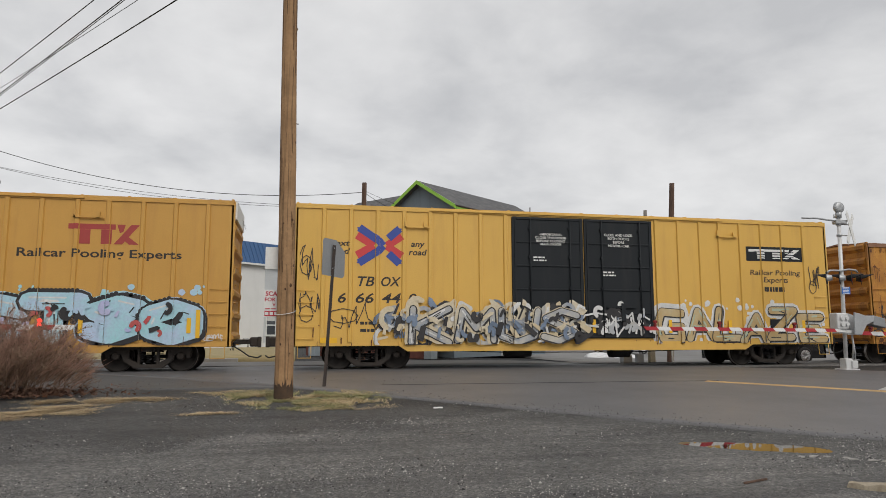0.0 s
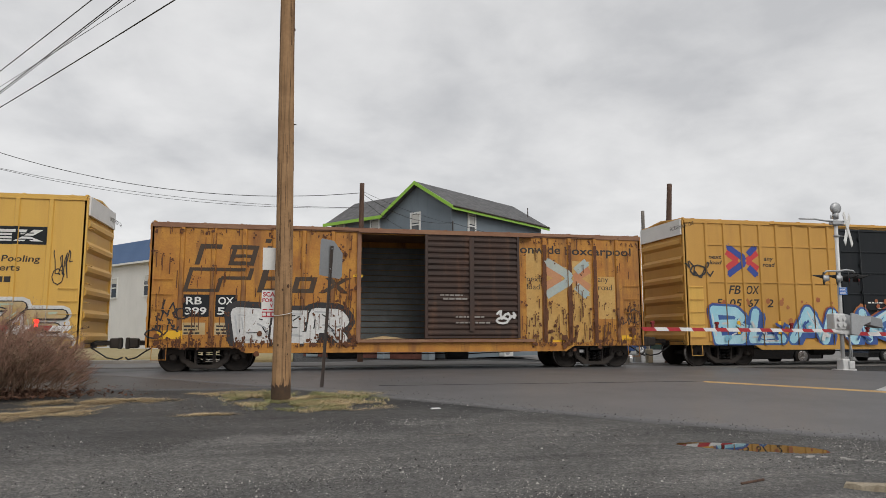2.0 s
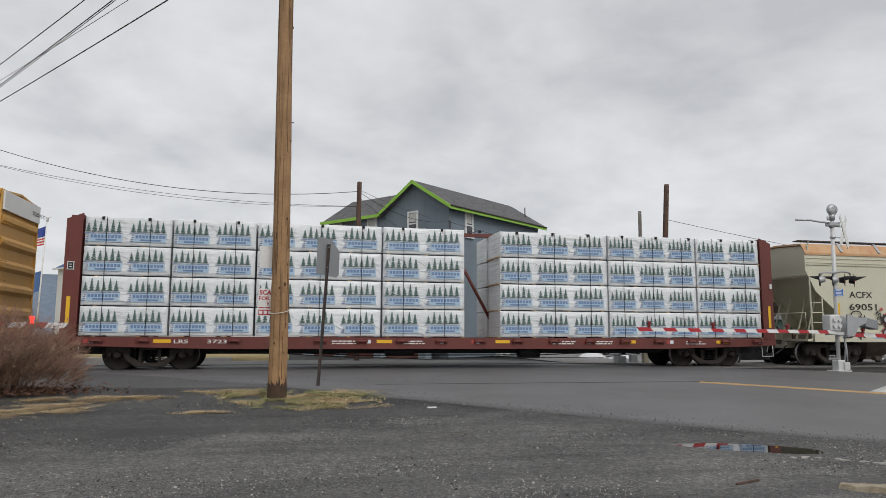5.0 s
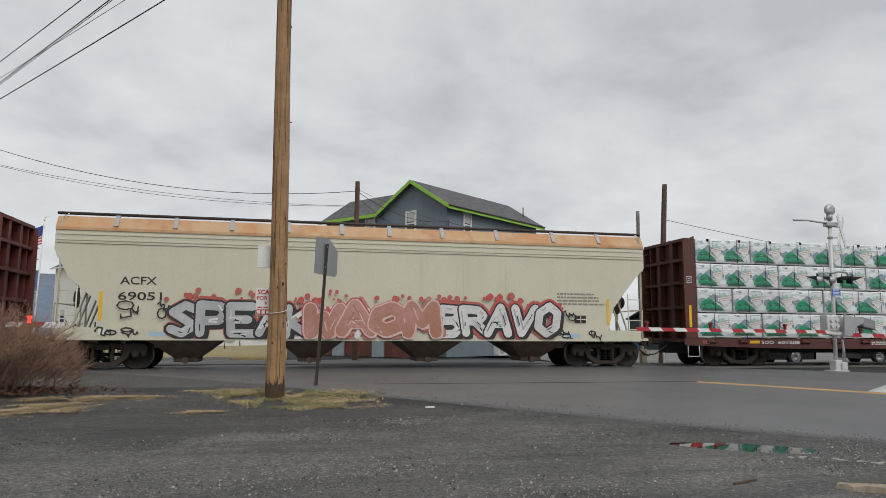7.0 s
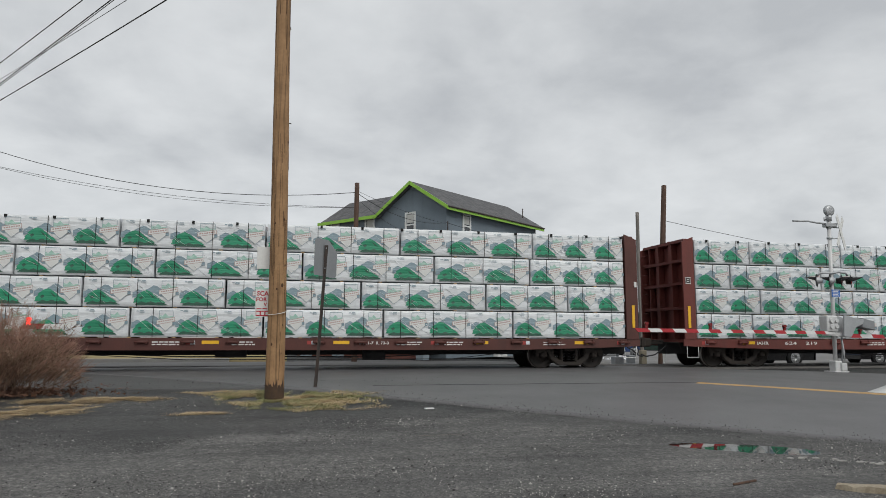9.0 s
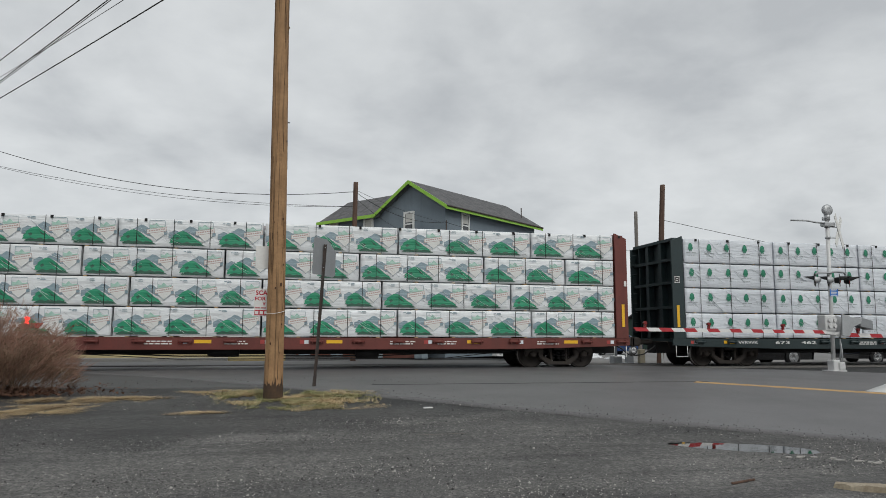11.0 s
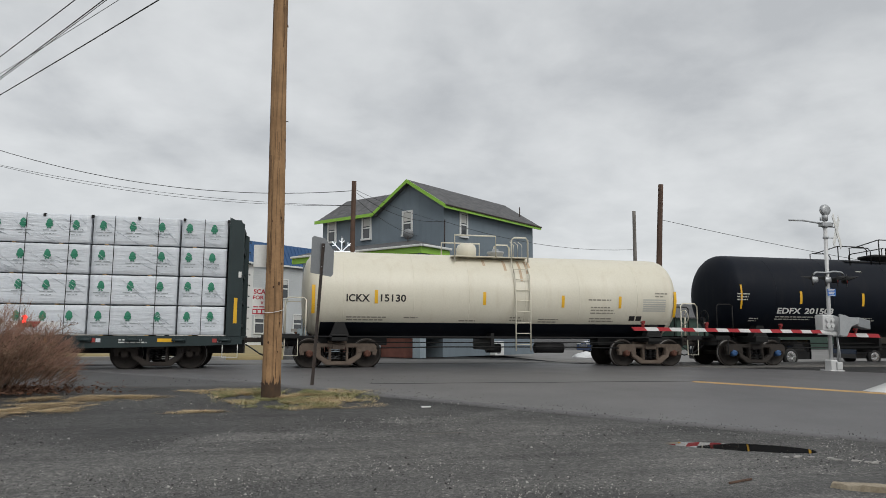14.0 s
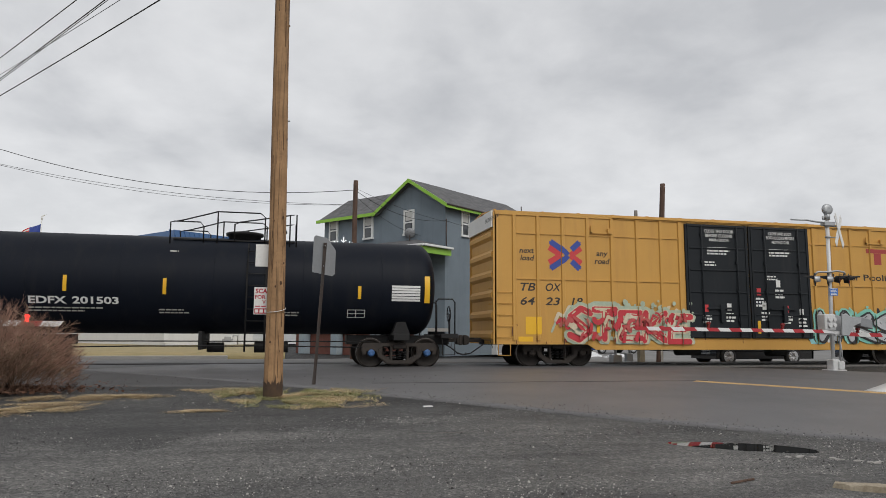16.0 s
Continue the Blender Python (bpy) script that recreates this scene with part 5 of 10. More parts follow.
def big_boxcar(name, u, label, paint, kind):
    """An 18.7 m high boxcar with double black plug doors."""
    half, eave = 9.335, 5.05
    posts = [-8.5, -7.67, -6.84, -6.01, -5.18, -4.35, -3.52, -2.69, 2.66, 3.5, 4.32, 5.07, 5.88, 6.72, 7.55, 8.42]
    car = new_car(name, u, label)
    if kind == "lettered":
        posts = [-8.68, -7.86, -6.98, -6.1, -5.22, -4.28, -3.39, -2.67, 2.72, 3.5, 4.32, 5.2, 6.1, 6.98, 7.86, 8.68]
    if kind == "slogan":
        posts = [-8.5, -7.67, -6.84, -6.01, -5.18, -4.35, -3.52, -2.69, 2.4, 3.2, 4.09, 5.03, 5.86, 6.8, 7.7, 8.61]
    waist = (4.35, 2.85) if kind == "lettered" else ()
    boxcar_shell(car, half, eave, paint, posts, (-2.5, 2.5), waist=waist, truck_half=7.055)
    plug_door(car, -2.5, 0.0, eave, door_black)
    plug_door(car, 0.0, 2.5, eave, door_black)
    sp = span_posts(posts)
    for s in (-1, 1):
        ladder(car, s * 9.0, -1.5, 0.95, 2.4, 0.5, 5, paint)
        bm = mesh()
        box(bm, s * 9.0 - 0.24, s * 9.0 + 0.24, -1.476, -1.471, 1.62, 2.38)
        part("end_panel", bm, paint, car)
    for x in (-5.79, -3.18, 0.3, 3.05, 5.3, 8.2):
        reflector(car, x, 1.12, 1.56)
    bm = mesh()
    for x in (-5.6, 5.35):
        box(bm, x - 0.4, x + 0.4, -1.56, -1.522, 4.42, 4.47)
        box(bm, x - 0.4, x - 0.35, -1.56, -1.522, 4.42, 4.66)
        box(bm, x + 0.2, x + 0.3, -1.6, -1.522, 4.44, 4.6)
    part("door_stop", bm, paint, car)
    for x, w in ((-1.81, 1.07), (0.62, 1.0)):
        rows_of_bars(car, x + 0.05, 3.55 if x < 0 else 3.1, 0.5, 2, 0.1, 0.05, ink_white, 3, y=-1.532)
    if kind == "lettered":
        for x, t in ((-1.75, "CLOSE THIS DOOR\nBEFORE CLOSING\nMAIN DOOR"), (0.72, "CLOSE AND LOCK\nBOTH DOORS BEFORE\nMOVING CAR")):
            words(car, t, x, x + 1.15, 4.3, 4.72, ink_white, y=-1.56, align="CENTER", bold=0.01)
            rows_of_bars(car, x + 0.1, 4.05, 0.9, 3, 0.1, 0.055, ink_white, 5, y=-1.532)
        for i, (x, z) in enumerate(((-1.9, 1.7), (-1.0, 1.75), (0.4, 1.8), (1.3, 1.7), (1.9, 1.6), (1.0, 2.6), (0.2, 2.3))):
            rows_of_bars(car, x, z, 0.4, 3, 0.12, 0.07, ink_white, 7 + i, y=-1.532)
            bm = mesh()
            quad(bm, x + 0.05, x + 0.22, z + 0.15, z + 0.4)
            part("placard", painted(bm, -1.536), ink_white if i % 3 else ink_logo_red, car)
    elif kind == "plain":
        words(car, "-IMPORTANT-\nCLOSE THIS DOOR\nBEFORE CLOSING\nMAIN DOOR", -1.7, -0.62, 3.97, 4.37, ink_white, y=-1.56, align="CENTER", bold=0.012)
        words(car, "CLOSE AND LOCK\nBOTH DOORS\nBEFORE\nMOVING CAR", 0.73, 1.75, 3.97, 4.42, ink_white, y=-1.56, align="CENTER", bold=0.012)
        bm = mesh()
        bm.faces.new([bm.verts.new((1.25 + 0.12 * math.cos(k * 0.5236), 0, 2.05 + 0.12 * math.sin(k * 0.5236))) for k in range(12)])
        quad(bm, 1.15, 1.38, 1.62, 1.85)
        part("placard", painted(bm, -1.562), ink_white, car)
    if kind == "plain":
        cross_logo(car, -7.49, 3.26, 1.41, 1.14, sp)
        words(car, "next\nload", -8.3, -7.7, 3.55, 3.95, ink_black, sp, shear=0.2, bold=0.022, align="RIGHT")
        words(car, "any\nroad", -5.86, -5.28, 3.55, 3.95, ink_black, sp, shear=0.2, bold=0.022, align="CENTER")
        for t, a, b in (("TB", -7.45, -6.93), ("OX", -6.72, -6.1)):
            words(car, t, a, b, 2.56, 2.86, ink_black, sp, shear=0.25, bold=0.016)
        for t, a, b in (("6", -8.04, -7.8), ("66", -7.5, -6.95), ("44", -6.7, -6.1), ("0", -5.86, -5.6)):
            words(car, t, a, b, 2.04, 2.35, ink_black, sp, shear=0.2, bold=0.016)
        letter_block_logo(car, 6.2, 8.25, 3.72, 4.05, ink_white, sp, ground=door_black)
        bm = mesh()
        for k in range(3):
            quad(bm, 6.4, 8.0, 3.76 + k * 0.09, 3.79 + k * 0.09)
        part("emblem_stripe", painted(bm, SIDE - 0.009, sp, PROUD), door_black, car)
        words(car, "Railcar Pooling\nExperts", 6.22, 8.22, 2.82, 3.32, ink_black, sp, shear=0.1, align="CENTER", bold=0.012)
        rows_of_bars(car, 6.72, 2.56, 1.05, 1, 0.1, 0.16, ink_black, 4, posts=sp)
        over = sp + [(-2.5, 2.5, 0.088)]
        wildstyle(car, -6.7, 0.0, 0.78, 2.15, (sp_cream, sp_steel, sp_black, sp_cream, sp_white, sp_steelblue), over, -1.475, 31, 150)
        wildstyle(car, -6.2, -0.2, 0.85, 1.95, (sp_black, sp_cream, sp_steelblue), over, -1.475 - 0.165, 40, 40, (0.15, 0.45))
        graffiti(car, "KMUS", -5.9, -0.2, 0.80, 2.05, sp_cream, sp_black, sp_steel, sp_white, over, -1.475 - 0.11, 37, 0.09, dots=False, halo_size=0.05, trim=0.03)
        wildstyle(car, 0.3, 2.4, 0.95, 2.0, (sp_black, sp_white, sp_grey, sp_black, sp_steel), over, -1.475, 38, 34, (0.15, 0.4))
        scrawl(car, 0.4, 1.0, 2.0, 0.9, sp_white, over, SIDE, 39, thick=0.03)
        graffiti(car, "GALAZE", 2.55, 9.0, 0.80, 2.05, sp_white, sp_black, sp_gold, sp_palegreen, sp, -1.475, 32, 0.12, halo_size=0.11, trim=0.03)
        scrawl(car, -9.2, 2.6, 0.6, 1.2, sp_black, sp, SIDE, 5)
        scrawl(car, -9.2, 1.5, 0.7, 1.0, sp_black, sp, SIDE, 6)
        scrawl(car, -8.1, 1.2, 1.5, 0.9, sp_black, sp, SIDE, 7)
        scrawl(car, 8.6, 2.6, 0.5, 0.9, sp_black, sp, SIDE, 8)
        rows_of_bars(car, -7.35, 1.38, 0.6, 2, 0.22, 0.09, ink_black, 9, posts=sp)
    elif kind == "slogan":
        letter_block_logo(car, 4.81, 6.72, 3.67, 4.25, ink_red, sp)
        words(car, "Railcar Pooling Experts", 3.52, 7.91, 3.2, 3.52, ink_black, sp, bold=0.018)
        graffiti(car, "OCTSO", 0.6, 8.55, 0.80, 2.3, sp_cyan, sp_black, sp_cyan, sp_white, sp + [(-2.5, 2.5, 0.088)], -1.475, 33, 0.27, trim=0.07, halo_size=0.05, bumpy=True)
        wildstyle(car, 2.6, 8.2, 1.0, 2.0, (sp_black, sp_cyan, sp_lilac, sp_crimson), sp, -1.53, 34, 26, (0.12, 0.32))
        reflector(car, 8.45, 0.98, 1.8)
        scrawl(car, 8.7, 0.9, 0.5, 0.2, sp_white, sp, SIDE, 12)
    else:
        cross_logo(car, -7.47, 3.2, 1.14, 0.92, sp)
        words(car, "next\nload", -8.5, -7.98, 3.45, 3.85, ink_black, sp, shear=0.2, bold=0.022, align="RIGHT")
        words(car, "any\nroad", -5.85, -5.3, 3.4, 3.8, ink_black, sp, shear=0.2, bold=0.022, align="CENTER")
        for t, a, b in (("TB", -8.47, -7.95), ("OX", -7.6, -7.05)):
            words(car, t, a, b, 2.46, 2.72, ink_black, sp, shear=0.25, bold=0.016)
        for t, a, b in (("64", -8.47, -7.98), ("23", -7.62, -7.1), ("18", -6.7, -6.3)):
            words(car, t, a, b, 2.0, 2.26, ink_black, sp, shear=0.2, bold=0.016)
        letter_block_logo(car, 5.0, 7.1, 3.67, 4.25, ink_red, sp)
        words(car, "Railcar Pooling Experts", 3.3, 8.0, 3.0, 3.3, ink_black, sp, bold=0.018)
        wildstyle(car, -7.2, -2.6, 0.8, 2.0, (sp_palegreen, sp_red, sp_cream, sp_crimson), sp, -1.475, 44, 60)
        graffiti(car, "STEKE", -6.9, -2.4, 0.76, 2.0, sp_palegreen, sp_cream, sp_red, sp_cream, sp, -1.525, 35, 0.1, trim=0.035, halo_size=0.12)
        wildstyle(car, -6.9, -2.6, 0.8, 1.85, (sp_red, sp_cream, sp_crimson, sp_red), sp, -1.59, 48, 44, (0.2, 0.5))
        wildstyle(car, 2.6, 8.8, 0.78, 2.05, (sp_green, sp_black, sp_teal, sp_white), sp, -1.475, 45, 60)
        graffiti(car, "WKSOW", 2.6, 8.8, 0.8, 1.9, sp_green, sp_black, sp_grey, sp_white, sp, -1.525, 36, 0.13)
        bm = mesh()
        quad(bm, -8.3, -7.75, 1.05, 1.62)
        part("placard", painted(bm, -1.475, sp, PROUD), reflector_yellow, car)
    rust_spots(car, -9.2, 9.2, 0.78, 1.6, 60, sp, SIDE - 0.004, 80, rust_paint, 0.03)
    bm = mesh()
    for x in (-8.1, 8.3):
        quad(bm, x - 0.45, x + 0.05, 0.82, 0.98)
    part("warning_label", painted(bm, -1.478, sp, PROUD), reflector_yellow, car)
    bm = mesh()
    bars(bm, 6.0 if kind != "slogan" else 6.9, 1.75, 0.55, 2, 0.16, 0.1, -1.49, 3, 1)
    quad(bm, 6.9, 7.55, 1.1, 1.6, 0, -1.488)
    part("service_stencil", bm, (door_black, ink_white), car)
    return car


def old_boxcar():
    """The rusty 15.5 m boxcar with an open sliding door."""
    half, eave = 7.75, 4.36
    posts = [-6.9, -6.02, -5.14, -4.27, -3.4, -2.52, 4.32, 5.2, 6.09, 6.9]
    car = new_car("open_boxcar", 28.17, "rust-streaked orange boxcar with its brown door slid open")
    boxcar_shell(car, half, eave, car_yellow_old, posts, (-1.65, 3.4), open_door=(-1.65, 0.9), roof_mat=roof_rust, truck_half=6.2)
    sp = span_posts(posts)
    # far lining seen through the doorway
    bm = mesh()
    for k in range(16):
        z = 0.95 + 0.2 * k
        box(bm, -3.4, 3.0, 1.33, 1.40, z + 0.012, z + 0.19, bevel=0.008)
    part("lining_board", bm, inside_dark, car, "grey horizontal lining boards")
    bm = mesh()
    box(bm, 0.33, 3.42, -1.60, -1.53, 0.98, eave - 0.13)
    for k in range(17):
        z = 1.05 + 0.185 * k
        slab(bm, [(-1.60, z), (-1.645, z + 0.05), (-1.645, z + 0.1), (-1.60, z + 0.15)], 0.42, 3.34, plane="yz")
    for x in (0.33, 3.34):
        box(bm, x, x + 0.08, -1.66, -1.60, 0.98, eave - 0.13)
    d = part("sliding_door", tidy(bm), door_brown, car, "dark brown corrugated sliding door")
    bm = mesh()
    box(bm, 1.75, 1.9, -1.69, -1.66, 1.2, eave - 0.2)
    part("door_handle", bm, door_brown, d)
    rows_of_bars(car, 0.8, 2.3, 1.0, 1, 0.2, 0.045, ink_faded, 3, y=-1.66)
    rows_of_bars(car, 0.9, 2.18, 0.9, 1, 0.2, 0.06, ink_faded, 5, y=-1.66)
    rows_of_bars(car, 1.3, 1.62, 1.2, 2, 0.18, 0.05, ink_faded, 4, y=-1.66)
    scrawl(car, 2.7, 1.5, 0.65, 0.35, sp_white, (), -1.66, 14, n=10, thick=0.035)
    bm = mesh()
    box(bm, -1.75, 3.9, -1.62, -1.5, 0.86, 0.95)
    box(bm, -1.75, 3.9, -1.66, -1.5, eave - 0.13, eave - 0.04)
    part("door_track", bm, roof_rust, car, "rusted door track")
    bm = mesh()
    for x in (-1.72, ):
        box(bm, x - 0.06, x + 0.06, -1.56, -1.47, 0.9, eave - 0.1)
    part("door_post", bm, roof_rust, car)
    # debris left on the floor
    bm = mesh()
    slab(bm, [(-1.5, 0.95), (-0.9, 1.05), (-0.2, 0.98), (-0.9, 0.96)], -1.2, -0.7)
    part("torn_board", tidy(bm), lumber, car)
    # the two-line mark, as plain slanted blocks
    bm = mesh()

    def slant(x, z, w, h):
        patch(bm, ((x, z), (x + w, z), (x + w + h * 0.25, z + h), (x + h * 0.25, z + h)))

    for x, w, h in ((-6.55, 0.14, 0.62), (-6.35, 0.55, 0.14), (-5.55, 0.7, 0.13), (-5.6, 0.13, 0.55), (-5.0, 0.14, 0.6), (-4.62, 0.16, 0.6), (-4.25, 0.16, 0.95)):
        slant(x, 3.15 + (0.48 if h < 0.2 else 0), w, h)
    slant(-5.5, 3.15, 0.6, 0.12)
    slant(-5.45, 3.38, 0.55, 0.1)
    slant(-4.55, 3.85, 0.17, 0.12)
    # angular track outline
    slant(-6.85, 2.35, 0.9, 0.09)
    slant(-6.85, 2.35, 0.12, 0.7)
    slant(-6.7, 2.97, 1.6, 0.1)
    slant(-5.95, 2.35, 0.12, 0.42)
    slant(-5.8, 2.72, 0.8, 0.1)
    slant(-5.05, 2.72, 0.12, 0.35)
    for x, w, h, dz in ((-4.75, 0.18, 0.7, 0), (-4.6, 0.55, 0.12, 0), (-4.55, 0.55, 0.12, 0.36), (-4.1, 0.16, 0.48, 0), (-3.75, 0.16, 0.48, 0), (-3.65, 0.5, 0.12, 0), (-3.6, 0.5, 0.12, 0.36), (-3.25, 0.16, 0.48, 0)):
        slant(x, 2.35 + dz, w, h)
    patch(bm, ((-2.95, 2.35), (-2.75, 2.35), (-1.95, 2.82), (-2.15, 2.82)))
    patch(bm, ((-2.25, 2.35), (-2.05, 2.35), (-2.55, 2.82), (-2.75, 2.82)))
    part("emblem", painted(bm, SIDE - 0.005, sp, PROUD), ink_faint_dark, car)
    # black number squares
    for a, b, t1, t2 in ((-6.82, -6.08, "RB", "399"), (-5.92, -5.3, "OX", "59")):
        bm = mesh()
        quad(bm, a, b, 1.62, 2.27)
        part("number_panel", painted(bm, SIDE - 0.004, sp, PROUD), door_black, car)
        words(car, t1, a + 0.08, a + 0.52, 1.98, 2.2, ink_white, sp, bold=0.02, lift=0.008)
        words(car, t2, a + 0.06, b - 0.08, 1.68, 1.9, ink_white, sp, bold=0.02, lift=0.008)
        bm = mesh()
        quad(bm, a, b - 0.1, 1.1, 1.45)
        part("data_panel", painted(bm, SIDE - 0.004, sp, PROUD), sp_gold, car)
        rows_of_bars(car, a + 0.05, 1.32, 0.5, 3, 0.1, 0.05, ink_black, 8, y=SIDE - 0.005, posts=sp)
    # faded arrows on pale repaint patches
    bm = mesh()
    quad(bm, 3.7, 4.22, 0.85, 3.9)
    quad(bm, 4.42, 5.1, 0.85, 3.3)
    quad(bm, 5.3, 5.95, 0.85, 3.5)
    quad(bm, 6.2, 6.8, 1.6, 3.0)
    part("repaint_patch", painted(bm, SIDE - 0.003, sp, PROUD), sp_ochre, car)
    for x in (4.32, 5.2, 6.09):
        bm = mesh()
        random.seed(int(x * 10))
        edge = [(0.045 + random.uniform(0, 0.05), 0.82 + 0.2 * k) for k in range(17)]
        patch(bm, [(x + w, z) for w, z in edge] + [(x - w * 0.9, z) for w, z in edge[::-1]])
        part("rusted_post", painted(bm, SIDE - 0.012, sp, PROUD), rust_paint, car)
    cross_logo(car, 4.3, 2.35, 1.6, 1.15, sp, SIDE - 0.004, (sp_fadedred, sp_fadedblue))
    rust_spots(car, -7.7, -1.8, 0.78, 4.2, 240, sp, SIDE - 0.006, 77, rust_paint)
    rust_spots(car, 3.5, 7.7, 0.78, 4.2, 150, sp, SIDE - 0.006, 76, rust_paint)
    rust_spots(car, -7.7, -1.8, 4.08, 4.28, 45, sp, SIDE - 0.006, 75, rust_paint, 0.08)
    rust_spots(car, 3.5, 7.7, 4.08, 4.28, 35, sp, SIDE - 0.006, 74, rust_paint, 0.08)
    rust_spots(car, -7.7, -1.8, 0.76, 1.0, 140, sp, SIDE - 0.006, 73, rust_paint, 0.12)
    rust_spots(car, -2.6, -1.75, 0.8, 4.2, 90, sp, SIDE - 0.006, 78, rust_paint, 0.12)
    rust_spots(car, 3.5, 7.7, 0.78, 2.2, 160, sp, SIDE - 0.006, 79, rust_paint, 0.13)
    words(car, "onwide", 3.5, 4.9, 3.72, 4.0, ink_black, sp, bold=0.018)
    words(car, "boxcarpool", 5.05, 7.42, 3.62, 3.98, ink_black, sp, bold=0.018)
    words(car, "next\nload", 3.72, 4.2, 2.55, 2.95, ink_black, sp)
    words(car, "any\nroad", 6.2, 6.7, 2.55, 2.95, ink_black, sp)
    graffiti(car, "BER", -5.3, -2.1, 0.78, 1.95, sp_black, sp_black, sp_white, sp_grey, sp, -1.475, 41, 0.19, dots=False, trim=0.05)
    scrawl(car, -7.6, 1.5, 0.8, 0.6, sp_black, sp, SIDE, 15, thick=0.02)
    scrawl(car, -7.6, 1.05, 0.8, 0.5, sp_black, sp, SIDE, 16, thick=0.02)
    scrawl(car, -4.3, 1.95, 0.6, 0.5, sp_palegreen, sp, SIDE, 17)
    scrawl(car, 6.9, 1.2, 0.7, 0.9, sp_black, sp, SIDE, 18)
    bm = mesh()
    for x, z, w, h in ((-7.5, 0.98, 0.7, 0.24), (-4.7, 0.78, 0.7, 0.14), (-1.9, 2.85, 0.3, 0.08), (4.5, 0.8, 0.5, 0.12), (7.0, 0.9, 0.5, 0.16)):
        quad(bm, x, x + w, z, z + h)
    part("reflector", painted(bm, SIDE - 0.012, sp, PROUD), reflector_yellow, car)
    for s in (-1, 1):
        ladder(car, s * 7.4, -1.5, 0.95, 2.7, 0.55, 5, car_yellow_old)
    return car


rust_paint = surface("brown_rust", (0.15, 0.055, 0.022), (0.09, 0.038, 0.02), 0.85, s1=8, amount=0.9, bump=0.2)
sp_ochre = spray("pale_ochre_paint", (0.54, 0.34, 0.11), (0.5, 0.28, 0.07), 0.8)
ink_faded = surface("faded_white_lettering", (0.3, 0.28, 0.26), (0.2, 0.17, 0.15), 0.7, amount=0.7, bump=0)
sp_fadedred = spray("faded_orange_red", (0.5, 0.18, 0.08), (0.5, 0.25, 0.12))
sp_fadedblue = spray("faded_light_blue", (0.3, 0.42, 0.46), (0.42, 0.44, 0.38))
sp_steelblue = spray("slate_blue_spray", (0.1, 0.14, 0.2), (0.2, 0.26, 0.36))
sp_lilac = spray("lilac_spray", (0.4, 0.42, 0.66), (0.5, 0.5, 0.68))
ink_faint_dark = surface("faded_black_lettering", (0.06, 0.036, 0.02), (0.045, 0.03, 0.02), 0.65, s1=1.5, amount=0.8, bump=0)


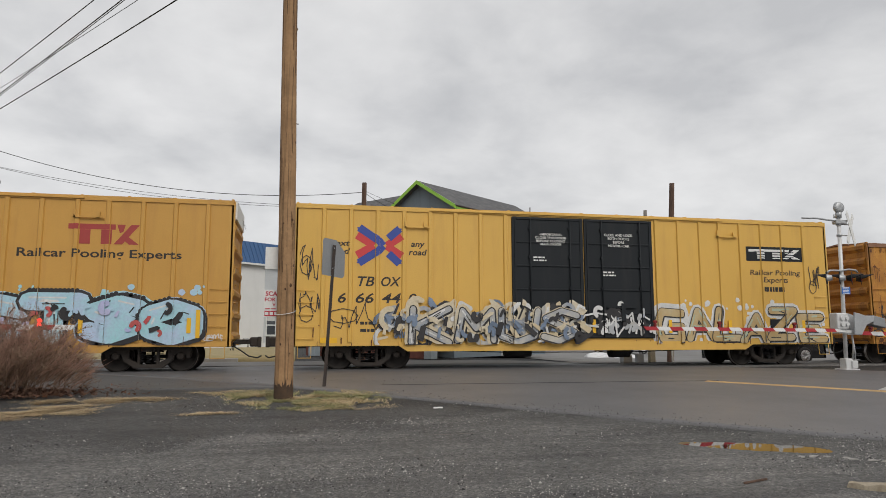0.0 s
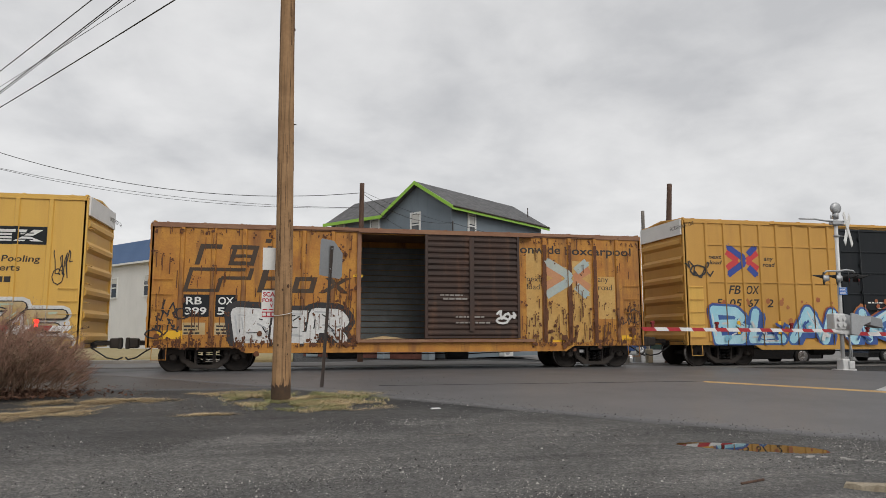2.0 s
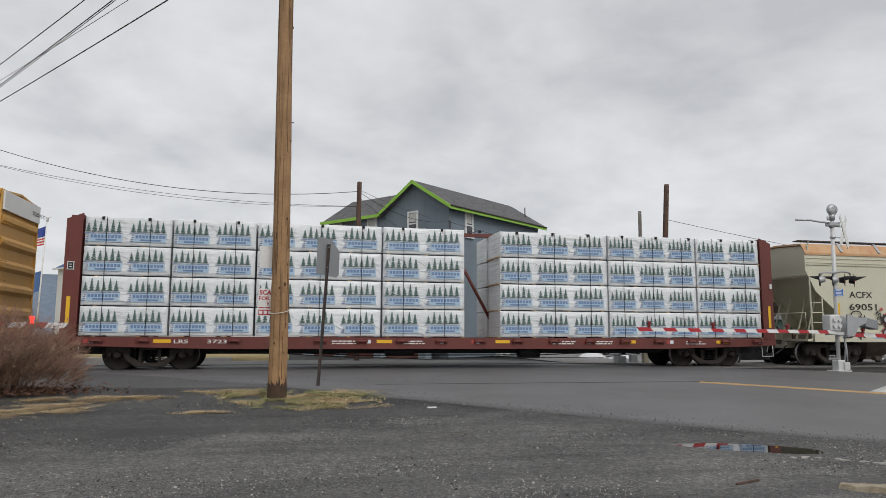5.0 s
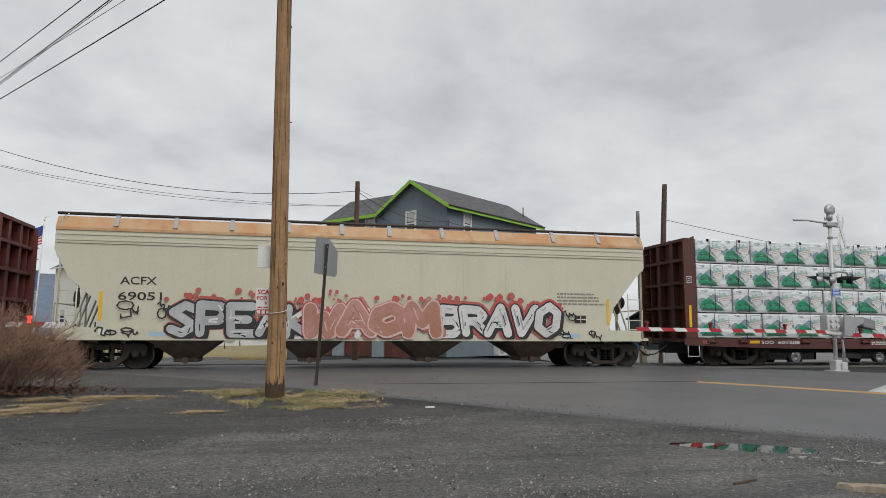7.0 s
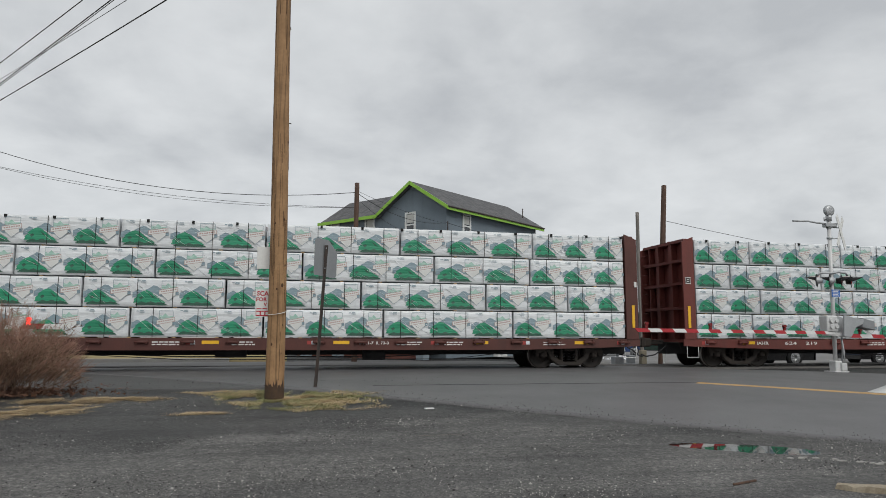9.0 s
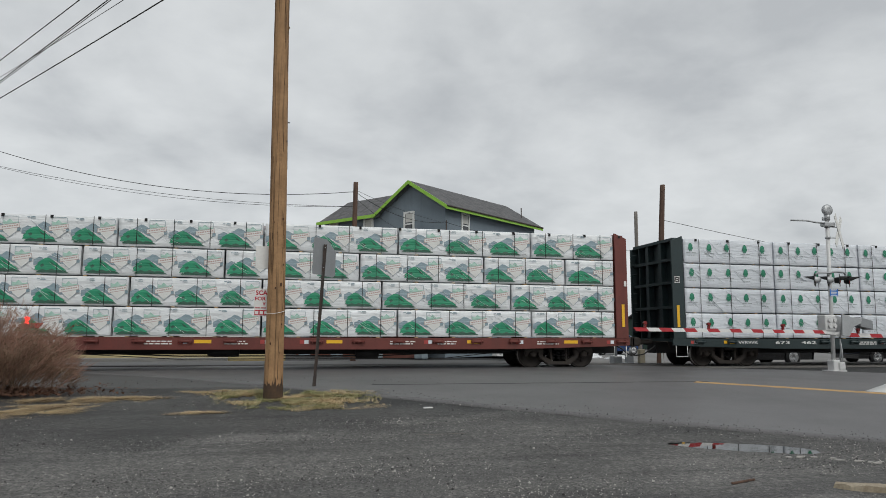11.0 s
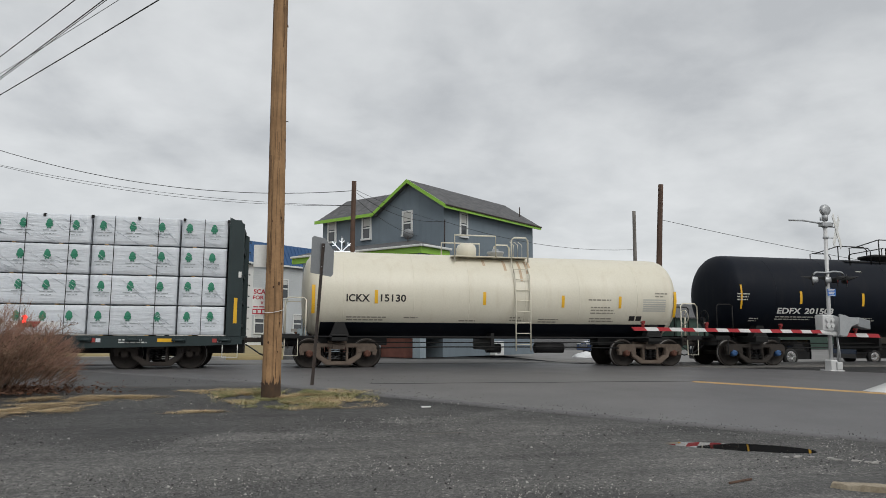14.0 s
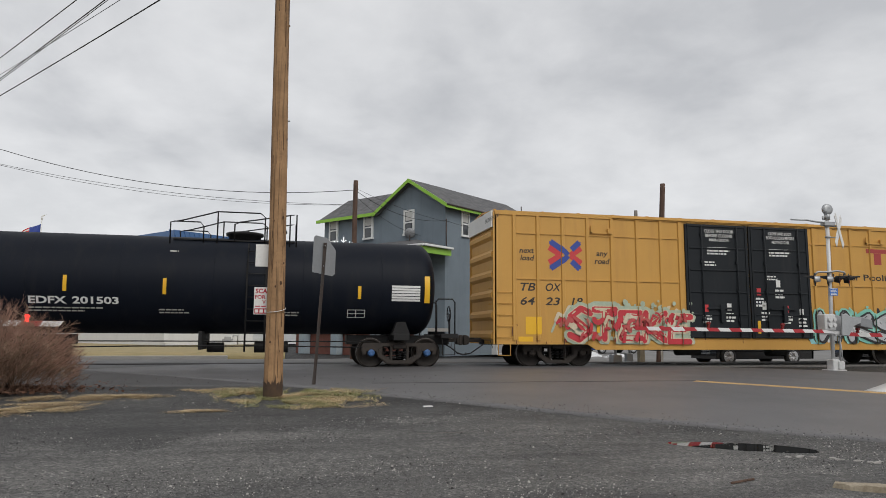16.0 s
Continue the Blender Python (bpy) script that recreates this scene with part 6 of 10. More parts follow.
def single_door_boxcar():
    """The 15.6 m boxcar with waist ribs and one wide black door."""
    half, eave = 7.81, 5.05
    posts = [-6.98, -6.27, -5.57, -4.87, -4.19, -3.5, -2.8, -2.06, 2.15, 2.88, 3.6, 4.36, 5.13, 5.9, 6.9]
    car = new_car("yellow_boxcar", 45.43, "ochre-yellow boxcar with one black door and blue murals")
    boxcar_shell(car, half, eave, car_yellow, posts, (-1.75, 1.97), waist=(4.19, 2.89), truck_half=6.2)
    plug_door(car, -1.75, 1.97, eave, door_black)
    sp = span_posts(posts)
    cross_logo(car, -6.25, 3.13, 1.26, 1.05, sp)
    words(car, "next\nload", -6.92, -6.4, 3.5, 3.82, ink_black, sp, shear=0.2, bold=0.022, align="RIGHT")
    words(car, "any\nroad", -4.8, -4.3, 3.45, 3.78, ink_black, sp, shear=0.2, bold=0.022, align="CENTER")
    for t, a, b in (("FB", -6.2, -5.72), ("OX", -5.5, -4.98)):
        words(car, t, a, b, 2.48, 2.78, ink_black, sp, shear=0.25, bold=0.016)
    for t, a, b in (("5", -6.7, -6.45), ("05", -6.18, -5.7), ("67", -5.46, -5.0), ("2", -4.72, -4.45)):
        words(car, t, a, b, 2.03, 2.31, ink_black, sp, shear=0.2, bold=0.016)
    letter_block_logo(car, 3.7, 5.62, 3.54, 4.16, ink_red, sp)
    words(car, "Railcar Pooling Experts", 2.56, 6.81, 3.2, 3.5, ink_black, sp, bold=0.018)
    over = sp + [(-1.75, 1.97, 0.088)]
    graffiti(car, "BLANK", -6.85, 0.45, 0.74, 2.12, sp_rust, sp_navy, sp_aqua, sp_white, over, -1.475, 51, 0.16, trim=0.075, halo_size=0.06, deep=1.9)
    wildstyle(car, -6.6, 0.3, 0.85, 1.6, (sp_navy, sp_sky, sp_white, sp_navy), over, -1.545, 58, 34, (0.1, 0.34))
    wildstyle(car, 2.2, 7.5, 0.8, 2.05, (sp_teal, sp_aqua, sp_pinkgrey, sp_teal), sp, -1.475, 57, 70, (0.3, 0.6))
    graffiti(car, "MUTZAO", 2.4, 7.5, 0.80, 1.95, sp_teal, sp_black, sp_pinkgrey, sp_white, sp, -1.525, 52, 0.1, trim=0.04, halo_size=0.03)
    wildstyle(car, 2.5, 7.3, 0.9, 1.9, (sp_black, sp_aqua, sp_black), sp, -1.58, 56, 26, (0.12, 0.35))
    scrawl(car, -7.75, 3.0, 1.0, 0.75, sp_black, sp, SIDE, 21, thick=0.025)
    scrawl(car, 7.0, 2.9, 0.7, 0.8, sp_black, sp, SIDE, 22, thick=0.018)
    rows_of_bars(car, -0.6, 2.2, 2.6, 1, 0.2, 0.05, ink_white, 3, y=-1.532)
    rows_of_bars(car, 0.6, 1.9, 1.1, 3, 0.1, 0.05, ink_white, 4, y=-1.532)
    rows_of_bars(car, 0.3, 2.65, 1.2, 1, 0.1, 0.05, ink_white, 5, y=-1.532)
    bm = mesh()
    bm.faces.new([bm.verts.new((-0.15 + 0.1 * math.cos(k * 0.5236), 0, 1.95 + 0.1 * math.sin(k * 0.5236))) for k in range(12)])
    quad(bm, -0.3, -0.05, 1.5, 1.75)
    quad(bm, 0.5, 1.2, 1.25, 1.36)
    part("placard", painted(bm, -1.562), ink_white, car)
    for x in (-1.2, 2.25, 4.6, 7.2, -5.9, -4.3):
        reflector(car, x, 1.1, 1.55)
    bm = mesh()
    quad(bm, 6.6, 7.2, 0.85, 1.0)
    part("warning_label", painted(bm, -1.478, sp, PROUD), reflector_yellow, car)
    for s in (-1, 1):
        ladder(car, s * 7.45, -1.5, 1.0, 2.7, 0.5, 5, car_yellow)
        bm = mesh()
        box(bm, s * 7.45 - 0.28, s * 7.45 + 0.28, -1.477, -1.471, 1.0, 2.75)
        part("end_panel", bm, car_yellow_bright, car)
    return car


strap_grey = surface("grey_steel_strap", (0.16, 0.165, 0.17), (0.1, 0.1, 0.105), 0.5, amount=0.5, bump=0)

# ---- centre-beam cars with wrapped lumber ----


def wrapped_bundle(length, h, depth, material, seed):
    """A bundle of boards in plastic sheet: soft corners, sags and tucks, a strap line."""
    random.seed(seed)
    bm = mesh()
    nx, nz = max(8, int(length / 0.16)), 6
    prof = [(0.0, 0.0)] + [(-0.015, 0.02 + (h - 0.045) * k / nz) for k in range(nz + 1)] + [(0.0, h - 0.006), (depth * 0.5, h), (depth, h - 0.02), (depth, 0.0)]
    cols = []
    for i in range(nx + 1):
        x = length * i / nx
        ring = []
        for y, z in prof:
            fold = noise.noise((x * 1.1 + z * 2.4, z * 4.5 - x * 1.6, seed * 3.1))
            wob = 0.010 * fold + 0.005 * noise.noise((x * 5, z * 6, seed))
            end = 0.014 if i in (0, nx) else 0
            sag = 0.014 * abs(noise.noise((x * 2.3, 1, seed))) if z > h * 0.9 else (0.012 * noise.noise((x * 1.7, 4, seed)) if z < 0.01 else 0)
            ring.append(bm.verts.new((x + (end if i == 0 else -end if i == nx else 0), y + wob + end, z - sag)))
        cols.append(ring)
    for a, b in zip(cols, cols[1:]):
        for k in range(len(a)):
            j = (k + 1) % len(a)
            bm.faces.new((a[k], b[k], b[j], a[j])).smooth = 0 < k < nz + 1
    bm.faces.new(cols[0])
    bm.faces.new(cols[-1][::-1])
    tidy(bm)
    return bm


def print_hills(bm, x, z, w, h, y):
    """A printed mountain scene: slate ridges, green hills over dark foothills, a shield with a slanted board."""
    def shape(pts, mi, d):
        patch(bm, [(x + p * w, z + q * h) for p, q in pts], mi, y - d)
    shape(((0.0, 0.3), (0.2, 0.36), (0.2, 0.56), (0.12, 0.6), (0.04, 0.52), (0.0, 0.5)), 1, 0.001)
    shape(((0.3, 0.3), (1.0, 0.42), (1.0, 0.52), (0.93, 0.63), (0.84, 0.6), (0.74, 0.67), (0.64, 0.6), (0.52, 0.73), (0.44, 0.76), (0.36, 0.66), (0.28, 0.6)), 1, 0.001)
    shape(((0.62, 0.62), (0.94, 0.62), (0.94, 0.75), (0.84, 0.72), (0.76, 0.84), (0.7, 0.74), (0.62, 0.78)), 5, 0.0014)
    # green hill with a jagged left foot and a long slope
    shape(((0.02, 0.12), (0.05, 0.2), (0.03, 0.24), (0.1, 0.34), (0.08, 0.37), (0.18, 0.5), (0.25, 0.56), (0.31, 0.575), (0.38, 0.53), (0.47, 0.42), (0.56, 0.3), (0.66, 0.2), (0.72, 0.12)), 0, 0.003)
    shape(((0.42, 0.5), (0.5, 0.44), (0.62, 0.32), (0.78, 0.18), (0.72, 0.17), (0.6, 0.28)), 2, 0.0034)
    shape(((0.06, 0.04), (0.78, 0.04), (0.7, 0.11), (0.58, 0.16), (0.5, 0.12), (0.4, 0.18), (0.3, 0.12), (0.2, 0.17), (0.1, 0.1)), 4, 0.0045)
    shape(((0.36, 0.44), (0.44, 0.36), (0.5, 0.26), (0.42, 0.3)), 4, 0.0048)
    shape(((0.14, 0.3), (0.2, 0.36), (0.24, 0.3), (0.18, 0.22)), 4, 0.0048)
    # shield outline and pale field below the board
    shape(((0.64, 0.4), (0.78, 0.2), (0.93, 0.4), (0.93, 0.56), (0.64, 0.46)), 2, 0.0048)
    for a, b in (((0.62, 0.92), (0.94, 0.92)), ((0.62, 0.42), (0.78, 0.18)), ((0.78, 0.18), (0.95, 0.42)), ((0.62, 0.42), (0.62, 0.92)), ((0.945, 0.42), (0.945, 0.92))):
        e = 0.008 if a[0] == b[0] else 0.0
        g = 0.0 if e else 0.018
        shape(((a[0] - e, a[1]), (b[0] + e * 0, b[1]), (b[0] + e, b[1] + g), (a[0] + e * 0, a[1] + g)) if not e else ((a[0], a[1]), (a[0] + e, a[1]), (a[0] + e, b[1]), (a[0], b[1])), 1, 0.0052)
    # slanted board with a thin brown edge and a faint line of print
    shape(((0.57, 0.42), (0.98, 0.54), (0.98, 0.71), (0.57, 0.59)), 3, 0.006)
    shape(((0.578, 0.44), (0.972, 0.555), (0.972, 0.69), (0.578, 0.575)), 2, 0.0066)
    for k in range(7):
        p = 0.61 + 0.05 * k
        q = 0.452 + 0.29 * (p - 0.578)
        shape(((p, q + 0.04), (p + 0.036, q + 0.05), (p + 0.036, q + 0.095), (p, q + 0.085)), 3, 0.0072)
    for a, b, q in ((0.1, 0.16, 0.9), (0.18, 0.27, 0.91), (0.17, 0.28, 0.86)):
        shape(((a, q), (b, q), (b, q + 0.025), (a, q + 0.025)), 1, 0.003)


def print_firs(bm, x, z, w, h, y):
    """A row of dark firs over blue lettering too small to read."""
    for i in range(6):
        cx, top = x + w * (0.1 + 0.16 * i), z + h * (0.84 + 0.07 * ((i * 2) % 3 - 1))
        base = z + h * 0.46
        for k in range(5):
            z0 = base + (top - base) * k / 5
            half = w * 0.085 * (1 - k / 5.6)
            patch(bm, ((cx - half, z0), (cx + half, z0 + 0.012), (cx + half * 0.18, z0 + (top - base) * 0.24), (cx - half * 0.18, z0 + (top - base) * 0.24)), 0, y - 0.003 - 0.0003 * (i + k))
    quad(bm, x, x + w, z + 0.4 * h, z + 0.425 * h, 1, y - 0.003)
    quad(bm, x + 0.14 * w, x + w, z + 0.1 * h, z + 0.38 * h, 2, y - 0.002)
    p = x + 0.17 * w
    for i in range(9):
        quad(bm, p, p + 0.066 * w, z + 0.24 * h, z + 0.35 * h, 1, y - 0.004)
        p += 0.09 * w
    quad(bm, x + 0.3 * w, x + 0.85 * w, z + 0.14 * h, z + 0.2 * h, 1, y - 0.004)
    for k in range(4):
        quad(bm, x + (0.02 + 0.02 * k) * w, x + 0.12 * w, z + (0.1 + 0.07 * k) * h, z + (0.13 + 0.07 * k) * h, 1, y - 0.002)


def print_tree(bm, x, z, w, h, y):
    """A small round green tree and a faint line of lettering."""
    c = x + 0.4 * w
    for dx, dz, r_ in ((0, 0.66, 0.085), (-0.05, 0.6, 0.075), (0.055, 0.6, 0.075), (0.0, 0.75, 0.07), (0.035, 0.7, 0.075), (-0.03, 0.7, 0.07)):
        bm.faces.new([bm.verts.new((c + dx * h + r_ * h * math.cos(k * 0.785), y - 0.003 - 0.001 * abs(dx + dz), z + dz * h + r_ * h * math.sin(k * 0.785))) for k in range(8)]).material_index = 0
    for s in (-1, 1):
        patch(bm, ((c + s * 0.05 * h - 0.02 * h, z + 0.46 * h), (c + s * 0.05 * h + 0.025 * h, z + 0.46 * h), (c + 0.04 * h, z + 0.6 * h), (c - 0.04 * h, z + 0.6 * h)), 0, y - 0.0042 - 0.0005 * s)
    for a, b, q in ((-0.28, 0.0, 0.385), (0.08, 0.34, 0.385), (-0.2, -0.04, 0.27), (0.02, 0.1, 0.265), (0.16, 0.25, 0.27)):
        quad(bm, c + a * w, c + b * w, z + q * h, z + (q + 0.022) * h, 1, y - 0.002)


def lumber_car(name, u, length, label, paint, wrap, printer, inks, cuts, tiers, mark, number, pitch, bands, seed, posts_mat=None, gap=None):
    """A flat car with tall end bulkheads, a central truss and four tiers of wrapped lumber."""
    half = length / 2
    car = new_car(name, u, label)
    posts_mat = posts_mat or paint
    bm = mesh()
    slab(bm, [(-half, 0.74), (-half + 1.0, 0.70), (-7.2, 0.62), (7.2, 0.62), (half - 1.0, 0.70), (half, 0.74), (half, 0.97), (-half, 0.97)], -1.45, -1.38)
    slab(bm, [(-half, 0.74), (-half + 1.0, 0.70), (-7.2, 0.62), (7.2, 0.62), (half - 1.0, 0.70), (half, 0.74), (half, 0.97), (-half, 0.97)], 1.38, 1.45)
    part("side_sill", tidy(bm), paint, car)
    bm = mesh()
    box(bm, -half, half, -1.38, 1.38, 0.86, 0.965)
    part("deck", bm, paint, car)
    bm = mesh()
    box(bm, -half, half, -0.3, 0.3, 0.45, 0.86)
    rod(bm, (-2.2, -0.9, 0.55), (-1.3, -0.9, 0.55), 0.16, seg=12)
    rod(bm, (2.2, -0.9, 0.5), (2.9, -0.9, 0.5), 0.2, seg=12)
    pipe(bm, [(-7.5, -0.9, 0.6), (-3, -1.0, 0.42), (3, -1.0, 0.42), (7.5, -0.9, 0.6)], 0.02)
    pipe(bm, [(-7.5, -1.2, 0.6), (-3, -1.25, 0.34), (5, -1.25, 0.34), (7.5, -1.2, 0.6)], 0.012)
    for k in range(9):
        box(bm, -8 + 2 * k - 0.06, -8 + 2 * k + 0.06, -1.35, 1.35, 0.66, 0.85)
    part("underframe", bm, black_iron, car, "dark underframe with brake gear")
    # bulkheads: sheet, side columns, ribs on the outside
    for s in (-1, 1):
        bm = mesh()
        xi, xo = s * (half - 0.46), s * (half - 0.4)
        a, b = sorted((xi, xo))
        box(bm, a, b, -1.40, 1.40, 0.97, 4.46)
        for y in (-1.47, 1.40):
            a, b = sorted((xi - s * 0.01, s * (half - 0.04)))
            slab(bm, [(xi - s * 0.01, 0.97), (xo + s * 0.36, 0.97), (xo + s * 0.36, 4.32), (xi - s * 0.01, 4.5)], y, y + 0.07)
        head = part("bulkhead", tidy(bm), posts_mat, car, "tall ribbed end bulkhead")
        for y, wide in ((-0.55, 0.2), (0.35, 0.2), (1.0, 0.06)):
            bm = mesh()
            a, b = sorted((xo, xo + s * 0.22))
            box(bm, a, b, y, y + wide, 0.97, 4.42, bevel=0.01)
            part("bulkhead_post", bm, posts_mat, head)
        for z in (1.25, 2.0, 2.85, 3.65, 4.34):
            bm = mesh()
            a, b = sorted((xo, xo + s * 0.26))
            box(bm, a, b, -1.4, 1.4, z, z + 0.1)
            part("bulkhead_rib", bm, posts_mat, head)
        ladder(car, s * (half - 0.02), 1.18, 1.2, 4.1, 0.4, 9, posts_mat, along="y")
        reflector(car, s * (half - 0.22), 1.35, 2.1, 0.1, SIDE + 0.045)
        if s > 0:
            bm = mesh()
            box(bm, half - 0.17, half - 0.08, -1.5, -1.47, 2.7, 2.88, bevel=0.012)
            part("marker_plate", bm, ink_white, car, "small white marker plate")
            continue
        bm = mesh()
        box(bm, s * (half - 0.22) - 0.1, s * (half - 0.22) + 0.1, -1.476, -1.471, 2.85, 3.1)
        part("stencil_panel", bm, ink_black, car)
        bm = mesh()
        for a, b, c, d in ((-0.1, 0.1, 2.86, 2.88), (-0.1, 0.1, 3.07, 3.09), (-0.09, -0.07, 2.87, 3.08), (0.07, 0.09, 2.87, 3.08), (-0.04, 0.03, 2.93, 2.95), (-0.04, 0.03, 3.0, 3.02)):
            box(bm, s * (half - 0.22) + a, s * (half - 0.22) + b, -1.479, -1.477, c, d)
        part("stencilled_data", bm, ink_white, car)
    # central truss
    bm = mesh()
    box(bm, -half + 0.4, half - 0.4, -0.06, 0.06, 4.40, 4.52)
    n = 12
    for i in range(n + 1):
        x = -half + 0.5 + (length - 1.0) * i / n
        box(bm, x - 0.06, x + 0.06, -0.05, 0.05, 0.97, 4.4)
        if i < n:
            x2 = x + (length - 1.0) / n
            z0, z1 = (1.0, 4.35) if i % 2 else (4.35, 1.0)
            rod(bm, (x, 0, z0), (x2, 0, z1), 0.055, seg=6)
    part("centre_truss", bm, posts_mat, car)
    # lumber
    z0 = 0.99
    h = (4.44 - z0) / tiers
    protos = {}
    random.seed(seed)
    lo, hi = -half + 0.5, half - 0.5
    for r_ in range(tiers):
        x = lo
        k = 0
        cuts_here = cuts[r_ % len(cuts)]
        edges = [lo] + [lo + c for c in cuts_here if lo + c < hi - 0.8] + [hi]
        for a, b in zip(edges, edges[1:]):
            a2, b2 = a + 0.015, b - 0.015
            if gap and a2 < gap[1] and b2 > gap[0]:
                if b2 - gap[0] < gap[1] - a2 or b2 <= gap[1]:
                    b2 = gap[0]
                if a2 < gap[0] < gap[1] < b2:
                    b2 = gap[0]
                elif gap[0] <= a2 < gap[1]:
                    a2 = gap[1]
            ln = round(b2 - a2, 2)
            if ln < 0.4:
                continue
            sd = seed * 10 + r_ * 7 + k
            k += 1
            y = -1.43 + random.uniform(-0.012, 0.012)
            zz = z0 + r_ * h + 0.012
            ob = part("lumber_pack", wrapped_bundle(ln, h - 0.03, 1.3, wrap, sd), wrap, car, "", pose(a2, y, zz))
            again(ob, pose(a2 + ln, -y, zz, 0, 0, 180), car)
            bm = mesh()
            count = max(1, round(ln / pitch))
            w = ln / count
            printer(bm, 0.0, 0.0, w * (0.97 if pitch > 1.2 else 0.86), h - 0.07, -0.034)
            sheet = None
            for i in range(count):
                at = pose(0.02 + i * w + random.uniform(-0.02, 0.02), 0, 0.02 + random.uniform(-0.01, 0.02))
                if sheet is None:
                    sheet = part("wrap_print", tidy_front(bm), inks, ob, "", at)
                else:
                    again(sheet, at, ob)
            # taut diagonal folds of the sheet, fanning out from the corners; their highlights are thin white ridges
            # over the print
            bm = mesh()
            for i in range(int(ln * 4.5)):
                fx, fz = random.uniform(0.05, ln - 0.3), random.uniform(0.35, 0.95) * (h - 0.06)
                run, drop = random.uniform(0.15, 0.65), random.uniform(0.35, 0.95)
                gx, gz = min(fx + run, ln - 0.03), max(0.04, fz - run * drop)
                pipe(bm, [(fx, -0.034, fz), ((fx + gx) / 2, -0.045, (fz + gz) / 2 - 0.01), (gx, -0.034, gz)], random.uniform(0.003, 0.0065), seg=3)
            tagged(part("wrap_crease", bm, wrap, ob), kind="stuff")
            strap = None
            for i in range(max(1, round(ln / 1.1))):
                at = pose((i + 0.5) * ln / max(1, round(ln / 1.1)), 0, 0)
                if strap is None:
                    bm = mesh()
                    box(bm, -0.008, 0.008, -0.053, -0.047, 0.0, h - 0.04)
                    strap = part("strap", bm, black_iron, ob, "", at)
                else:
                    again(strap, at, ob)
        lath = None
        for i in range(int(length / 1.2)):
            at = pose(lo + 0.4 + i * 1.2, 0, z0 + r_ * h)
            if lath is None:
                bm = mesh()
                box(bm, -0.05, 0.05, -1.42, -0.1, -0.016, 0.012)
                lath = part("spacer_lath", bm, lumber, car, "", at)
            else:
                again(lath, at, car)
    # cable anchors along the top
    tie = None
    for i in range(int(length / 1.25)):
        at = pose(lo + 0.5 + i * 1.25, 0, 0)
        if tie is None:
            bm = mesh()
            box(bm, -0.035, 0.035, -1.485, -1.4, 4.335, 4.415)
            pipe(bm, [(0, -1.45, 4.41), (0, -1.3, 4.435), (0, -0.7, 4.465), (0, 0, 4.5)], 0.01, seg=4)
            tie = part("tie_down", bm, black_iron, car, "", at)
        else:
            again(tie, at, car)
    m0, m1, n0, n1 = bands
    words(car, mark, m0, m1, 0.785, 0.895, ink_white, y=-1.452, bold=0.015)
    words(car, number, n0, n1, 0.785, 0.895, ink_white, y=-1.452, bold=0.015)
    bm = mesh()
    for x in (m0 - 0.32, -2.3, 1.5, 5.9, half - 2.1):
        bm = mesh()
        quad(bm, x - 0.24, x + 0.24, 0.80, 0.9, 0, -1.455)
        part("reflector", bm, reflector_yellow, car)
    for x in (-half + 0.8, -2.85, -0.55, 0.6, 4.4, 7.4, half - 0.7):
        bm = mesh()
        quad(bm, x - 0.13, x - 0.005, 0.79, 0.9, 0, -1.455)
        quad(bm, x + 0.005, x + 0.13, 0.79, 0.9, 1, -1.455)
        part("reflector", bm, (ink_red, wrap_white), car, "red and white reflector strip")
    if mark == "SOO":
        words(car, "IH 11-7  IL 73-0", 2.05, 2.95, 0.79, 0.88, ink_white, y=-1.452, bold=0.008)
    # cable winches along the sill
    winch = None
    for i in range(int(length / 1.25)):
        x = lo + 0.5 + i * 1.25
        if m0 - 0.2 < x < n1 + 0.2:
            continue
        if winch is None:
            bm = mesh()
            box(bm, -0.17, 0.17, -1.475, -1.45, 0.9, 0.945)
            box(bm, -0.15, -0.12, -1.54, -1.45, 0.8, 0.93)
            box(bm, 0.12, 0.15, -1.54, -1.45, 0.8, 0.93)
            rod(bm, (-0.19, -1.505, 0.86), (0.19, -1.505, 0.86), 0.042, seg=10)
            winch = part("cable_winch", bm, paint, car, "", pose(x, 0, 0))
        else:
            again(winch, pose(x, 0, 0), car)
    bm = mesh()
    for i, x in enumerate((-3.9, -1.7, 3.2, 4.7, 8.0)):
        bars(bm, x, 0.84, 0.8, 2, 0.07, 0.035, -1.455, i)
    part("stencilled_data", bm, ink_white, car)
    for s in (-1, 1):
        coupler(car, s * half, s)
    trucks(car, half - 2.38, truck_steel, truck_steel, "dusty")
    bm = mesh()
    for s in (-1, 1):
        pipe(bm, [(s * (half - 0.12), -1.42, 0.74), (s * (half - 0.12), -1.43, 0.36), (s * (half - 0.55), -1.43, 0.36), (s * (half - 0.55), -1.42, 0.74)], 0.016)
    part("sill_step", bm, ink_white, car)
    return car


def tidy_front(bm):
    """All printed faces look towards -y."""
    bm.normal_update()
    bmesh.ops.reverse_faces(bm, faces=[f for f in bm.faces if f.normal.y > 0])
    return bm


# ---- hopper ----


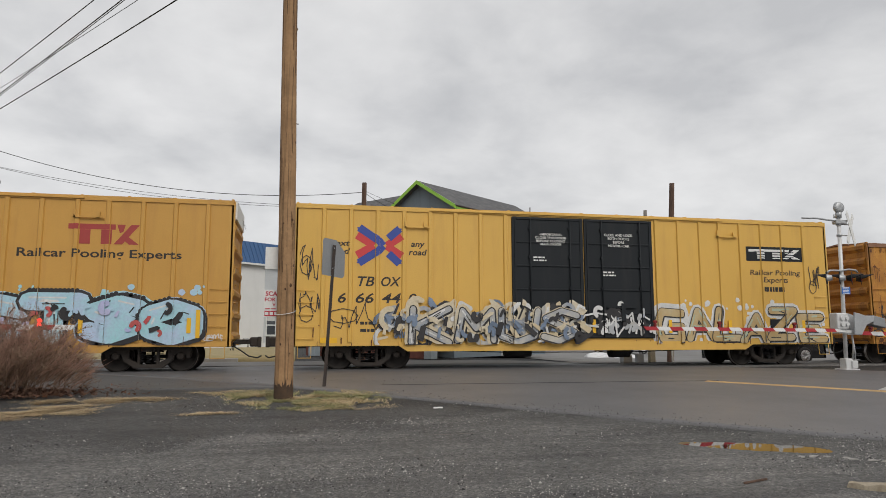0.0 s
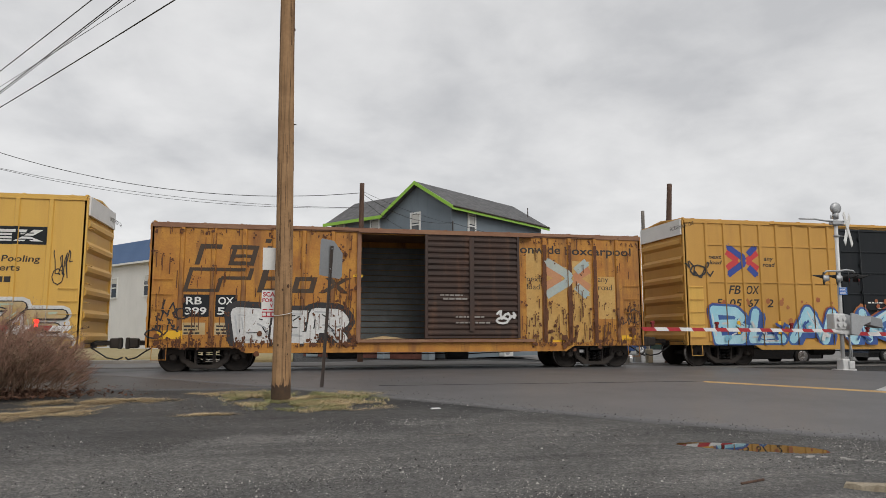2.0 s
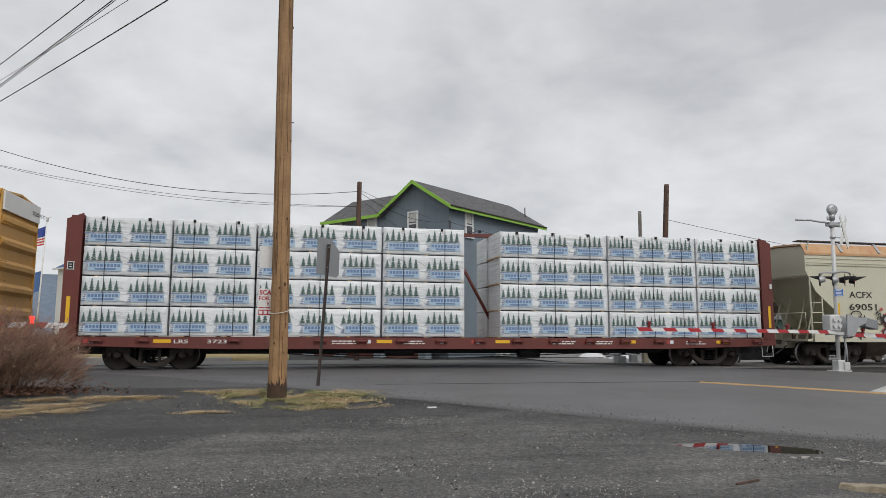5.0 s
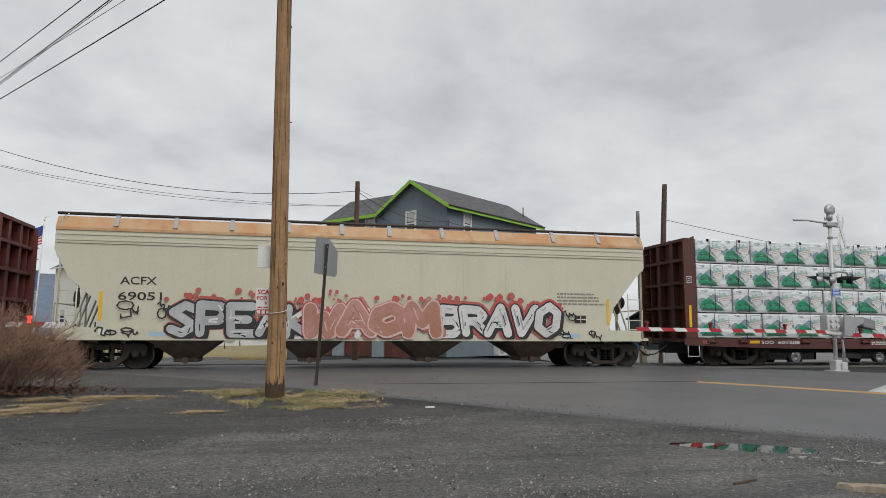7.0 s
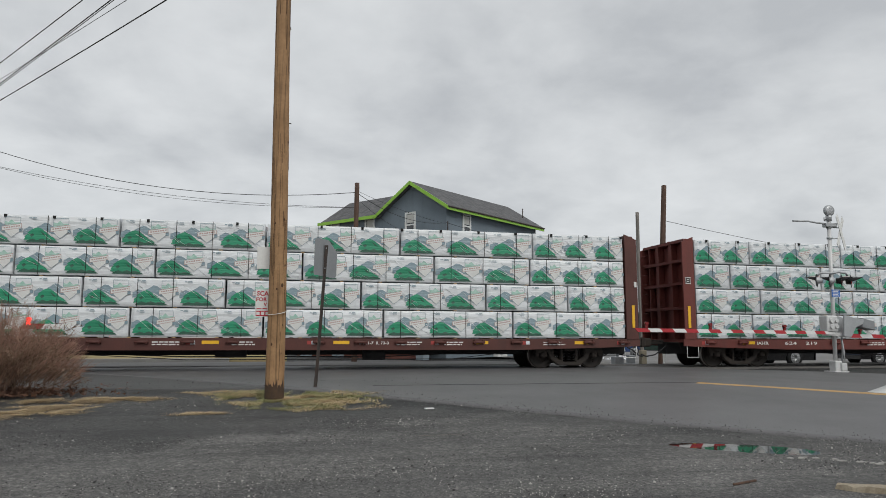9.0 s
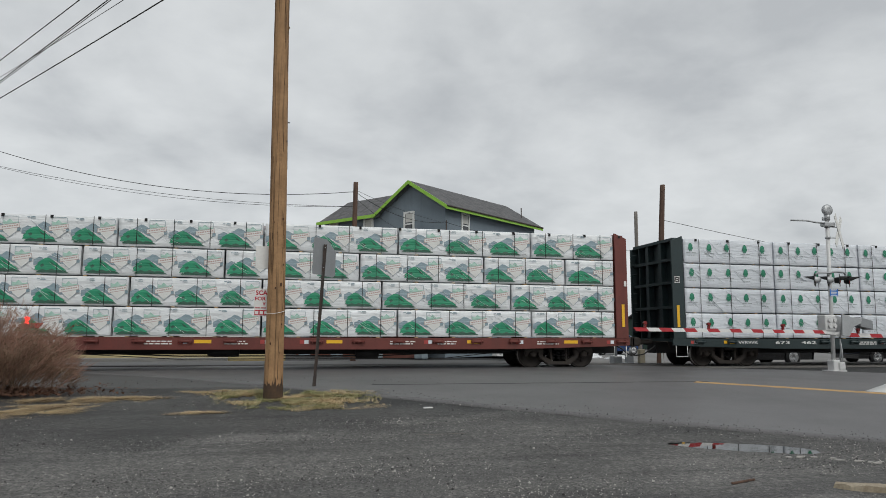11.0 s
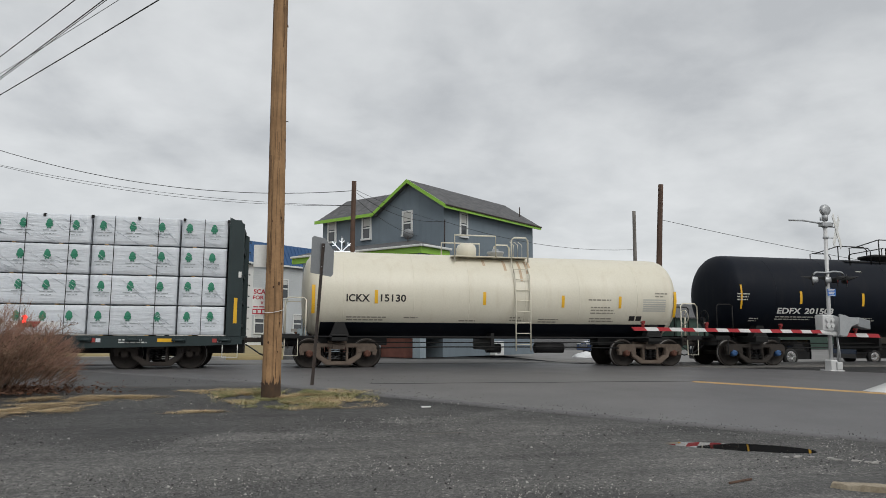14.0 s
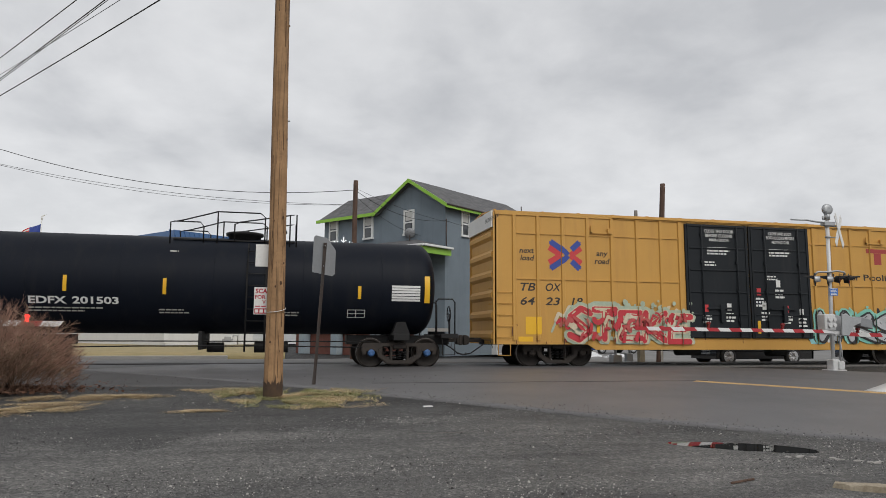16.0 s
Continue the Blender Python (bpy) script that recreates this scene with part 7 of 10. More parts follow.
def hopper_car():
    car = new_car("covered_hopper", 88.45, "beige covered hopper with rust-stained roof edge and murals")
    top, zb = 4.42, 1.2
    # side sheet, cut away at the ends where the slope sheets run
    side = [(-9.15, 4.0), (-9.15, 3.4), (-8.75, 2.65), (-7.95, 1.95), (-7.75, zb), (7.75, zb), (7.95, 1.95), (8.75, 2.95), (9.1, 3.3), (9.1, 4.0)]
    bm = mesh()
    slab(bm, side, -1.47, -1.42)
    slab(bm, side, 1.42, 1.47)
    part("side_sheet", tidy(bm), hopper_cream, car)
    bm = mesh()
    for s in (-1, 1):
        slab(bm, [(s * 9.1, 3.3), (s * 9.1, 3.25), (s * 6.4, 0.95), (s * 6.4, 1.0)], -1.42, 1.42)
        a, b = sorted((s * 9.08, s * 9.02))
        slab(bm, [(-1.42, 3.2), (1.42, 3.2), (1.42, 4.05), (1.26, top - 0.1), (0, top - 0.02), (-1.26, top - 0.1), (-1.42, 4.05)], a, b, plane="yz")
    part("slope_sheet", tidy(bm), hopper_cream, car)
    for i, (x0, x1) in enumerate(((-9.15, -6.0), (-6.0, -1.1), (-1.1, 3.9), (3.9, 9.1))):
        bm = mesh()
        box(bm, x0 + 0.01, x1 - 0.01, -1.478, -1.471, 3.62 if i % 2 else 3.64, 3.9)
        part("weld_panel", bm, hopper_cream, car)
    bm = mesh()
    for z in (3.62, 3.70, 3.86):
        box(bm, -9.1, 9.05, -1.50, -1.471, z - 0.012, z + 0.012)
    part("side_bead", bm, hopper_cream, car)
    bm = mesh()
    slab(bm, [(-1.50, 3.98), (-1.50, 4.06), (-1.30, top - 0.02), (0, top + 0.06), (1.30, top - 0.02), (1.50, 4.06), (1.50, 3.98), (1.3, top - 0.08), (0, top), (-1.3, top - 0.08)], -9.15, 9.1, plane="yz")
    part("roof", tidy(bm), hopper_rust, car, "rust-stained curved roof edge")
    bm = mesh()
    pipe(bm, [(-9.2, -1.22, 4.5), (9.1, -1.22, 4.5)], 0.045)
    for y in (-1.1, 1.1):
        for k in range(3):
            box(bm, -9.2, 9.1, y - 0.13 + 0.1 * k, y - 0.07 + 0.1 * k, 4.49, 4.53)
    part("running_board", bm, dark_steel, car, "grey metal running board along the roof")
    proto = None
    for x in (-7.57, -5.95, -4.36, -2.7, -1.09, 0.4, 2.1, 3.92, 5.86, 7.48):
        if proto is None:
            bm = mesh()
            slab(bm, [(-1.52, 4.12), (-1.46, 4.12), (-1.16, 4.5), (-1.22, 4.52)], -0.06, 0.06, plane="yz")
            proto = part("roof_bracket", tidy(bm), galvanised, car, "", pose(x, 0, 0))
        else:
            again(proto, pose(x, 0, 0), car)
    proto = None
    for x in (-7.0, -4.2, -1.4, 1.4, 4.2, 7.0):
        if proto is None:
            bm = mesh()
            turned(bm, [(4.42, 0.3), (4.52, 0.3), (4.56, 0.25)], "z", 16)
            proto = part("roof_hatch", tidy(bm), hopper_cream, car, "", pose(x, 0, 0))
        else:
            again(proto, pose(x, 0, 0), car)
    for i in range(11):
        x = -7.0 + 1.4 * i
        bm = mesh()
        box(bm, x - 0.012, x + 0.012, -1.476, -1.470, zb, 3.6)
        part("weld_seam", bm, hopper_cream, car)
    bm = mesh()
    slab(bm, [(-8.95, 0.86), (8.9, 0.86), (8.9, 1.22), (-8.95, 1.22)], -1.52, -1.46)
    slab(bm, [(-8.95, 0.86), (8.9, 0.86), (8.9, 1.22), (-8.95, 1.22)], 1.46, 1.52)
    part("side_sill", tidy(bm), hopper_cream, car)
    bm = mesh()
    for s in (-1, 1):
        a, b = sorted((s * 6.3, s * 9.2))
        box(bm, a, b, -1.46, 1.46, 0.88, 0.96)
        box(bm, a, b, -0.3, 0.3, 0.62, 0.88)
    part("end_platform", bm, hopper_cream, car)
    for cx in (-5.6, -1.95, 1.8, 5.35):
        bm = mesh()
        n = [(-1.05, 0.9), (1.05, 0.9), (0.32, 0.3), (-0.32, 0.3)]
        a = [bm.verts.new((x, y * (1.42 if z > 0.5 else 0.5), z)) for y in (-1,) for x, z in n]
        b = [bm.verts.new((x, (1.42 if z > 0.5 else 0.5), z)) for x, z in n]
        bm.faces.new(a)
        bm.faces.new(b[::-1])
        for i in range(4):
            j = (i + 1) % 4
            bm.faces.new((a[j], a[i], b[i], b[j]))
        box(bm, -0.36, 0.36, -0.56, 0.56, 0.2, 0.32, bevel=0.02)
        rod(bm, (0, -0.75, 0.26), (0, -0.5, 0.26), 0.1, seg=10)
        part("discharge_chute", tidy(bm), truck_brown, car, "dirty brown outlet hopper", pose(cx, 0, 0))
    bm = mesh()
    for s in (-1, 1):
        x = s * 8.98
        pipe(bm, [(x, -1.44, 0.9), (x, -1.44, 4.35), (x - s * 0.12, -1.35, 4.47)], 0.025)
        for y in (-1.44, 1.44):
            box(bm, x - 0.025, x + 0.025, y - 0.02, y + 0.02, 0.9, 4.3)
        pipe(bm, [(s * 8.5, -1.44, 0.9), (s * 8.5, -1.44, 2.45)], 0.022)
        for z in (1.25, 1.55, 1.9, 2.25):
            pipe(bm, [(s * 8.5, -1.44, z), (s * 8.98, -1.44, z)], 0.016)
        pipe(bm, [(s * 9.1, -1.3, 0.95), (s * 9.1, -1.3, 1.9), (s * 9.1, 1.3, 1.9), (s * 9.1, 1.3, 0.95)], 0.02)
        for y in (-0.9, -0.4, 0.4, 0.9):
            pipe(bm, [(s * 8.8, y, 0.95), (s * 8.3, y, 2.5)], 0.03)
    part("end_ladder", bm, hopper_cream, car, "beige end ladder and grab irons")
    words(car, "ACFX", -7.37, -6.38, 2.45, 2.68, ink_black, bold=0.01, y=-1.478)
    words(car, "69051", -7.4, -6.22, 2.0, 2.24, ink_black, bold=0.01, y=-1.478)
    sp = ()
    graffiti(car, "SPEAK", -6.0, -1.9, 0.93, 2.12, sp_crimson, sp_black, sp_grey, sp_white, sp, -1.525, 61, 0.13, trim=0.055, halo_size=0.06, deep=1.5)
    wildstyle(car, -2.4, 2.0, 0.93, 2.1, (sp_pink, sp_crimson, sp_white, sp_pink), sp, -1.53, 46, 60)
    graffiti(car, "WAOM", -2.2, 2.0, 0.93, 2.15, sp_crimson, sp_palepink, sp_pink, sp_rosebrown, sp, -1.575, 62, 0.2, halo_size=0.03, trim=0.03)
    graffiti(car, "BRAVO", 1.95, 6.0, 0.95, 2.12, sp_crimson, sp_black, sp_white, sp_grey, sp, -1.545, 63, 0.14, trim=0.04, halo_size=0.1, deep=1.8)
    for i, (x, z, w, h) in enumerate(((-7.35, 1.45, 0.75, 0.5), (-7.9, 0.95, 0.5, 0.25), (-7.2, 0.95, 0.5, 0.22), (-6.3, 1.6, 0.4, 0.6), (6.1, 1.5, 0.5, 0.4), (6.0, 0.95, 0.5, 0.25), (7.1, 0.95, 0.4, 0.25))):
        scrawl(car, x, z, w, h, sp_black, sp, -1.52, 70 + i, n=8, thick=0.02)
    rows_of_bars(car, 5.95, 2.38, 1.7, 4, 0.11, 0.05, ink_grey, 4, y=-1.478)
    bm = mesh()
    quad(bm, 6.55, 6.95, 1.45, 1.7)
    part("data_panel", painted(bm, -1.482), ink_black, car)
    bm = mesh()
    quad(bm, 6.58, 6.92, 1.56, 1.59)
    quad(bm, 6.74, 6.76, 1.47, 1.68)
    quad(bm, -7.85, -7.55, 1.02, 1.16)
    part("label", painted(bm, -1.527), ink_white, car)
    bm = mesh()
    for x in (-6.5, 6.25):
        quad(bm, x, x + 0.45, 0.98, 1.1)
    part("service_label", painted(bm, -1.527), ink_pale_blue, car)
    for x in (-7.85, -5.75, -2.0, 1.75, 3.8, 7.75):
        reflector(car, x, 1.4, 2.0 if abs(x) < 7 else 2.25, 0.09, -1.42)
    for s in (-1, 1):
        coupler(car, s * 9.15, s)
        bm = mesh()
        for x in (s * 8.4, s * 8.2):
            rod(bm, (x, -0.12, 1.0), (x, 0.12, 1.0), 0.12, seg=10)
        rod(bm, (s * 8.4, 0.3, 1.4), (s * 8.4, 0.3, 0.95), 0.02)
        turned(bm, [(0.0, 0.26), (0.04, 0.28), (0.06, 0.26)], "x", 16, 0, (s * 9.05, 0.5, 2.1))
        part("brake_gear", bm, truck_brown, car)
    trucks(car, 7.82, truck_steel, truck_steel, "dusty")
    return car


ink_grey = surface("faded_grey_lettering", (0.24, 0.22, 0.18), (0.3, 0.27, 0.22), 0.6, amount=0.5, bump=0)


# ---- tank cars ----


def tank_shell(car, half, r_, zc, material, seams):
    bm = mesh()
    prof = []
    for k in range(9):
        a = math.pi / 2 * k / 8
        prof.append((-half + 0.62 * (1 - math.sin(a)), max(r_ * (1 - (1 - math.sin(a)) ** 2.4) ** 0.5, 0.02) if k else 0.02))
    prof = [(-half, 0.02), (-half + 0.012, r_ * 0.3), (-half + 0.05, r_ * 0.55), (-half + 0.13, r_ * 0.76), (-half + 0.25, r_ * 0.89), (-half + 0.38, r_ * 0.962), (-half + 0.5, r_ * 0.992), (-half + 0.62, r_)]
    body = prof + [(-half + 0.62 + (2 * half - 1.24) * k / 14, r_) for k in range(1, 14)] + [(-x, q) for x, q in prof[::-1]]
    turned(bm, body, "x", 56, 0, (0, 0, zc))
    ob = part("tank", tidy(bm), material, car)
    for x in seams:
        bm = mesh()
        turned(bm, [(x - 0.016, r_ - 0.02), (x - 0.01, r_ + 0.004), (x + 0.01, r_ + 0.004), (x + 0.016, r_ - 0.02)], "x", 56, 0, (0, 0, zc))
        part("weld_seam", tidy(bm), material, ob)
    return ob


def wrapped(bm, r_, zc, lift):
    """Bends a flat painted shape round the tank's flank."""
    for v in bm.verts:
        a = (v.co.z - zc) / r_
        v.co.y, v.co.z = -(r_ + lift) * math.cos(a), zc + (r_ + lift) * math.sin(a)
    return bm


def on_tank(car, bm, r_, zc, material, lift=0.006, name="lettering"):
    zs = [v.co.z for v in bm.verts]
    n = max(1, int((max(zs) - min(zs)) / 0.08))
    for k in range(1, n):
        z = min(zs) + (max(zs) - min(zs)) * k / n
        bmesh.ops.bisect_plane(bm, geom=bm.verts[:] + bm.edges[:] + bm.faces[:], dist=1e-5, plane_co=(0, 0, z), plane_no=(0, 0, 1))
    return part(name, wrapped(bm, r_, zc, lift), material, car)


def tank_details(car, half, r_, zc, material, walk_x, ladder_x, rail_mat, th, frame_mat, cap_mat, key, sill_mat):
    # stub sills, saddles, running rails
    for s in (-1, 1):
        bm = mesh()
        a, b = sorted((s * (th - 1.6), s * (half + 0.55)))
        box(bm, a, b, -0.33, 0.33, 0.7, 1.0, bevel=0.02)
        a, b = sorted((s * (th - 0.25), s * (th + 0.25)))
        box(bm, a, b, -1.42, 1.42, 0.84, 1.05, bevel=0.02)
        slab(bm, [(s * (th - 0.3), 1.0), (s * (th + 0.3), 1.0), (s * (th + 0.13), 1.42), (s * (th - 0.13), 1.42)], -1.34, -1.0)
        slab(bm, [(s * (th - 0.3), 1.0), (s * (th + 0.3), 1.0), (s * (th + 0.13), 1.42), (s * (th - 0.13), 1.42)], 1.0, 1.34)
        part("saddle", tidy(bm), sill_mat, car)
    for s in (-1, 1):
        bm = mesh()
        a, b = sorted((s * (half + 0.05), s * (half + 0.6)))
        box(bm, a, b, -1.4, 1.4, 0.98, 1.04)
        box(bm, a, b, -1.42, -1.38, 0.92, 1.06)
        part("end_platform", bm, sill_mat, car)
        x = s * (half + 0.5)
        for y in (-1.36, 1.36):
            bm = mesh()
            pipe(bm, [(x, y, 1.0), (x, y, 2.05), (x - s * 0.08, y, 2.15), (x - s * 0.55, y, 2.15), (x - s * 0.62, y, 2.05)], 0.022)
            pipe(bm, [(x - s * 0.62, y, 1.0), (x - s * 0.62, y, 2.1)], 0.022)
            part("handrail", bm, rail_mat, car)
        bm = mesh()
        pipe(bm, [(x, -1.36, 1.0), (x, -1.36, 0.4), (x - s * 0.4, -1.36, 0.4), (x - s * 0.4, -1.36, 1.0)], 0.018)
        part("sill_step", bm, rail_mat, car)
        bm = mesh()
        pipe(bm, [(x - s * 0.02, -0.6 + 0.25 * math.cos(k * 0.449), 1.7 + 0.25 * math.sin(k * 0.449)) for k in range(15)], 0.018)
        for k in range(3):
            rod(bm, (x - s * 0.02, -0.6, 1.7), (x - s * 0.02, -0.6 + 0.25 * math.cos(k * 2.1), 1.7 + 0.25 * math.sin(k * 2.1)), 0.014)
        rod(bm, (x, -0.6, 1.0), (x, -0.6, 1.7), 0.035)
        part("handbrake_wheel", bm, rail_mat, car)
        coupler(car, s * (half + 0.35), s)
    bm = mesh()
    rod(bm, (1.2, -0.8, 0.62), (2.2, -0.8, 0.62), 0.16, seg=12)
    rod(bm, (-0.25, 0, 0.6), (0.25, 0, 0.6), 0.16, seg=10)
    pipe(bm, [(-th + 0.9, -1.05, 0.62), (-2.0, -1.1, 0.66), (2.0, -1.1, 0.66), (th - 0.9, -1.05, 0.62)], 0.022)
    pipe(bm, [(-th + 0.9, -0.9, 0.8), (th - 0.9, -0.9, 0.8)], 0.02)
    box(bm, -0.4, -0.3, -1.1, 1.1, 0.55, 1.1)
    part("brake_gear", bm, black_iron, car)
    trucks(car, th, frame_mat, cap_mat, key)


def cream_tank():
    r_, zc, half = 1.40, 2.33, 6.45
    car = new_car("cream_tank_car", 178.6, "cream tank car with black belly and brown trucks")
    tank_shell(car, half, r_, zc, tank_cream, (-5.2, -3.0, -1.2, 0.7, 2.6, 4.7))
    # black belly band along the tank
    bm = mesh()
    n, a0, a1 = 16, -2.44, -0.70
    for s in (0,):
        rows = []
        for k in range(n + 1):
            a = a0 + (a1 - a0) * k / n
            rows.append([bm.verts.new((x, (r_ + 0.012) * -math.cos(a), zc + (r_ + 0.012) * math.sin(a))) for x in (-half + 0.55, half - 0.55)])
        for p, q in zip(rows, rows[1:]):
            bm.faces.new((p[0], p[1], q[1], q[0])).smooth = True
    part("belly_paint", tidy(bm), tank_black, car, "glossy black paint on the belly")
    bm = mesh()
    box(bm, -half + 0.1, half - 0.1, -1.42, -1.36, 0.96, 1.0)
    part("side_rail", bm, black_iron, car)
    tank_details(car, half, r_, zc, tank_cream, 0.0, 0.55, tank_cream, 5.3, truck_brown, rust_cap, "brown", black_iron)
    # dome, fittings, walkway
    bm = mesh()
    turned(bm, [(3.6, 0.34), (3.98, 0.34), (4.1, 0.29), (4.16, 0.16)], "z", 24, 0, (-0.95, 0, 0))
    part("dome", tidy(bm), tank_cream, car)
    bm = mesh()
    turned(bm, [(3.6, 0.25), (3.82, 0.25), (3.84, 0.3), (3.9, 0.3), (3.92, 0.12), (4.0, 0.1)], "z", 18, 0, (0.1, 0, 0))
    part("manway", tidy(bm), galvanised, car)
    bm = mesh()
    for y in (-0.75, 0.75):
        box(bm, -1.65, 0.95, y - 0.25, y + 0.25, 3.60, 3.63)
    part("walkway", bm, tank_cream, car)
    bm = mesh()
    for y in (-1.0, 1.0):
        pipe(bm, [(-1.6, y, 3.4), (-1.6, y, 4.3), (-0.2, y, 4.3), (-0.2, y, 3.6)], 0.03)
        pipe(bm, [(0.35, y, 3.5), (0.35, y, 4.2), (0.45, y, 4.28), (0.85, y, 4.28), (0.92, y, 4.2), (0.92, y, 3.45)], 0.03)
    for x in (0.45, 0.6, 0.75):
        pipe(bm, [(x, -0.9, 3.6), (x, -0.9, 4.05), (x, -0.5, 4.2)], 0.012)
    part("roof_railing", bm, tank_cream, car)
    bm = mesh()
    for x in (0.33, 0.83):
        pipe(bm, [(x, -1.0, 3.5), (x, -1.36, 3.0), (x, -1.47, 2.3), (x, -1.47, 0.55)], 0.025)
    part("ladder_stile", bm, tank_cream, car)
    for k, z in enumerate((0.75, 1.1, 1.45, 1.8, 2.15, 2.5, 2.85, 3.2)):
        bm = mesh()
        y = -1.47 if z < 2.4 else -1.47 + (z - 2.3) * 0.16 + max(0, z - 3.0) * 0.5
        rod(bm, (0.33, y, z), (0.83, y, z), 0.014)
        part("ladder_rung", bm, tank_cream, car)
    bm = shifted(lettering("ICKX", 0.72, 0.23, 0, 0.022), -5.12, 0, 2.05)
    on_tank(car, bm, r_, zc, ink_black)
    bm = shifted(lettering("15130", 0.8, 0.23, 0, 0.022), -4.06, 0, 2.06)
    on_tank(car, bm, r_, zc, ink_black)
    for i, (x, z, w, rows) in enumerate(((-5.1, 1.52, 1.3, 2), (-3.3, 1.52, 0.6, 1), (1.2, 1.5, 0.7, 3), (2.9, 2.2, 1.1, 1), (3.0, 1.95, 0.9, 3), (3.0, 1.55, 0.9, 2), (5.35, 2.45, 0.5, 2), (0.2, 1.55, 0.5, 2), (-1.5, 1.42, 0.7, 1))):
        bm = mesh()
        bars(bm, x, z, w, rows, 0.1, 0.045, 0, i)
        on_tank(car, bm, r_, zc, ink_grey, name="stencilled_data")
    bm = mesh()
    for k in range(6):
        quad(bm, 4.9, 5.75, 1.85 + 0.075 * k, 1.9 + 0.075 * k)
    on_tank(car, bm, r_, zc, ink_pale_grey, name="data_panel")
    bm = mesh()
    quad(bm, 4.45, 4.65, 1.5, 1.68)
    quad(bm, 4.7, 4.9, 1.5, 1.68)
    on_tank(car, bm, r_, zc, ink_black, name="data_panel")
    for x, z0, z1 in ((-4.2, 2.0, 2.42), (-0.7, 2.0, 2.42), (2.0, 1.95, 2.35), (4.05, 1.95, 2.35)):
        bm = mesh()
        quad(bm, x - 0.05, x + 0.05, z0, z1)
        on_tank(car, bm, r_, zc, reflector_yellow, 0.008, "reflector")
    for s in (-1, 1):
        bm = mesh()
        quad(bm, s * 6.12 - 0.05, s * 6.12 + 0.05, 1.65, 2.55)
        on_tank(car, bm, r_ - 0.02, zc, reflector_yellow, 0.004, "reflector")
    bm = mesh()
    for i, (x, h) in enumerate(((0.1, 0.5), (0.6, 0.9), (0.85, 0.6), (0.95, 0.35), (-0.6, 0.3))):
        quad(bm, x - 0.05, x + 0.04, 3.5 - h + 0.2, 3.72)
    on_tank(car, bm, r_, zc, rust_stain, 0.004, "rust_stain")
    return car


rust_cap = surface("rusty_bearing_cap", (0.13, 0.05, 0.03), (0.09, 0.04, 0.028), 0.8, s1=5, amount=0.8)
rust_stain = surface("pale_rust_stain", (0.45, 0.3, 0.18), (0.58, 0.47, 0.34), 0.6, s1=6, amount=1.0, bump=0)
ink_pale_grey = surface("pale_grey_print", (0.45, 0.44, 0.4), (0.5, 0.49, 0.44), 0.6, amount=0.5, bump=0)
blue_cap = surface("blue_bearing_cap", (0.05, 0.14, 0.34), (0.04, 0.09, 0.2), 0.6, s1=5, amount=0.6)


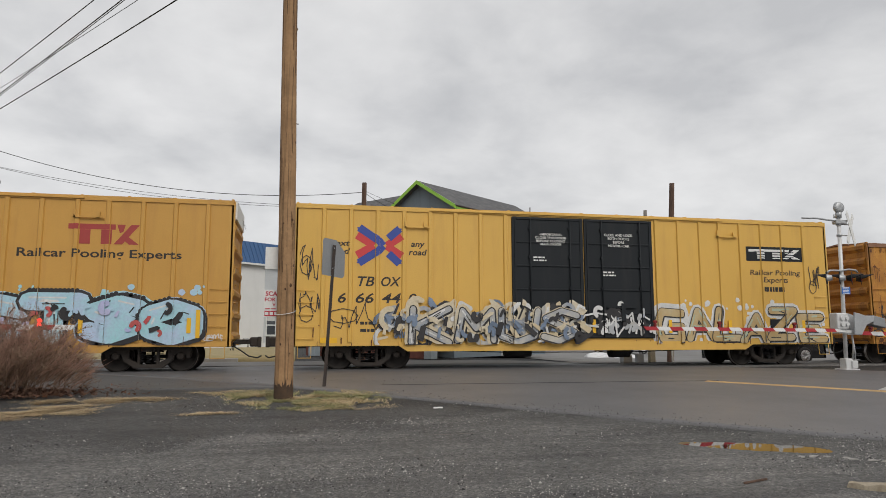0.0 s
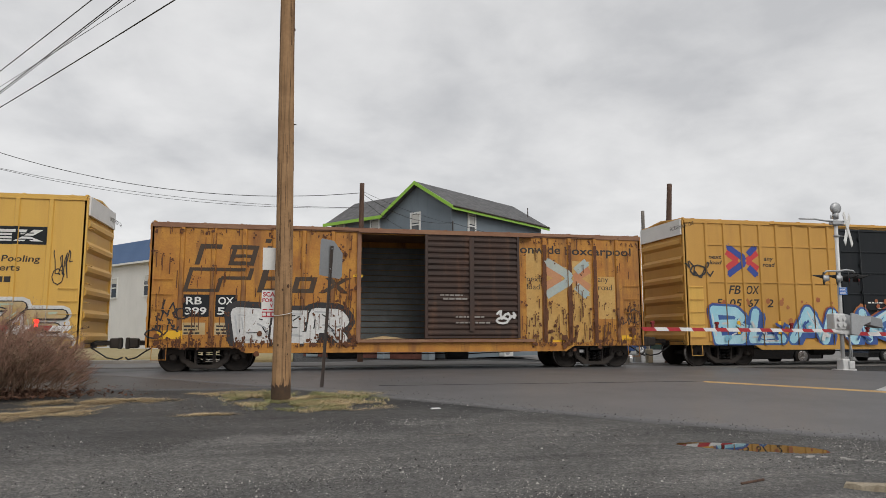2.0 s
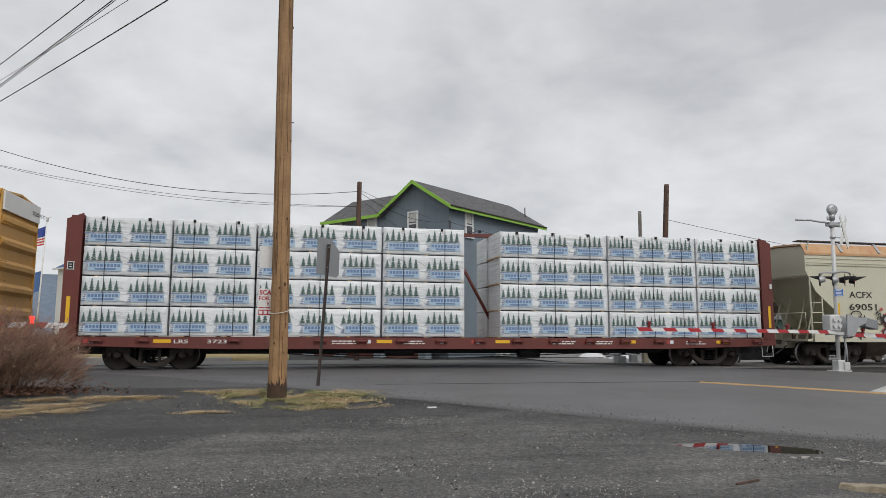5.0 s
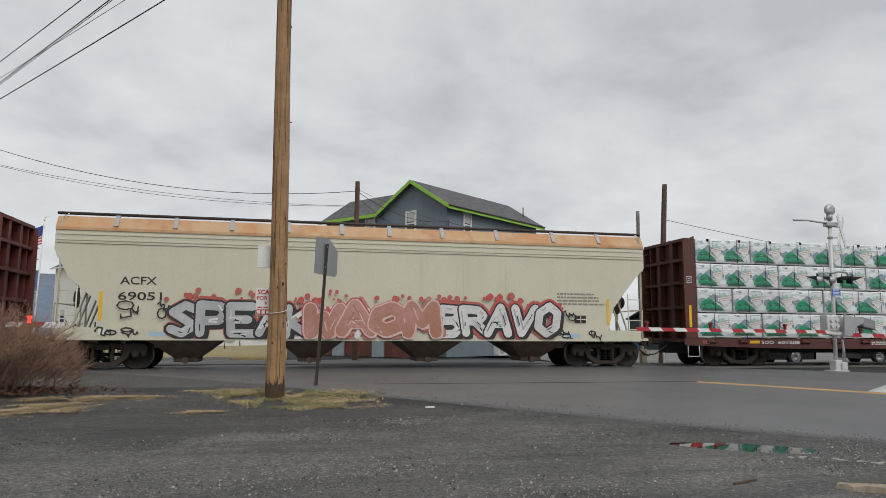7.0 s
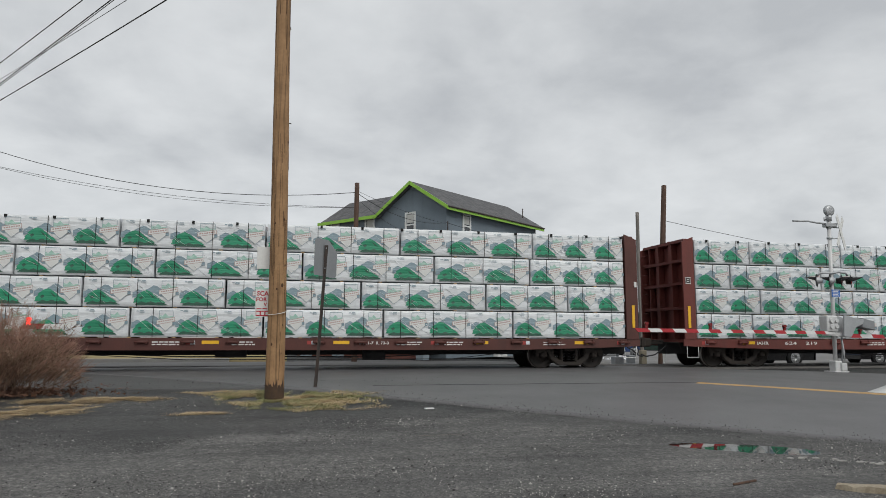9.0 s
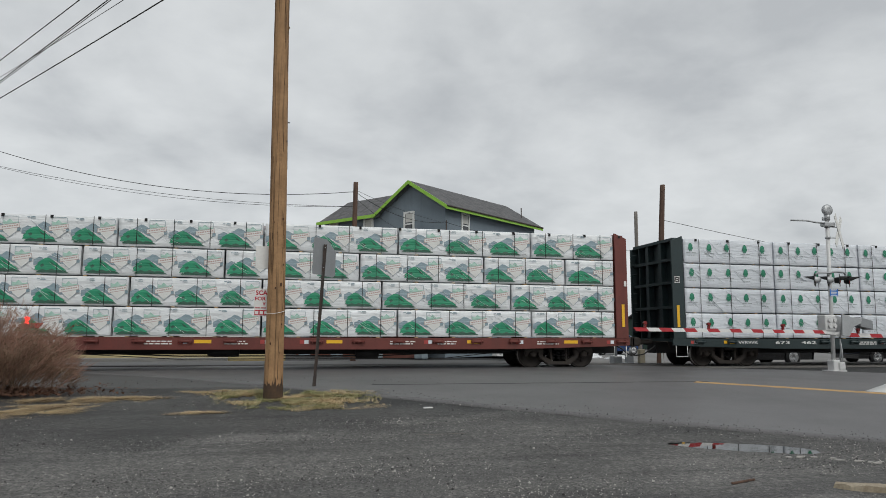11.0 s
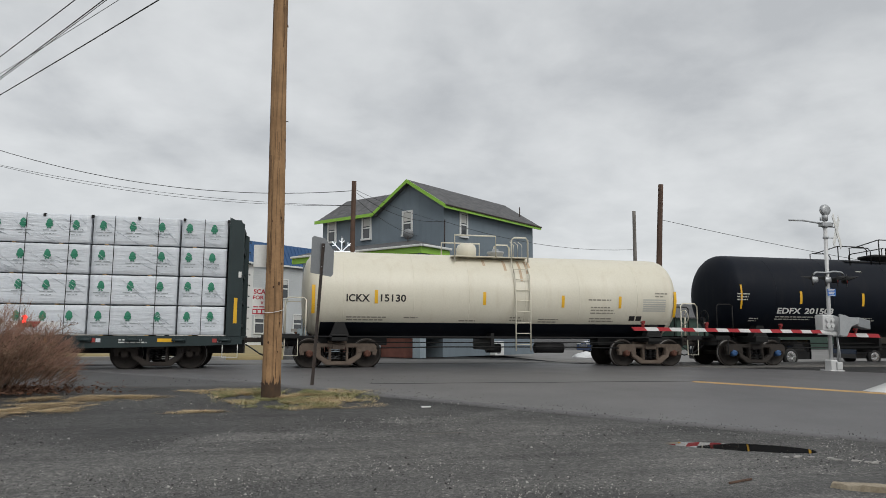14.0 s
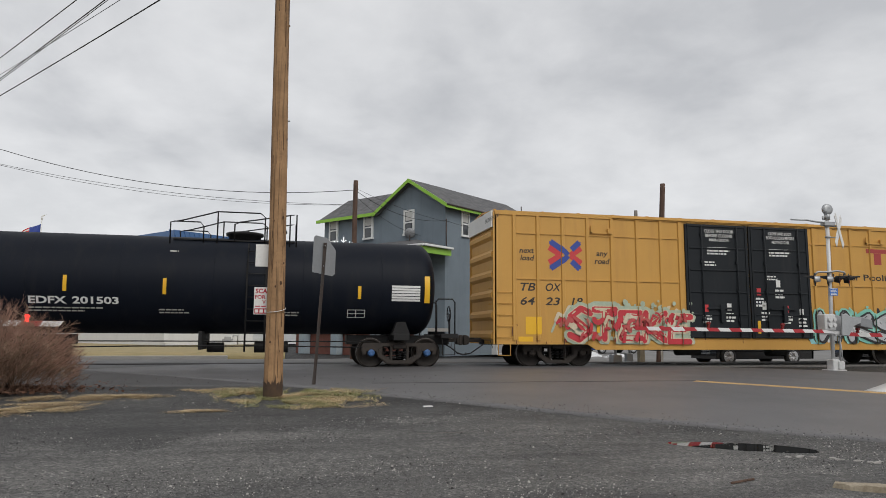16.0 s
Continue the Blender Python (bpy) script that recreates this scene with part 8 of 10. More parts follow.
def black_tank():
    r_, zc, half = 1.50, 2.52, 6.85
    car = new_car("black_tank_car", 193.67, "black tank car with top railings and blue wheel caps")
    tank_shell(car, half, r_, zc, tank_black, (-5.0, -2.6, 0.0, 2.6, 5.0))
    tank_details(car, half, r_, zc, tank_black, 0.0, 0.6, black_iron, 5.63, truck_steel, blue_cap, "bluecap", black_iron)
    for y in (-1.0, 1.0):
        bm = mesh()
        pipe(bm, [(-1.35, y, 3.7), (-1.35, y, 4.35), (-1.0, y, 4.42), (0.0, y, 4.72), (1.25, y, 4.72), (1.4, y, 4.6), (1.4, y, 3.75)], 0.022)
        pipe(bm, [(-1.25, y, 4.38), (-0.5, y, 4.38), (-0.4, y, 4.25), (-0.4, y, 3.75)], 0.02)
        pipe(bm, [(0.5, y, 3.8), (0.5, y, 4.35), (0.65, y, 4.42), (2.2, y, 4.7), (2.35, y, 4.72), (2.35, y, 3.7)], 0.022)
        pipe(bm, [(-0.0, y, 3.75), (0.0, y, 4.7)], 0.022)
        pipe(bm, [(2.15, y, 3.7), (2.15, y, 4.68)], 0.022)
        part("roof_railing", bm, black_iron, car)
    bm = mesh()
    turned(bm, [(3.9, 0.5), (4.1, 0.5), (4.12, 0.58), (4.2, 0.58), (4.24, 0.3), (4.28, 0.12)], "z", 20, 0, (0.75, 0, 0))
    turned(bm, [(3.9, 0.13), (4.2, 0.13), (4.25, 0.18), (4.4, 0.1)], "z", 12, 0, (1.9, -0.2, 0))
    part("manway", tidy(bm), black_iron, car)
    bm = mesh()
    for y in (-0.85, 0.85):
        box(bm, -1.3, 2.3, y * 0.62 - 0.2, y * 0.62 + 0.2, 3.86, 3.9)
    part("walkway", bm, black_iron, car)
    bm = mesh()
    for x in (0.95, 1.5):
        pipe(bm, [(x, -1.15, 3.75), (x, -1.48, 3.1), (x, -1.6, 2.5), (x, -1.6, 0.5)], 0.028)
    part("ladder_stile", bm, black_iron, car)
    for z in (0.7, 1.05, 1.4, 1.75, 2.1, 2.45, 2.8, 3.15, 3.5):
        bm = mesh()
        y = -1.6 if z < 2.5 else -1.6 + (z - 2.5) * 0.2 + max(0, z - 3.1) * 0.3
        rod(bm, (0.95, y, z), (1.5, y, z), 0.015)
        part("ladder_rung", bm, black_iron, car)
    bm = shifted(lettering("EDFX", 0.98, 0.22, 0, 0.03), -4.93, 0, 1.83)
    on_tank(car, bm, r_, zc, ink_white)
    bm = shifted(lettering("201503", 1.22, 0.22, 0, 0.03), -3.8, 0, 1.83)
    on_tank(car, bm, r_, zc, ink_white)
    for i, (x, z, w, rows) in enumerate(((-4.95, 1.68, 2.0, 2), (-1.5, 1.65, 0.9, 2), (1.6, 1.6, 0.9, 2), (-6.6, 2.5, 0.5, 3), (-6.0, 1.6, 0.4, 2), (-1.3, 3.5, 0.3, 1))):
        bm = mesh()
        bars(bm, x, z, w, rows, 0.1, 0.045, 0, i + 20)
        on_tank(car, bm, r_, zc, ink_pale_grey, name="stencilled_data")
    bm = mesh()
    for k in range(6):
        quad(bm, 5.3, 6.2, 2.05 + 0.085 * k, 2.115 + 0.085 * k)
    on_tank(car, bm, r_, zc, ink_white, name="data_panel")
    bm = mesh()
    for a, b, c, d in ((3.95, 4.5, 1.45, 1.47), (3.95, 4.5, 1.6, 1.62), (3.95, 3.97, 1.45, 1.75), (4.2, 4.22, 1.45, 1.75), (4.48, 4.5, 1.45, 1.75), (3.95, 4.5, 1.73, 1.75)):
        quad(bm, a, b, c, d)
    on_tank(car, bm, r_, zc, ink_white, name="data_panel")
    for x, z0, z1 in ((-4.0, 2.2, 2.65), (-1.35, 2.15, 2.62), (1.9, 2.1, 2.55), (4.3, 2.1, 2.5)):
        bm = mesh()
        quad(bm, x - 0.05, x + 0.05, z0, z1)
        on_tank(car, bm, r_, zc, reflector_yellow, 0.008, "reflector")
    for s in (-1, 1):
        bm = mesh()
        quad(bm, s * 6.4 - 0.06, s * 6.45 + 0.06, 2.0, 2.85)
        on_tank(car, bm, r_, zc, reflector_yellow, 0.006, "reflector")
    return car

# ---- poles, wires, signs and crossing gear ----


def wood_material(name, a, b):
    m = surface(name, a, b, 0.85, s1=3.0, s2=18, amount=0.7, bump=0.5, bump_size=0.01, streak=tuple(v * 0.3 for v in b), streak_amount=0.9, streak_scale=(24, 24, 0.55))
    return m


pole_wood = wood_material("weathered_pine_pole", (0.38, 0.225, 0.11), (0.23, 0.132, 0.064))
dark_wood = wood_material("dark_creosoted_pole", (0.115, 0.066, 0.045), (0.075, 0.045, 0.033))
grey_wood = wood_material("grey_weathered_pole", (0.24, 0.22, 0.2), (0.17, 0.155, 0.14))


def pole(name, x, y, z, height, r0, r1, lean, material, label):
    """A utility pole: tapered, slightly crooked trunk with knots and checks."""
    random.seed(int(abs(x) * 10) + 3)
    root = thing(name, pose(x, y, z), label, "utility pole")
    bm = mesh()
    seg, n = 20, 30
    rings = []
    for k in range(n + 1):
        f_ = k / n
        r_ = r0 + (r1 - r0) * f_
        cx, cy = lean * f_ * height + 0.015 * math.sin(f_ * 7), 0.01 * math.sin(f_ * 5 + 1)
        ring = []
        for i in range(seg):
            a = 6.2832 * i / seg
            q = r_ * (1 + 0.02 * noise.noise((math.cos(a) * 2, math.sin(a) * 2, f_ * 6)) - 0.03 * (abs(math.sin(a * 3.5 + 0.3 * f_)) < 0.12))
            ring.append(bm.verts.new((cx + q * math.cos(a), cy + q * math.sin(a), -0.3 + (height + 0.3) * f_)))
        rings.append(ring)
    for a, b in zip(rings, rings[1:]):
        for i in range(seg):
            j = (i + 1) % seg
            bm.faces.new((a[i], a[j], b[j], b[i])).smooth = True
    bm.faces.new(rings[-1])
    trunk = part("trunk", bm, material, root)
    return root


def knots(root, spots, r0, r1, height, material):
    """Dark knots and gouges on a pole's near face."""
    for z, a, s in spots:
        r_ = r0 + (r1 - r0) * z / height
        bm = mesh()
        n = 10
        rim = []
        for i in range(n):
            t = 6.2832 * i / n
            da, dz = s * math.cos(t) * 0.8 / r_, s * math.sin(t) * 1.3
            b = a + da
            rim.append(bm.verts.new(((r_ + 0.004) * math.sin(b), -(r_ + 0.004) * math.cos(b), z + dz)))
        bm.faces.new(rim)
        part("knot", bm, material, root)


def wire(name, a, b, sag, r_, label="thin black wire strung between poles", n=24):
    bm = mesh()
    a, b = Vector(a), Vector(b)
    pipe(bm, [a.lerp(b, k / n) - Vector((0, 0, sag * 4 * (k / n) * (1 - k / n))) for k in range(n + 1)], r_, seg=5)
    return tagged(part(name, bm, cable_black), label, "cable", "overhead wires")


def build_poles_and_wires():
    near = pole("utility_pole", -0.2, 13.45, lie(0, 13.45), 11.2, 0.178, 0.125, -0.007, pole_wood, "weathered pine utility pole with knots, grass at its foot")
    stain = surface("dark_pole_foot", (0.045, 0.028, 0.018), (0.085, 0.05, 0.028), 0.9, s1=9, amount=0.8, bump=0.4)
    knot_mat = surface("dark_knot_wood", (0.09, 0.045, 0.022), (0.06, 0.03, 0.016), 0.9, s1=20, amount=0.7)
    knots(near, ((3.37, 0.55, 0.022), (3.3, -0.5, 0.014), (4.9, 0.75, 0.02), (6.45, -0.35, 0.018), (7.2, 0.6, 0.02), (2.12, 0.5, 0.03), (2.05, -0.1, 0.018), (2.5, 0.8, 0.02), (1.02, -0.45, 0.02), (1.38, 0.7, 0.016), (5.65, -0.75, 0.015), (4.1, -0.65, 0.018), (0.85, 0.6, 0.015)), 0.178, 0.125, 11.2, knot_mat)
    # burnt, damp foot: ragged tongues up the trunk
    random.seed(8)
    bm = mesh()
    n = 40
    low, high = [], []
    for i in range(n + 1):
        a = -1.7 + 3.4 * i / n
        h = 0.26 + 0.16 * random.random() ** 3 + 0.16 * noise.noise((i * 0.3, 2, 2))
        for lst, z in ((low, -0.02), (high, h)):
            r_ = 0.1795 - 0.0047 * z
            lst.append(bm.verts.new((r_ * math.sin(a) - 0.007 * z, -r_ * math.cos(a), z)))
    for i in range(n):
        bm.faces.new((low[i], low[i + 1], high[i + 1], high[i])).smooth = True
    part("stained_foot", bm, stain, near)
    # long drying cracks in the trunk
    bm = mesh()
    for i in range(70):
        a, z, run = random.uniform(-1.5, 1.5), random.uniform(0.3, 9.5), random.uniform(0.25, 1.3)
        line = []
        for k in range(5):
            zz = z + run * k / 4
            f_, r_ = (zz + 0.3) / 11.5, 0.178 - 0.00473 * zz - 0.001
            aa = a + 0.03 * math.sin(zz * 3 + i)
            line.append((-0.007 * f_ * 11.2 + 0.015 * math.sin(f_ * 7) + r_ * math.sin(aa), 0.01 * math.sin(f_ * 5 + 1) - r_ * math.cos(aa), zz))
        pipe(bm, line, random.uniform(0.002, 0.0045), seg=4)
    tagged(part("drying_crack", bm, knot_mat, near, "dark drying cracks"), kind="stuff")
    bm = mesh()
    pipe(bm, [(0.188 * math.sin(a), -0.188 * math.cos(a), 1.62 - 0.04 * math.cos(a) + 0.03 * math.sin(a)) for a in [k * 0.35 - 2.0 for k in range(13)]], 0.006)
    part("tie_wire", bm, white_paint, near, "thin pale tie wire round the pole")
    bm = mesh()
    rod(bm, (0.06, -0.02, 5.3), (0.155, -0.02, 5.3), 0.01)
    part("bolt", bm, dark_steel, near)
    pole("utility_pole", 2.63, 28.0, 0, 7.3, 0.115, 0.095, -0.003, dark_wood, "dark creosoted utility pole in front of the house")
    pole("utility_pole", 17.3, 30.0, -0.3, 8.7, 0.16, 0.12, 0.055, dark_wood, "dark leaning utility pole by the parking lot")
    pole("utility_pole", 17.95, 33.0, -0.3, 7.9, 0.11, 0.09, -0.003, grey_wood, "short grey utility pole by the parking lot")
    pole("utility_pole", -14.7, 31.6, 0, 10.2, 0.14, 0.11, 0.0, dark_wood, "dark utility pole down the street")
    pole("utility_pole", -15.0, 34.2, 0, 11.9, 0.15, 0.12, 0.0, dark_wood, "dark utility pole down the street")
    for za, zb, dx, r_ in ((11.12, 11.62, -0.1, 0.017), (10.78, 10.82, 0.1, 0.018), (10.74, 10.74, 0.12, 0.012), (9.83, 11.12, -0.12, 0.009), (9.42, 10.36, 0.14, 0.018)):
        wire("overhead_wire", (-0.27 + dx, 13.45, za), (-15.0 + dx, 34.2, zb), 0.06, r_)
    wire("overhead_wire", (-14.64, 31.53, 9.51), (2.58, 27.98, 6.9), 1.03, 0.013)
    wire("overhead_wire", (-14.61, 31.65, 8.57), (2.58, 28.0, 6.28), 0.53, 0.008)
    wire("overhead_wire", (-14.61, 31.64, 8.60), (2.58, 28.0, 6.28), 0.66, 0.008)
    wire("service_wire", (2.68, 28.0, 6.85), (7.2, 31.6, 6.4), 0.4, 0.011)
    wire("service_wire", (2.68, 28.0, 6.95), (7.2, 31.6, 6.35), 0.12, 0.007)
    wire("service_wire", (2.68, 28.0, 6.6), (6.2, 32.4, 5.75), 0.25, 0.008)
    wire("service_wire", (7.2, 31.55, 6.4), (17.9, 33.0, 5.55), 0.45, 0.010)
    wire("service_wire", (17.75, 30.0, 6.65), (60.0, 33.0, 3.6), 0.8, 0.012)


def build_pole_signs():
    plate = thing("notice_board", pose(-0.34, 13.629, 2.54), "blank white board fixed behind the pole", "sign")
    bm = mesh()
    box(bm, -0.27, 0.27, -0.006, 0.012, -0.215, 0.215, bevel=0.003)
    part("board", bm, white_paint, plate)
    bm = mesh()
    for k in range(9):
        box(bm, 0.175, 0.185 + 0.006 * (k % 3), -0.0075, -0.006, -0.19 + k * 0.042, -0.165 + k * 0.042)
    part("print", bm, ink_black, plate)
    sign = thing("lettered_sign", pose(-0.335, 13.634, 1.68), "white sign with red capital lettering behind the pole", "sign")
    bm = mesh()
    box(bm, -0.275, 0.275, -0.006, 0.012, -0.27, 0.25, bevel=0.003)
    part("board", bm, white_paint, sign)
    red = surface("sign_red", (0.42, 0.02, 0.04), (0.36, 0.02, 0.035), 0.5, amount=0.3, bump=0)
    for text, x0, x1, z0, z1 in (("SCA", -0.25, -0.03, 0.13, 0.22), ("FOR", -0.26, -0.06, 0.025, 0.1), ("V", -0.12, -0.06, -0.07, 0.0)):
        part("lettering", shifted(lettering(text, x1 - x0, z1 - z0, 0, 0.03), x0, -0.009, z0), red, sign)
    bm = mesh()
    box(bm, -0.262, 0.262, -0.0085, -0.006, -0.255, -0.155)
    for x in (-0.25, -0.14):
        box(bm, x, x + 0.09, -0.0085, -0.006, -0.125, -0.105)
    part("red_panel", bm, red, sign)
    bm = mesh()
    for k in range(6):
        box(bm, -0.25 + k * 0.085, -0.19 + k * 0.085, -0.0105, -0.009, -0.235, -0.175)
    part("print_bar", bm, white_paint, sign)
    post = thing("street_sign", pose(0.62, 15.49, lie(0, 15.49)), "grey metal sign seen from behind on a leaning post", "road sign")
    bm = mesh()
    lean = 0.058
    slab(bm, [(-0.03, -0.3), (-0.03, 0.02), (0.03, 0.02), (0.03, -0.3)], -0.02, 0.02)
    for s in (-1, 1):
        slab(bm, [(s * 0.028 - 0.006, -0.25), (s * 0.028 + 0.006, -0.25), (s * 0.028 + 0.006 + lean * 3.12, 3.12), (s * 0.028 - 0.006 + lean * 3.12, 3.12)], -0.025, 0.02)
    slab(bm, [(-0.025, -0.25), (0.025, -0.25), (0.025 + lean * 3.12, 3.12), (-0.025 + lean * 3.12, 3.12)], 0.0, 0.018)
    part("post", tidy(bm), dark_steel, post)
    bm = mesh()
    slab(bm, [(-0.36, -0.4), (0.34, -0.42), (0.42, -0.36), (0.42, 0.18), (0.10, 0.42), (-0.30, 0.42), (-0.36, 0.37), (-0.37, -0.34)], 0.0, 0.006)
    bmesh.ops.recalc_face_normals(bm, faces=bm.faces[:])
    part("plate", bm, sign_back, post, "bare aluminium back of the sign", pose(0.155, 0.03, 2.83, 0, 1.5, 48))
    bm = mesh()
    rod(bm, (lean * 2.6, -0.04, 2.6), (lean * 2.6, 0.03, 2.6), 0.012, seg=6)
    bolt = part("bolt", bm, galvanised, post)
    again(bolt, pose(lean * 0.45, 0, 0.45), post)
    bm = mesh()
    slab(bm, [(-0.03, 0.0), (0.02, 0.0), (0.035, 0.22), (-0.015, 0.22)], -0.04, -0.026)
    part("splice_stub", tidy(bm), dark_steel, post)


def striped_arm(parent, a, b, w, h, first):
    """A gate arm: each red and white band is a piece."""
    a, b = Vector(a), Vector(b)
    d = (b - a)
    n = max(2, int(d.length / 0.41))
    rz, tilt = math.degrees(math.atan2(d.y, d.x)), -math.degrees(math.asin(d.z / d.length))
    red = surface("arm_red", (0.42, 0.02, 0.03), (0.34, 0.025, 0.03), 0.45, s1=3, amount=0.5, bump=0)
    white = surface("arm_white", (0.74, 0.74, 0.73), (0.6, 0.6, 0.59), 0.45, s1=3, amount=0.5, bump=0)
    step = d.length / n
    protos = []
    for m in (red, white):
        bm = mesh()
        sl = 0.1
        slab(bm, [(-sl / 2, -h / 2), (step - sl / 2, -h / 2), (step + sl / 2, h / 2), (sl / 2, h / 2)], -w / 2, w / 2)
        me = bpy.data.meshes.new("arm_band")
        tidy(bm).to_mesh(me)
        bm.free()
        me.materials.append(m)
        protos.append(me)
    for k in range(n):
        o = new("arm_band", protos[(k + first) % 2])
        o.parent = parent
        o.matrix_basis = pose(*(a + d * k / n), 0, tilt, rz)


def arm_light(parent, x, y, z, lit):
    bm = mesh()
    box(bm, x - 0.03, x + 0.03, y - 0.03, y + 0.03, z - 0.05, z + 0.03)
    rod(bm, (x, y - 0.05, z + 0.075), (x, y + 0.05, z + 0.075), 0.045, seg=12)
    part("arm_light", bm, lamp_red if lit else lamp_red_dark, parent, "red warning lamp on the gate arm")


def build_gate():
    X, Y = 16.5, 18.35
    g = thing("crossing_signal", pose(X, Y, 0), "silver crossing signal mast with lowered red and white gate arm", "crossing signal")
    bm = mesh()
    rod(bm, (0, 0, 0.1), (0.1, 0, 4.75), 0.06, 0.056, seg=16)
    part("mast", bm, silver_paint, g)
    bm = mesh()
    box(bm, -0.12, 0.13, -0.14, 0.14, 0.0, 0.34, bevel=0.03)
    box(bm, -0.24, 0.28, -0.22, 0.22, -0.06, 0.03, bevel=0.01)
    box(bm, 0.05, 0.25, -0.2, -0.1, 0.04, 0.28, bevel=0.02)
    part("base", bm, silver_paint, g)
    bm = mesh()
    turned(bm, [(-0.07, 0.05), (-0.07, 0.15), (-0.03, 0.18), (0.03, 0.18), (0.08, 0.14), (0.1, 0.06)], "y", 20, 0, (0.11, -0.02, 5.03))
    part("bell", tidy(bm), galvanised, g, "round crossing bell on top of the mast")
    bm = mesh()
    rod(bm, (0.1, 0, 4.7), (0.11, 0, 4.9), 0.09, seg=12)
    box(bm, -0.08, 0.32, -0.1, 0.1, 4.5, 4.63, bevel=0.02)
    rod(bm, (-0.1, -0.05, 4.68), (-0.1, -0.05, 4.8), 0.025)
    part("bell_bracket", bm, galvanised, g)
    bm = mesh()
    pipe(bm, [(-0.05, -0.03, 4.6), (-0.35, -0.03, 4.62), (-0.7, -0.03, 4.66), (-1.25, -0.03, 4.65)], 0.028)
    part("bracket_arm", bm, galvanised, g)
    # crossbuck, almost edge-on
    cb = new("crossbuck")
    cb.parent, cb.matrix_basis = g, pose(0.56, 0.05, 4.38, 0, 0, 33)
    tagged(cb, "white crossbuck of two crossed boards")
    for s in (-1, 1):
        bm = mesh()
        box(bm, -0.61, 0.61, -0.008, 0.008, -0.11, 0.11, bevel=0.003)
        part("crossbuck_board", bm, white_paint, cb, "", pose(0, -0.01 * s, 0, 0, s * 52, 0))
    bm = mesh()
    rod(bm, (0.09, 0, 4.15), (0.52, 0.03, 4.15), 0.016)
    rod(bm, (0.09, 0, 4.12), (0.09, 0, 4.18), 0.085, seg=14)
    clamp = part("clamp", bm, galvanised, g)
    again(clamp, pose(0, 0, 0.35), g)
    # flashing light pairs: cross arm, hooded lamps towards and away from us
    bm = mesh()
    pipe(bm, [(-0.5, -0.05, 2.95), (-0.42, -0.06, 3.03), (0.0, -0.08, 3.03), (0.3, -0.02, 3.08), (0.62, 0.03, 3.06), (0.68, 0.03, 2.98)], 0.032)
    part("cross_arm", bm, galvanised, g)
    for x, y, turn in ((-0.5, -0.06, -140), (-0.06, -0.1, -140), (0.28, -0.12, 44), (0.72, -0.02, 44)):
        bm = mesh()
        turned(bm, [(-0.12, 0.02), (-0.12, 0.08), (0.0, 0.105), (0.02, 0.125)], "y", 18)
        lamp = part("flasher", tidy(bm), galvanised if turn < 0 else black_iron, g, "hooded flashing light", pose(x, y, 2.8, 0, 0, turn + 180))
        bm = mesh()
        turned(bm, [(0.02, 0.205), (0.03, 0.205), (0.03, 0.12), (0.022, 0.12)], "y", 22)
        part("background_disc", tidy(bm), black_iron, lamp)
        bm = mesh()
        n = 12
        for i in range(n):
            a0, a1 = 3.1416 * i / n, 3.1416 * (i + 1) / n
            bm.faces.new([bm.verts.new((0.12 * math.cos(t), yy, 0.12 * math.sin(t))) for t, yy in ((a0, 0.02), (a1, 0.02), (a1, 0.02 + 0.3 * math.sin(a1) + 0.05), (a0, 0.02 + 0.3 * math.sin(a0) + 0.05))])
        part("hood", tidy(bm), black_iron, lamp)
        bm = mesh()
        turned(bm, [(0.02, 0.11), (0.045, 0.09), (0.055, 0.02)], "y", 16)
        part("lens", tidy(bm), lamp_red_dark, lamp)
    # mechanism
    bm = mesh()
    box(bm, -0.42, -0.02, -0.24, 0.1, 1.22, 1.72, bevel=0.04)
    for z in (1.38, 1.56):
        rod(bm, (-0.26, -0.3, z), (-0.26, -0.2, z), 0.075, seg=12)
        rod(bm, (-0.1, -0.3, z), (-0.1, -0.2, z), 0.06, seg=12)
    box(bm, -0.3, 0.25, -0.14, 0.14, 1.1, 1.2)
    part("gate_mechanism", bm, silver_paint, g)
    for s in (-1, 1):
        bm = mesh()
        slab(bm, [(0.16, 1.08), (0.42, 1.05), (0.62, 1.36), (0.88, 1.46), (0.92, 1.62), (0.58, 1.64), (0.42, 1.7), (0.2, 1.74)], -0.03, 0.03)
        tidy(bm)
        bmesh.ops.bevel(bm, geom=bm.edges[:], offset=0.012, segments=1, affect="EDGES")
        part("counterweight_arm", bm, galvanised, g, "", pose(0, s * 0.2 - 0.02, 0))
    bm = mesh()
    slab(bm, [(0.9, 1.36), (1.36, 1.27), (1.36, 1.55), (0.9, 1.66)], -0.2, 0.16)
    tidy(bm)
    bmesh.ops.bevel(bm, geom=bm.edges[:], offset=0.015, segments=1, affect="EDGES")
    part("counterweight", bm, sign_back, g, "grey counterweight block")
    bm = mesh()
    box(bm, -0.06, 0.24, -0.085, -0.075, 2.3, 2.53, bevel=0.004)
    part("notice_plate", bm, ink_blue_sign, g, "small blue notice plate", pose(0.02, 0, 0))
    bm = mesh()
    for k in range(5):
        box(bm, -0.01, 0.22 - 0.03 * (k % 2), -0.0885, -0.0865, 2.32 + k * 0.045, 2.34 + k * 0.045)
    part("print", bm, ink_white, g)
    bm = mesh()
    pipe(bm, [(0.28, 0, 1.1), (0.3, 0, 0.7), (0.22, -0.02, 0.3)], 0.03)
    pipe(bm, [(0.2, -0.1, 1.0), (0.25, -0.1, 0.6), (0.2, -0.15, 0.3)], 0.018)
    part("conduit", bm, galvanised, g)
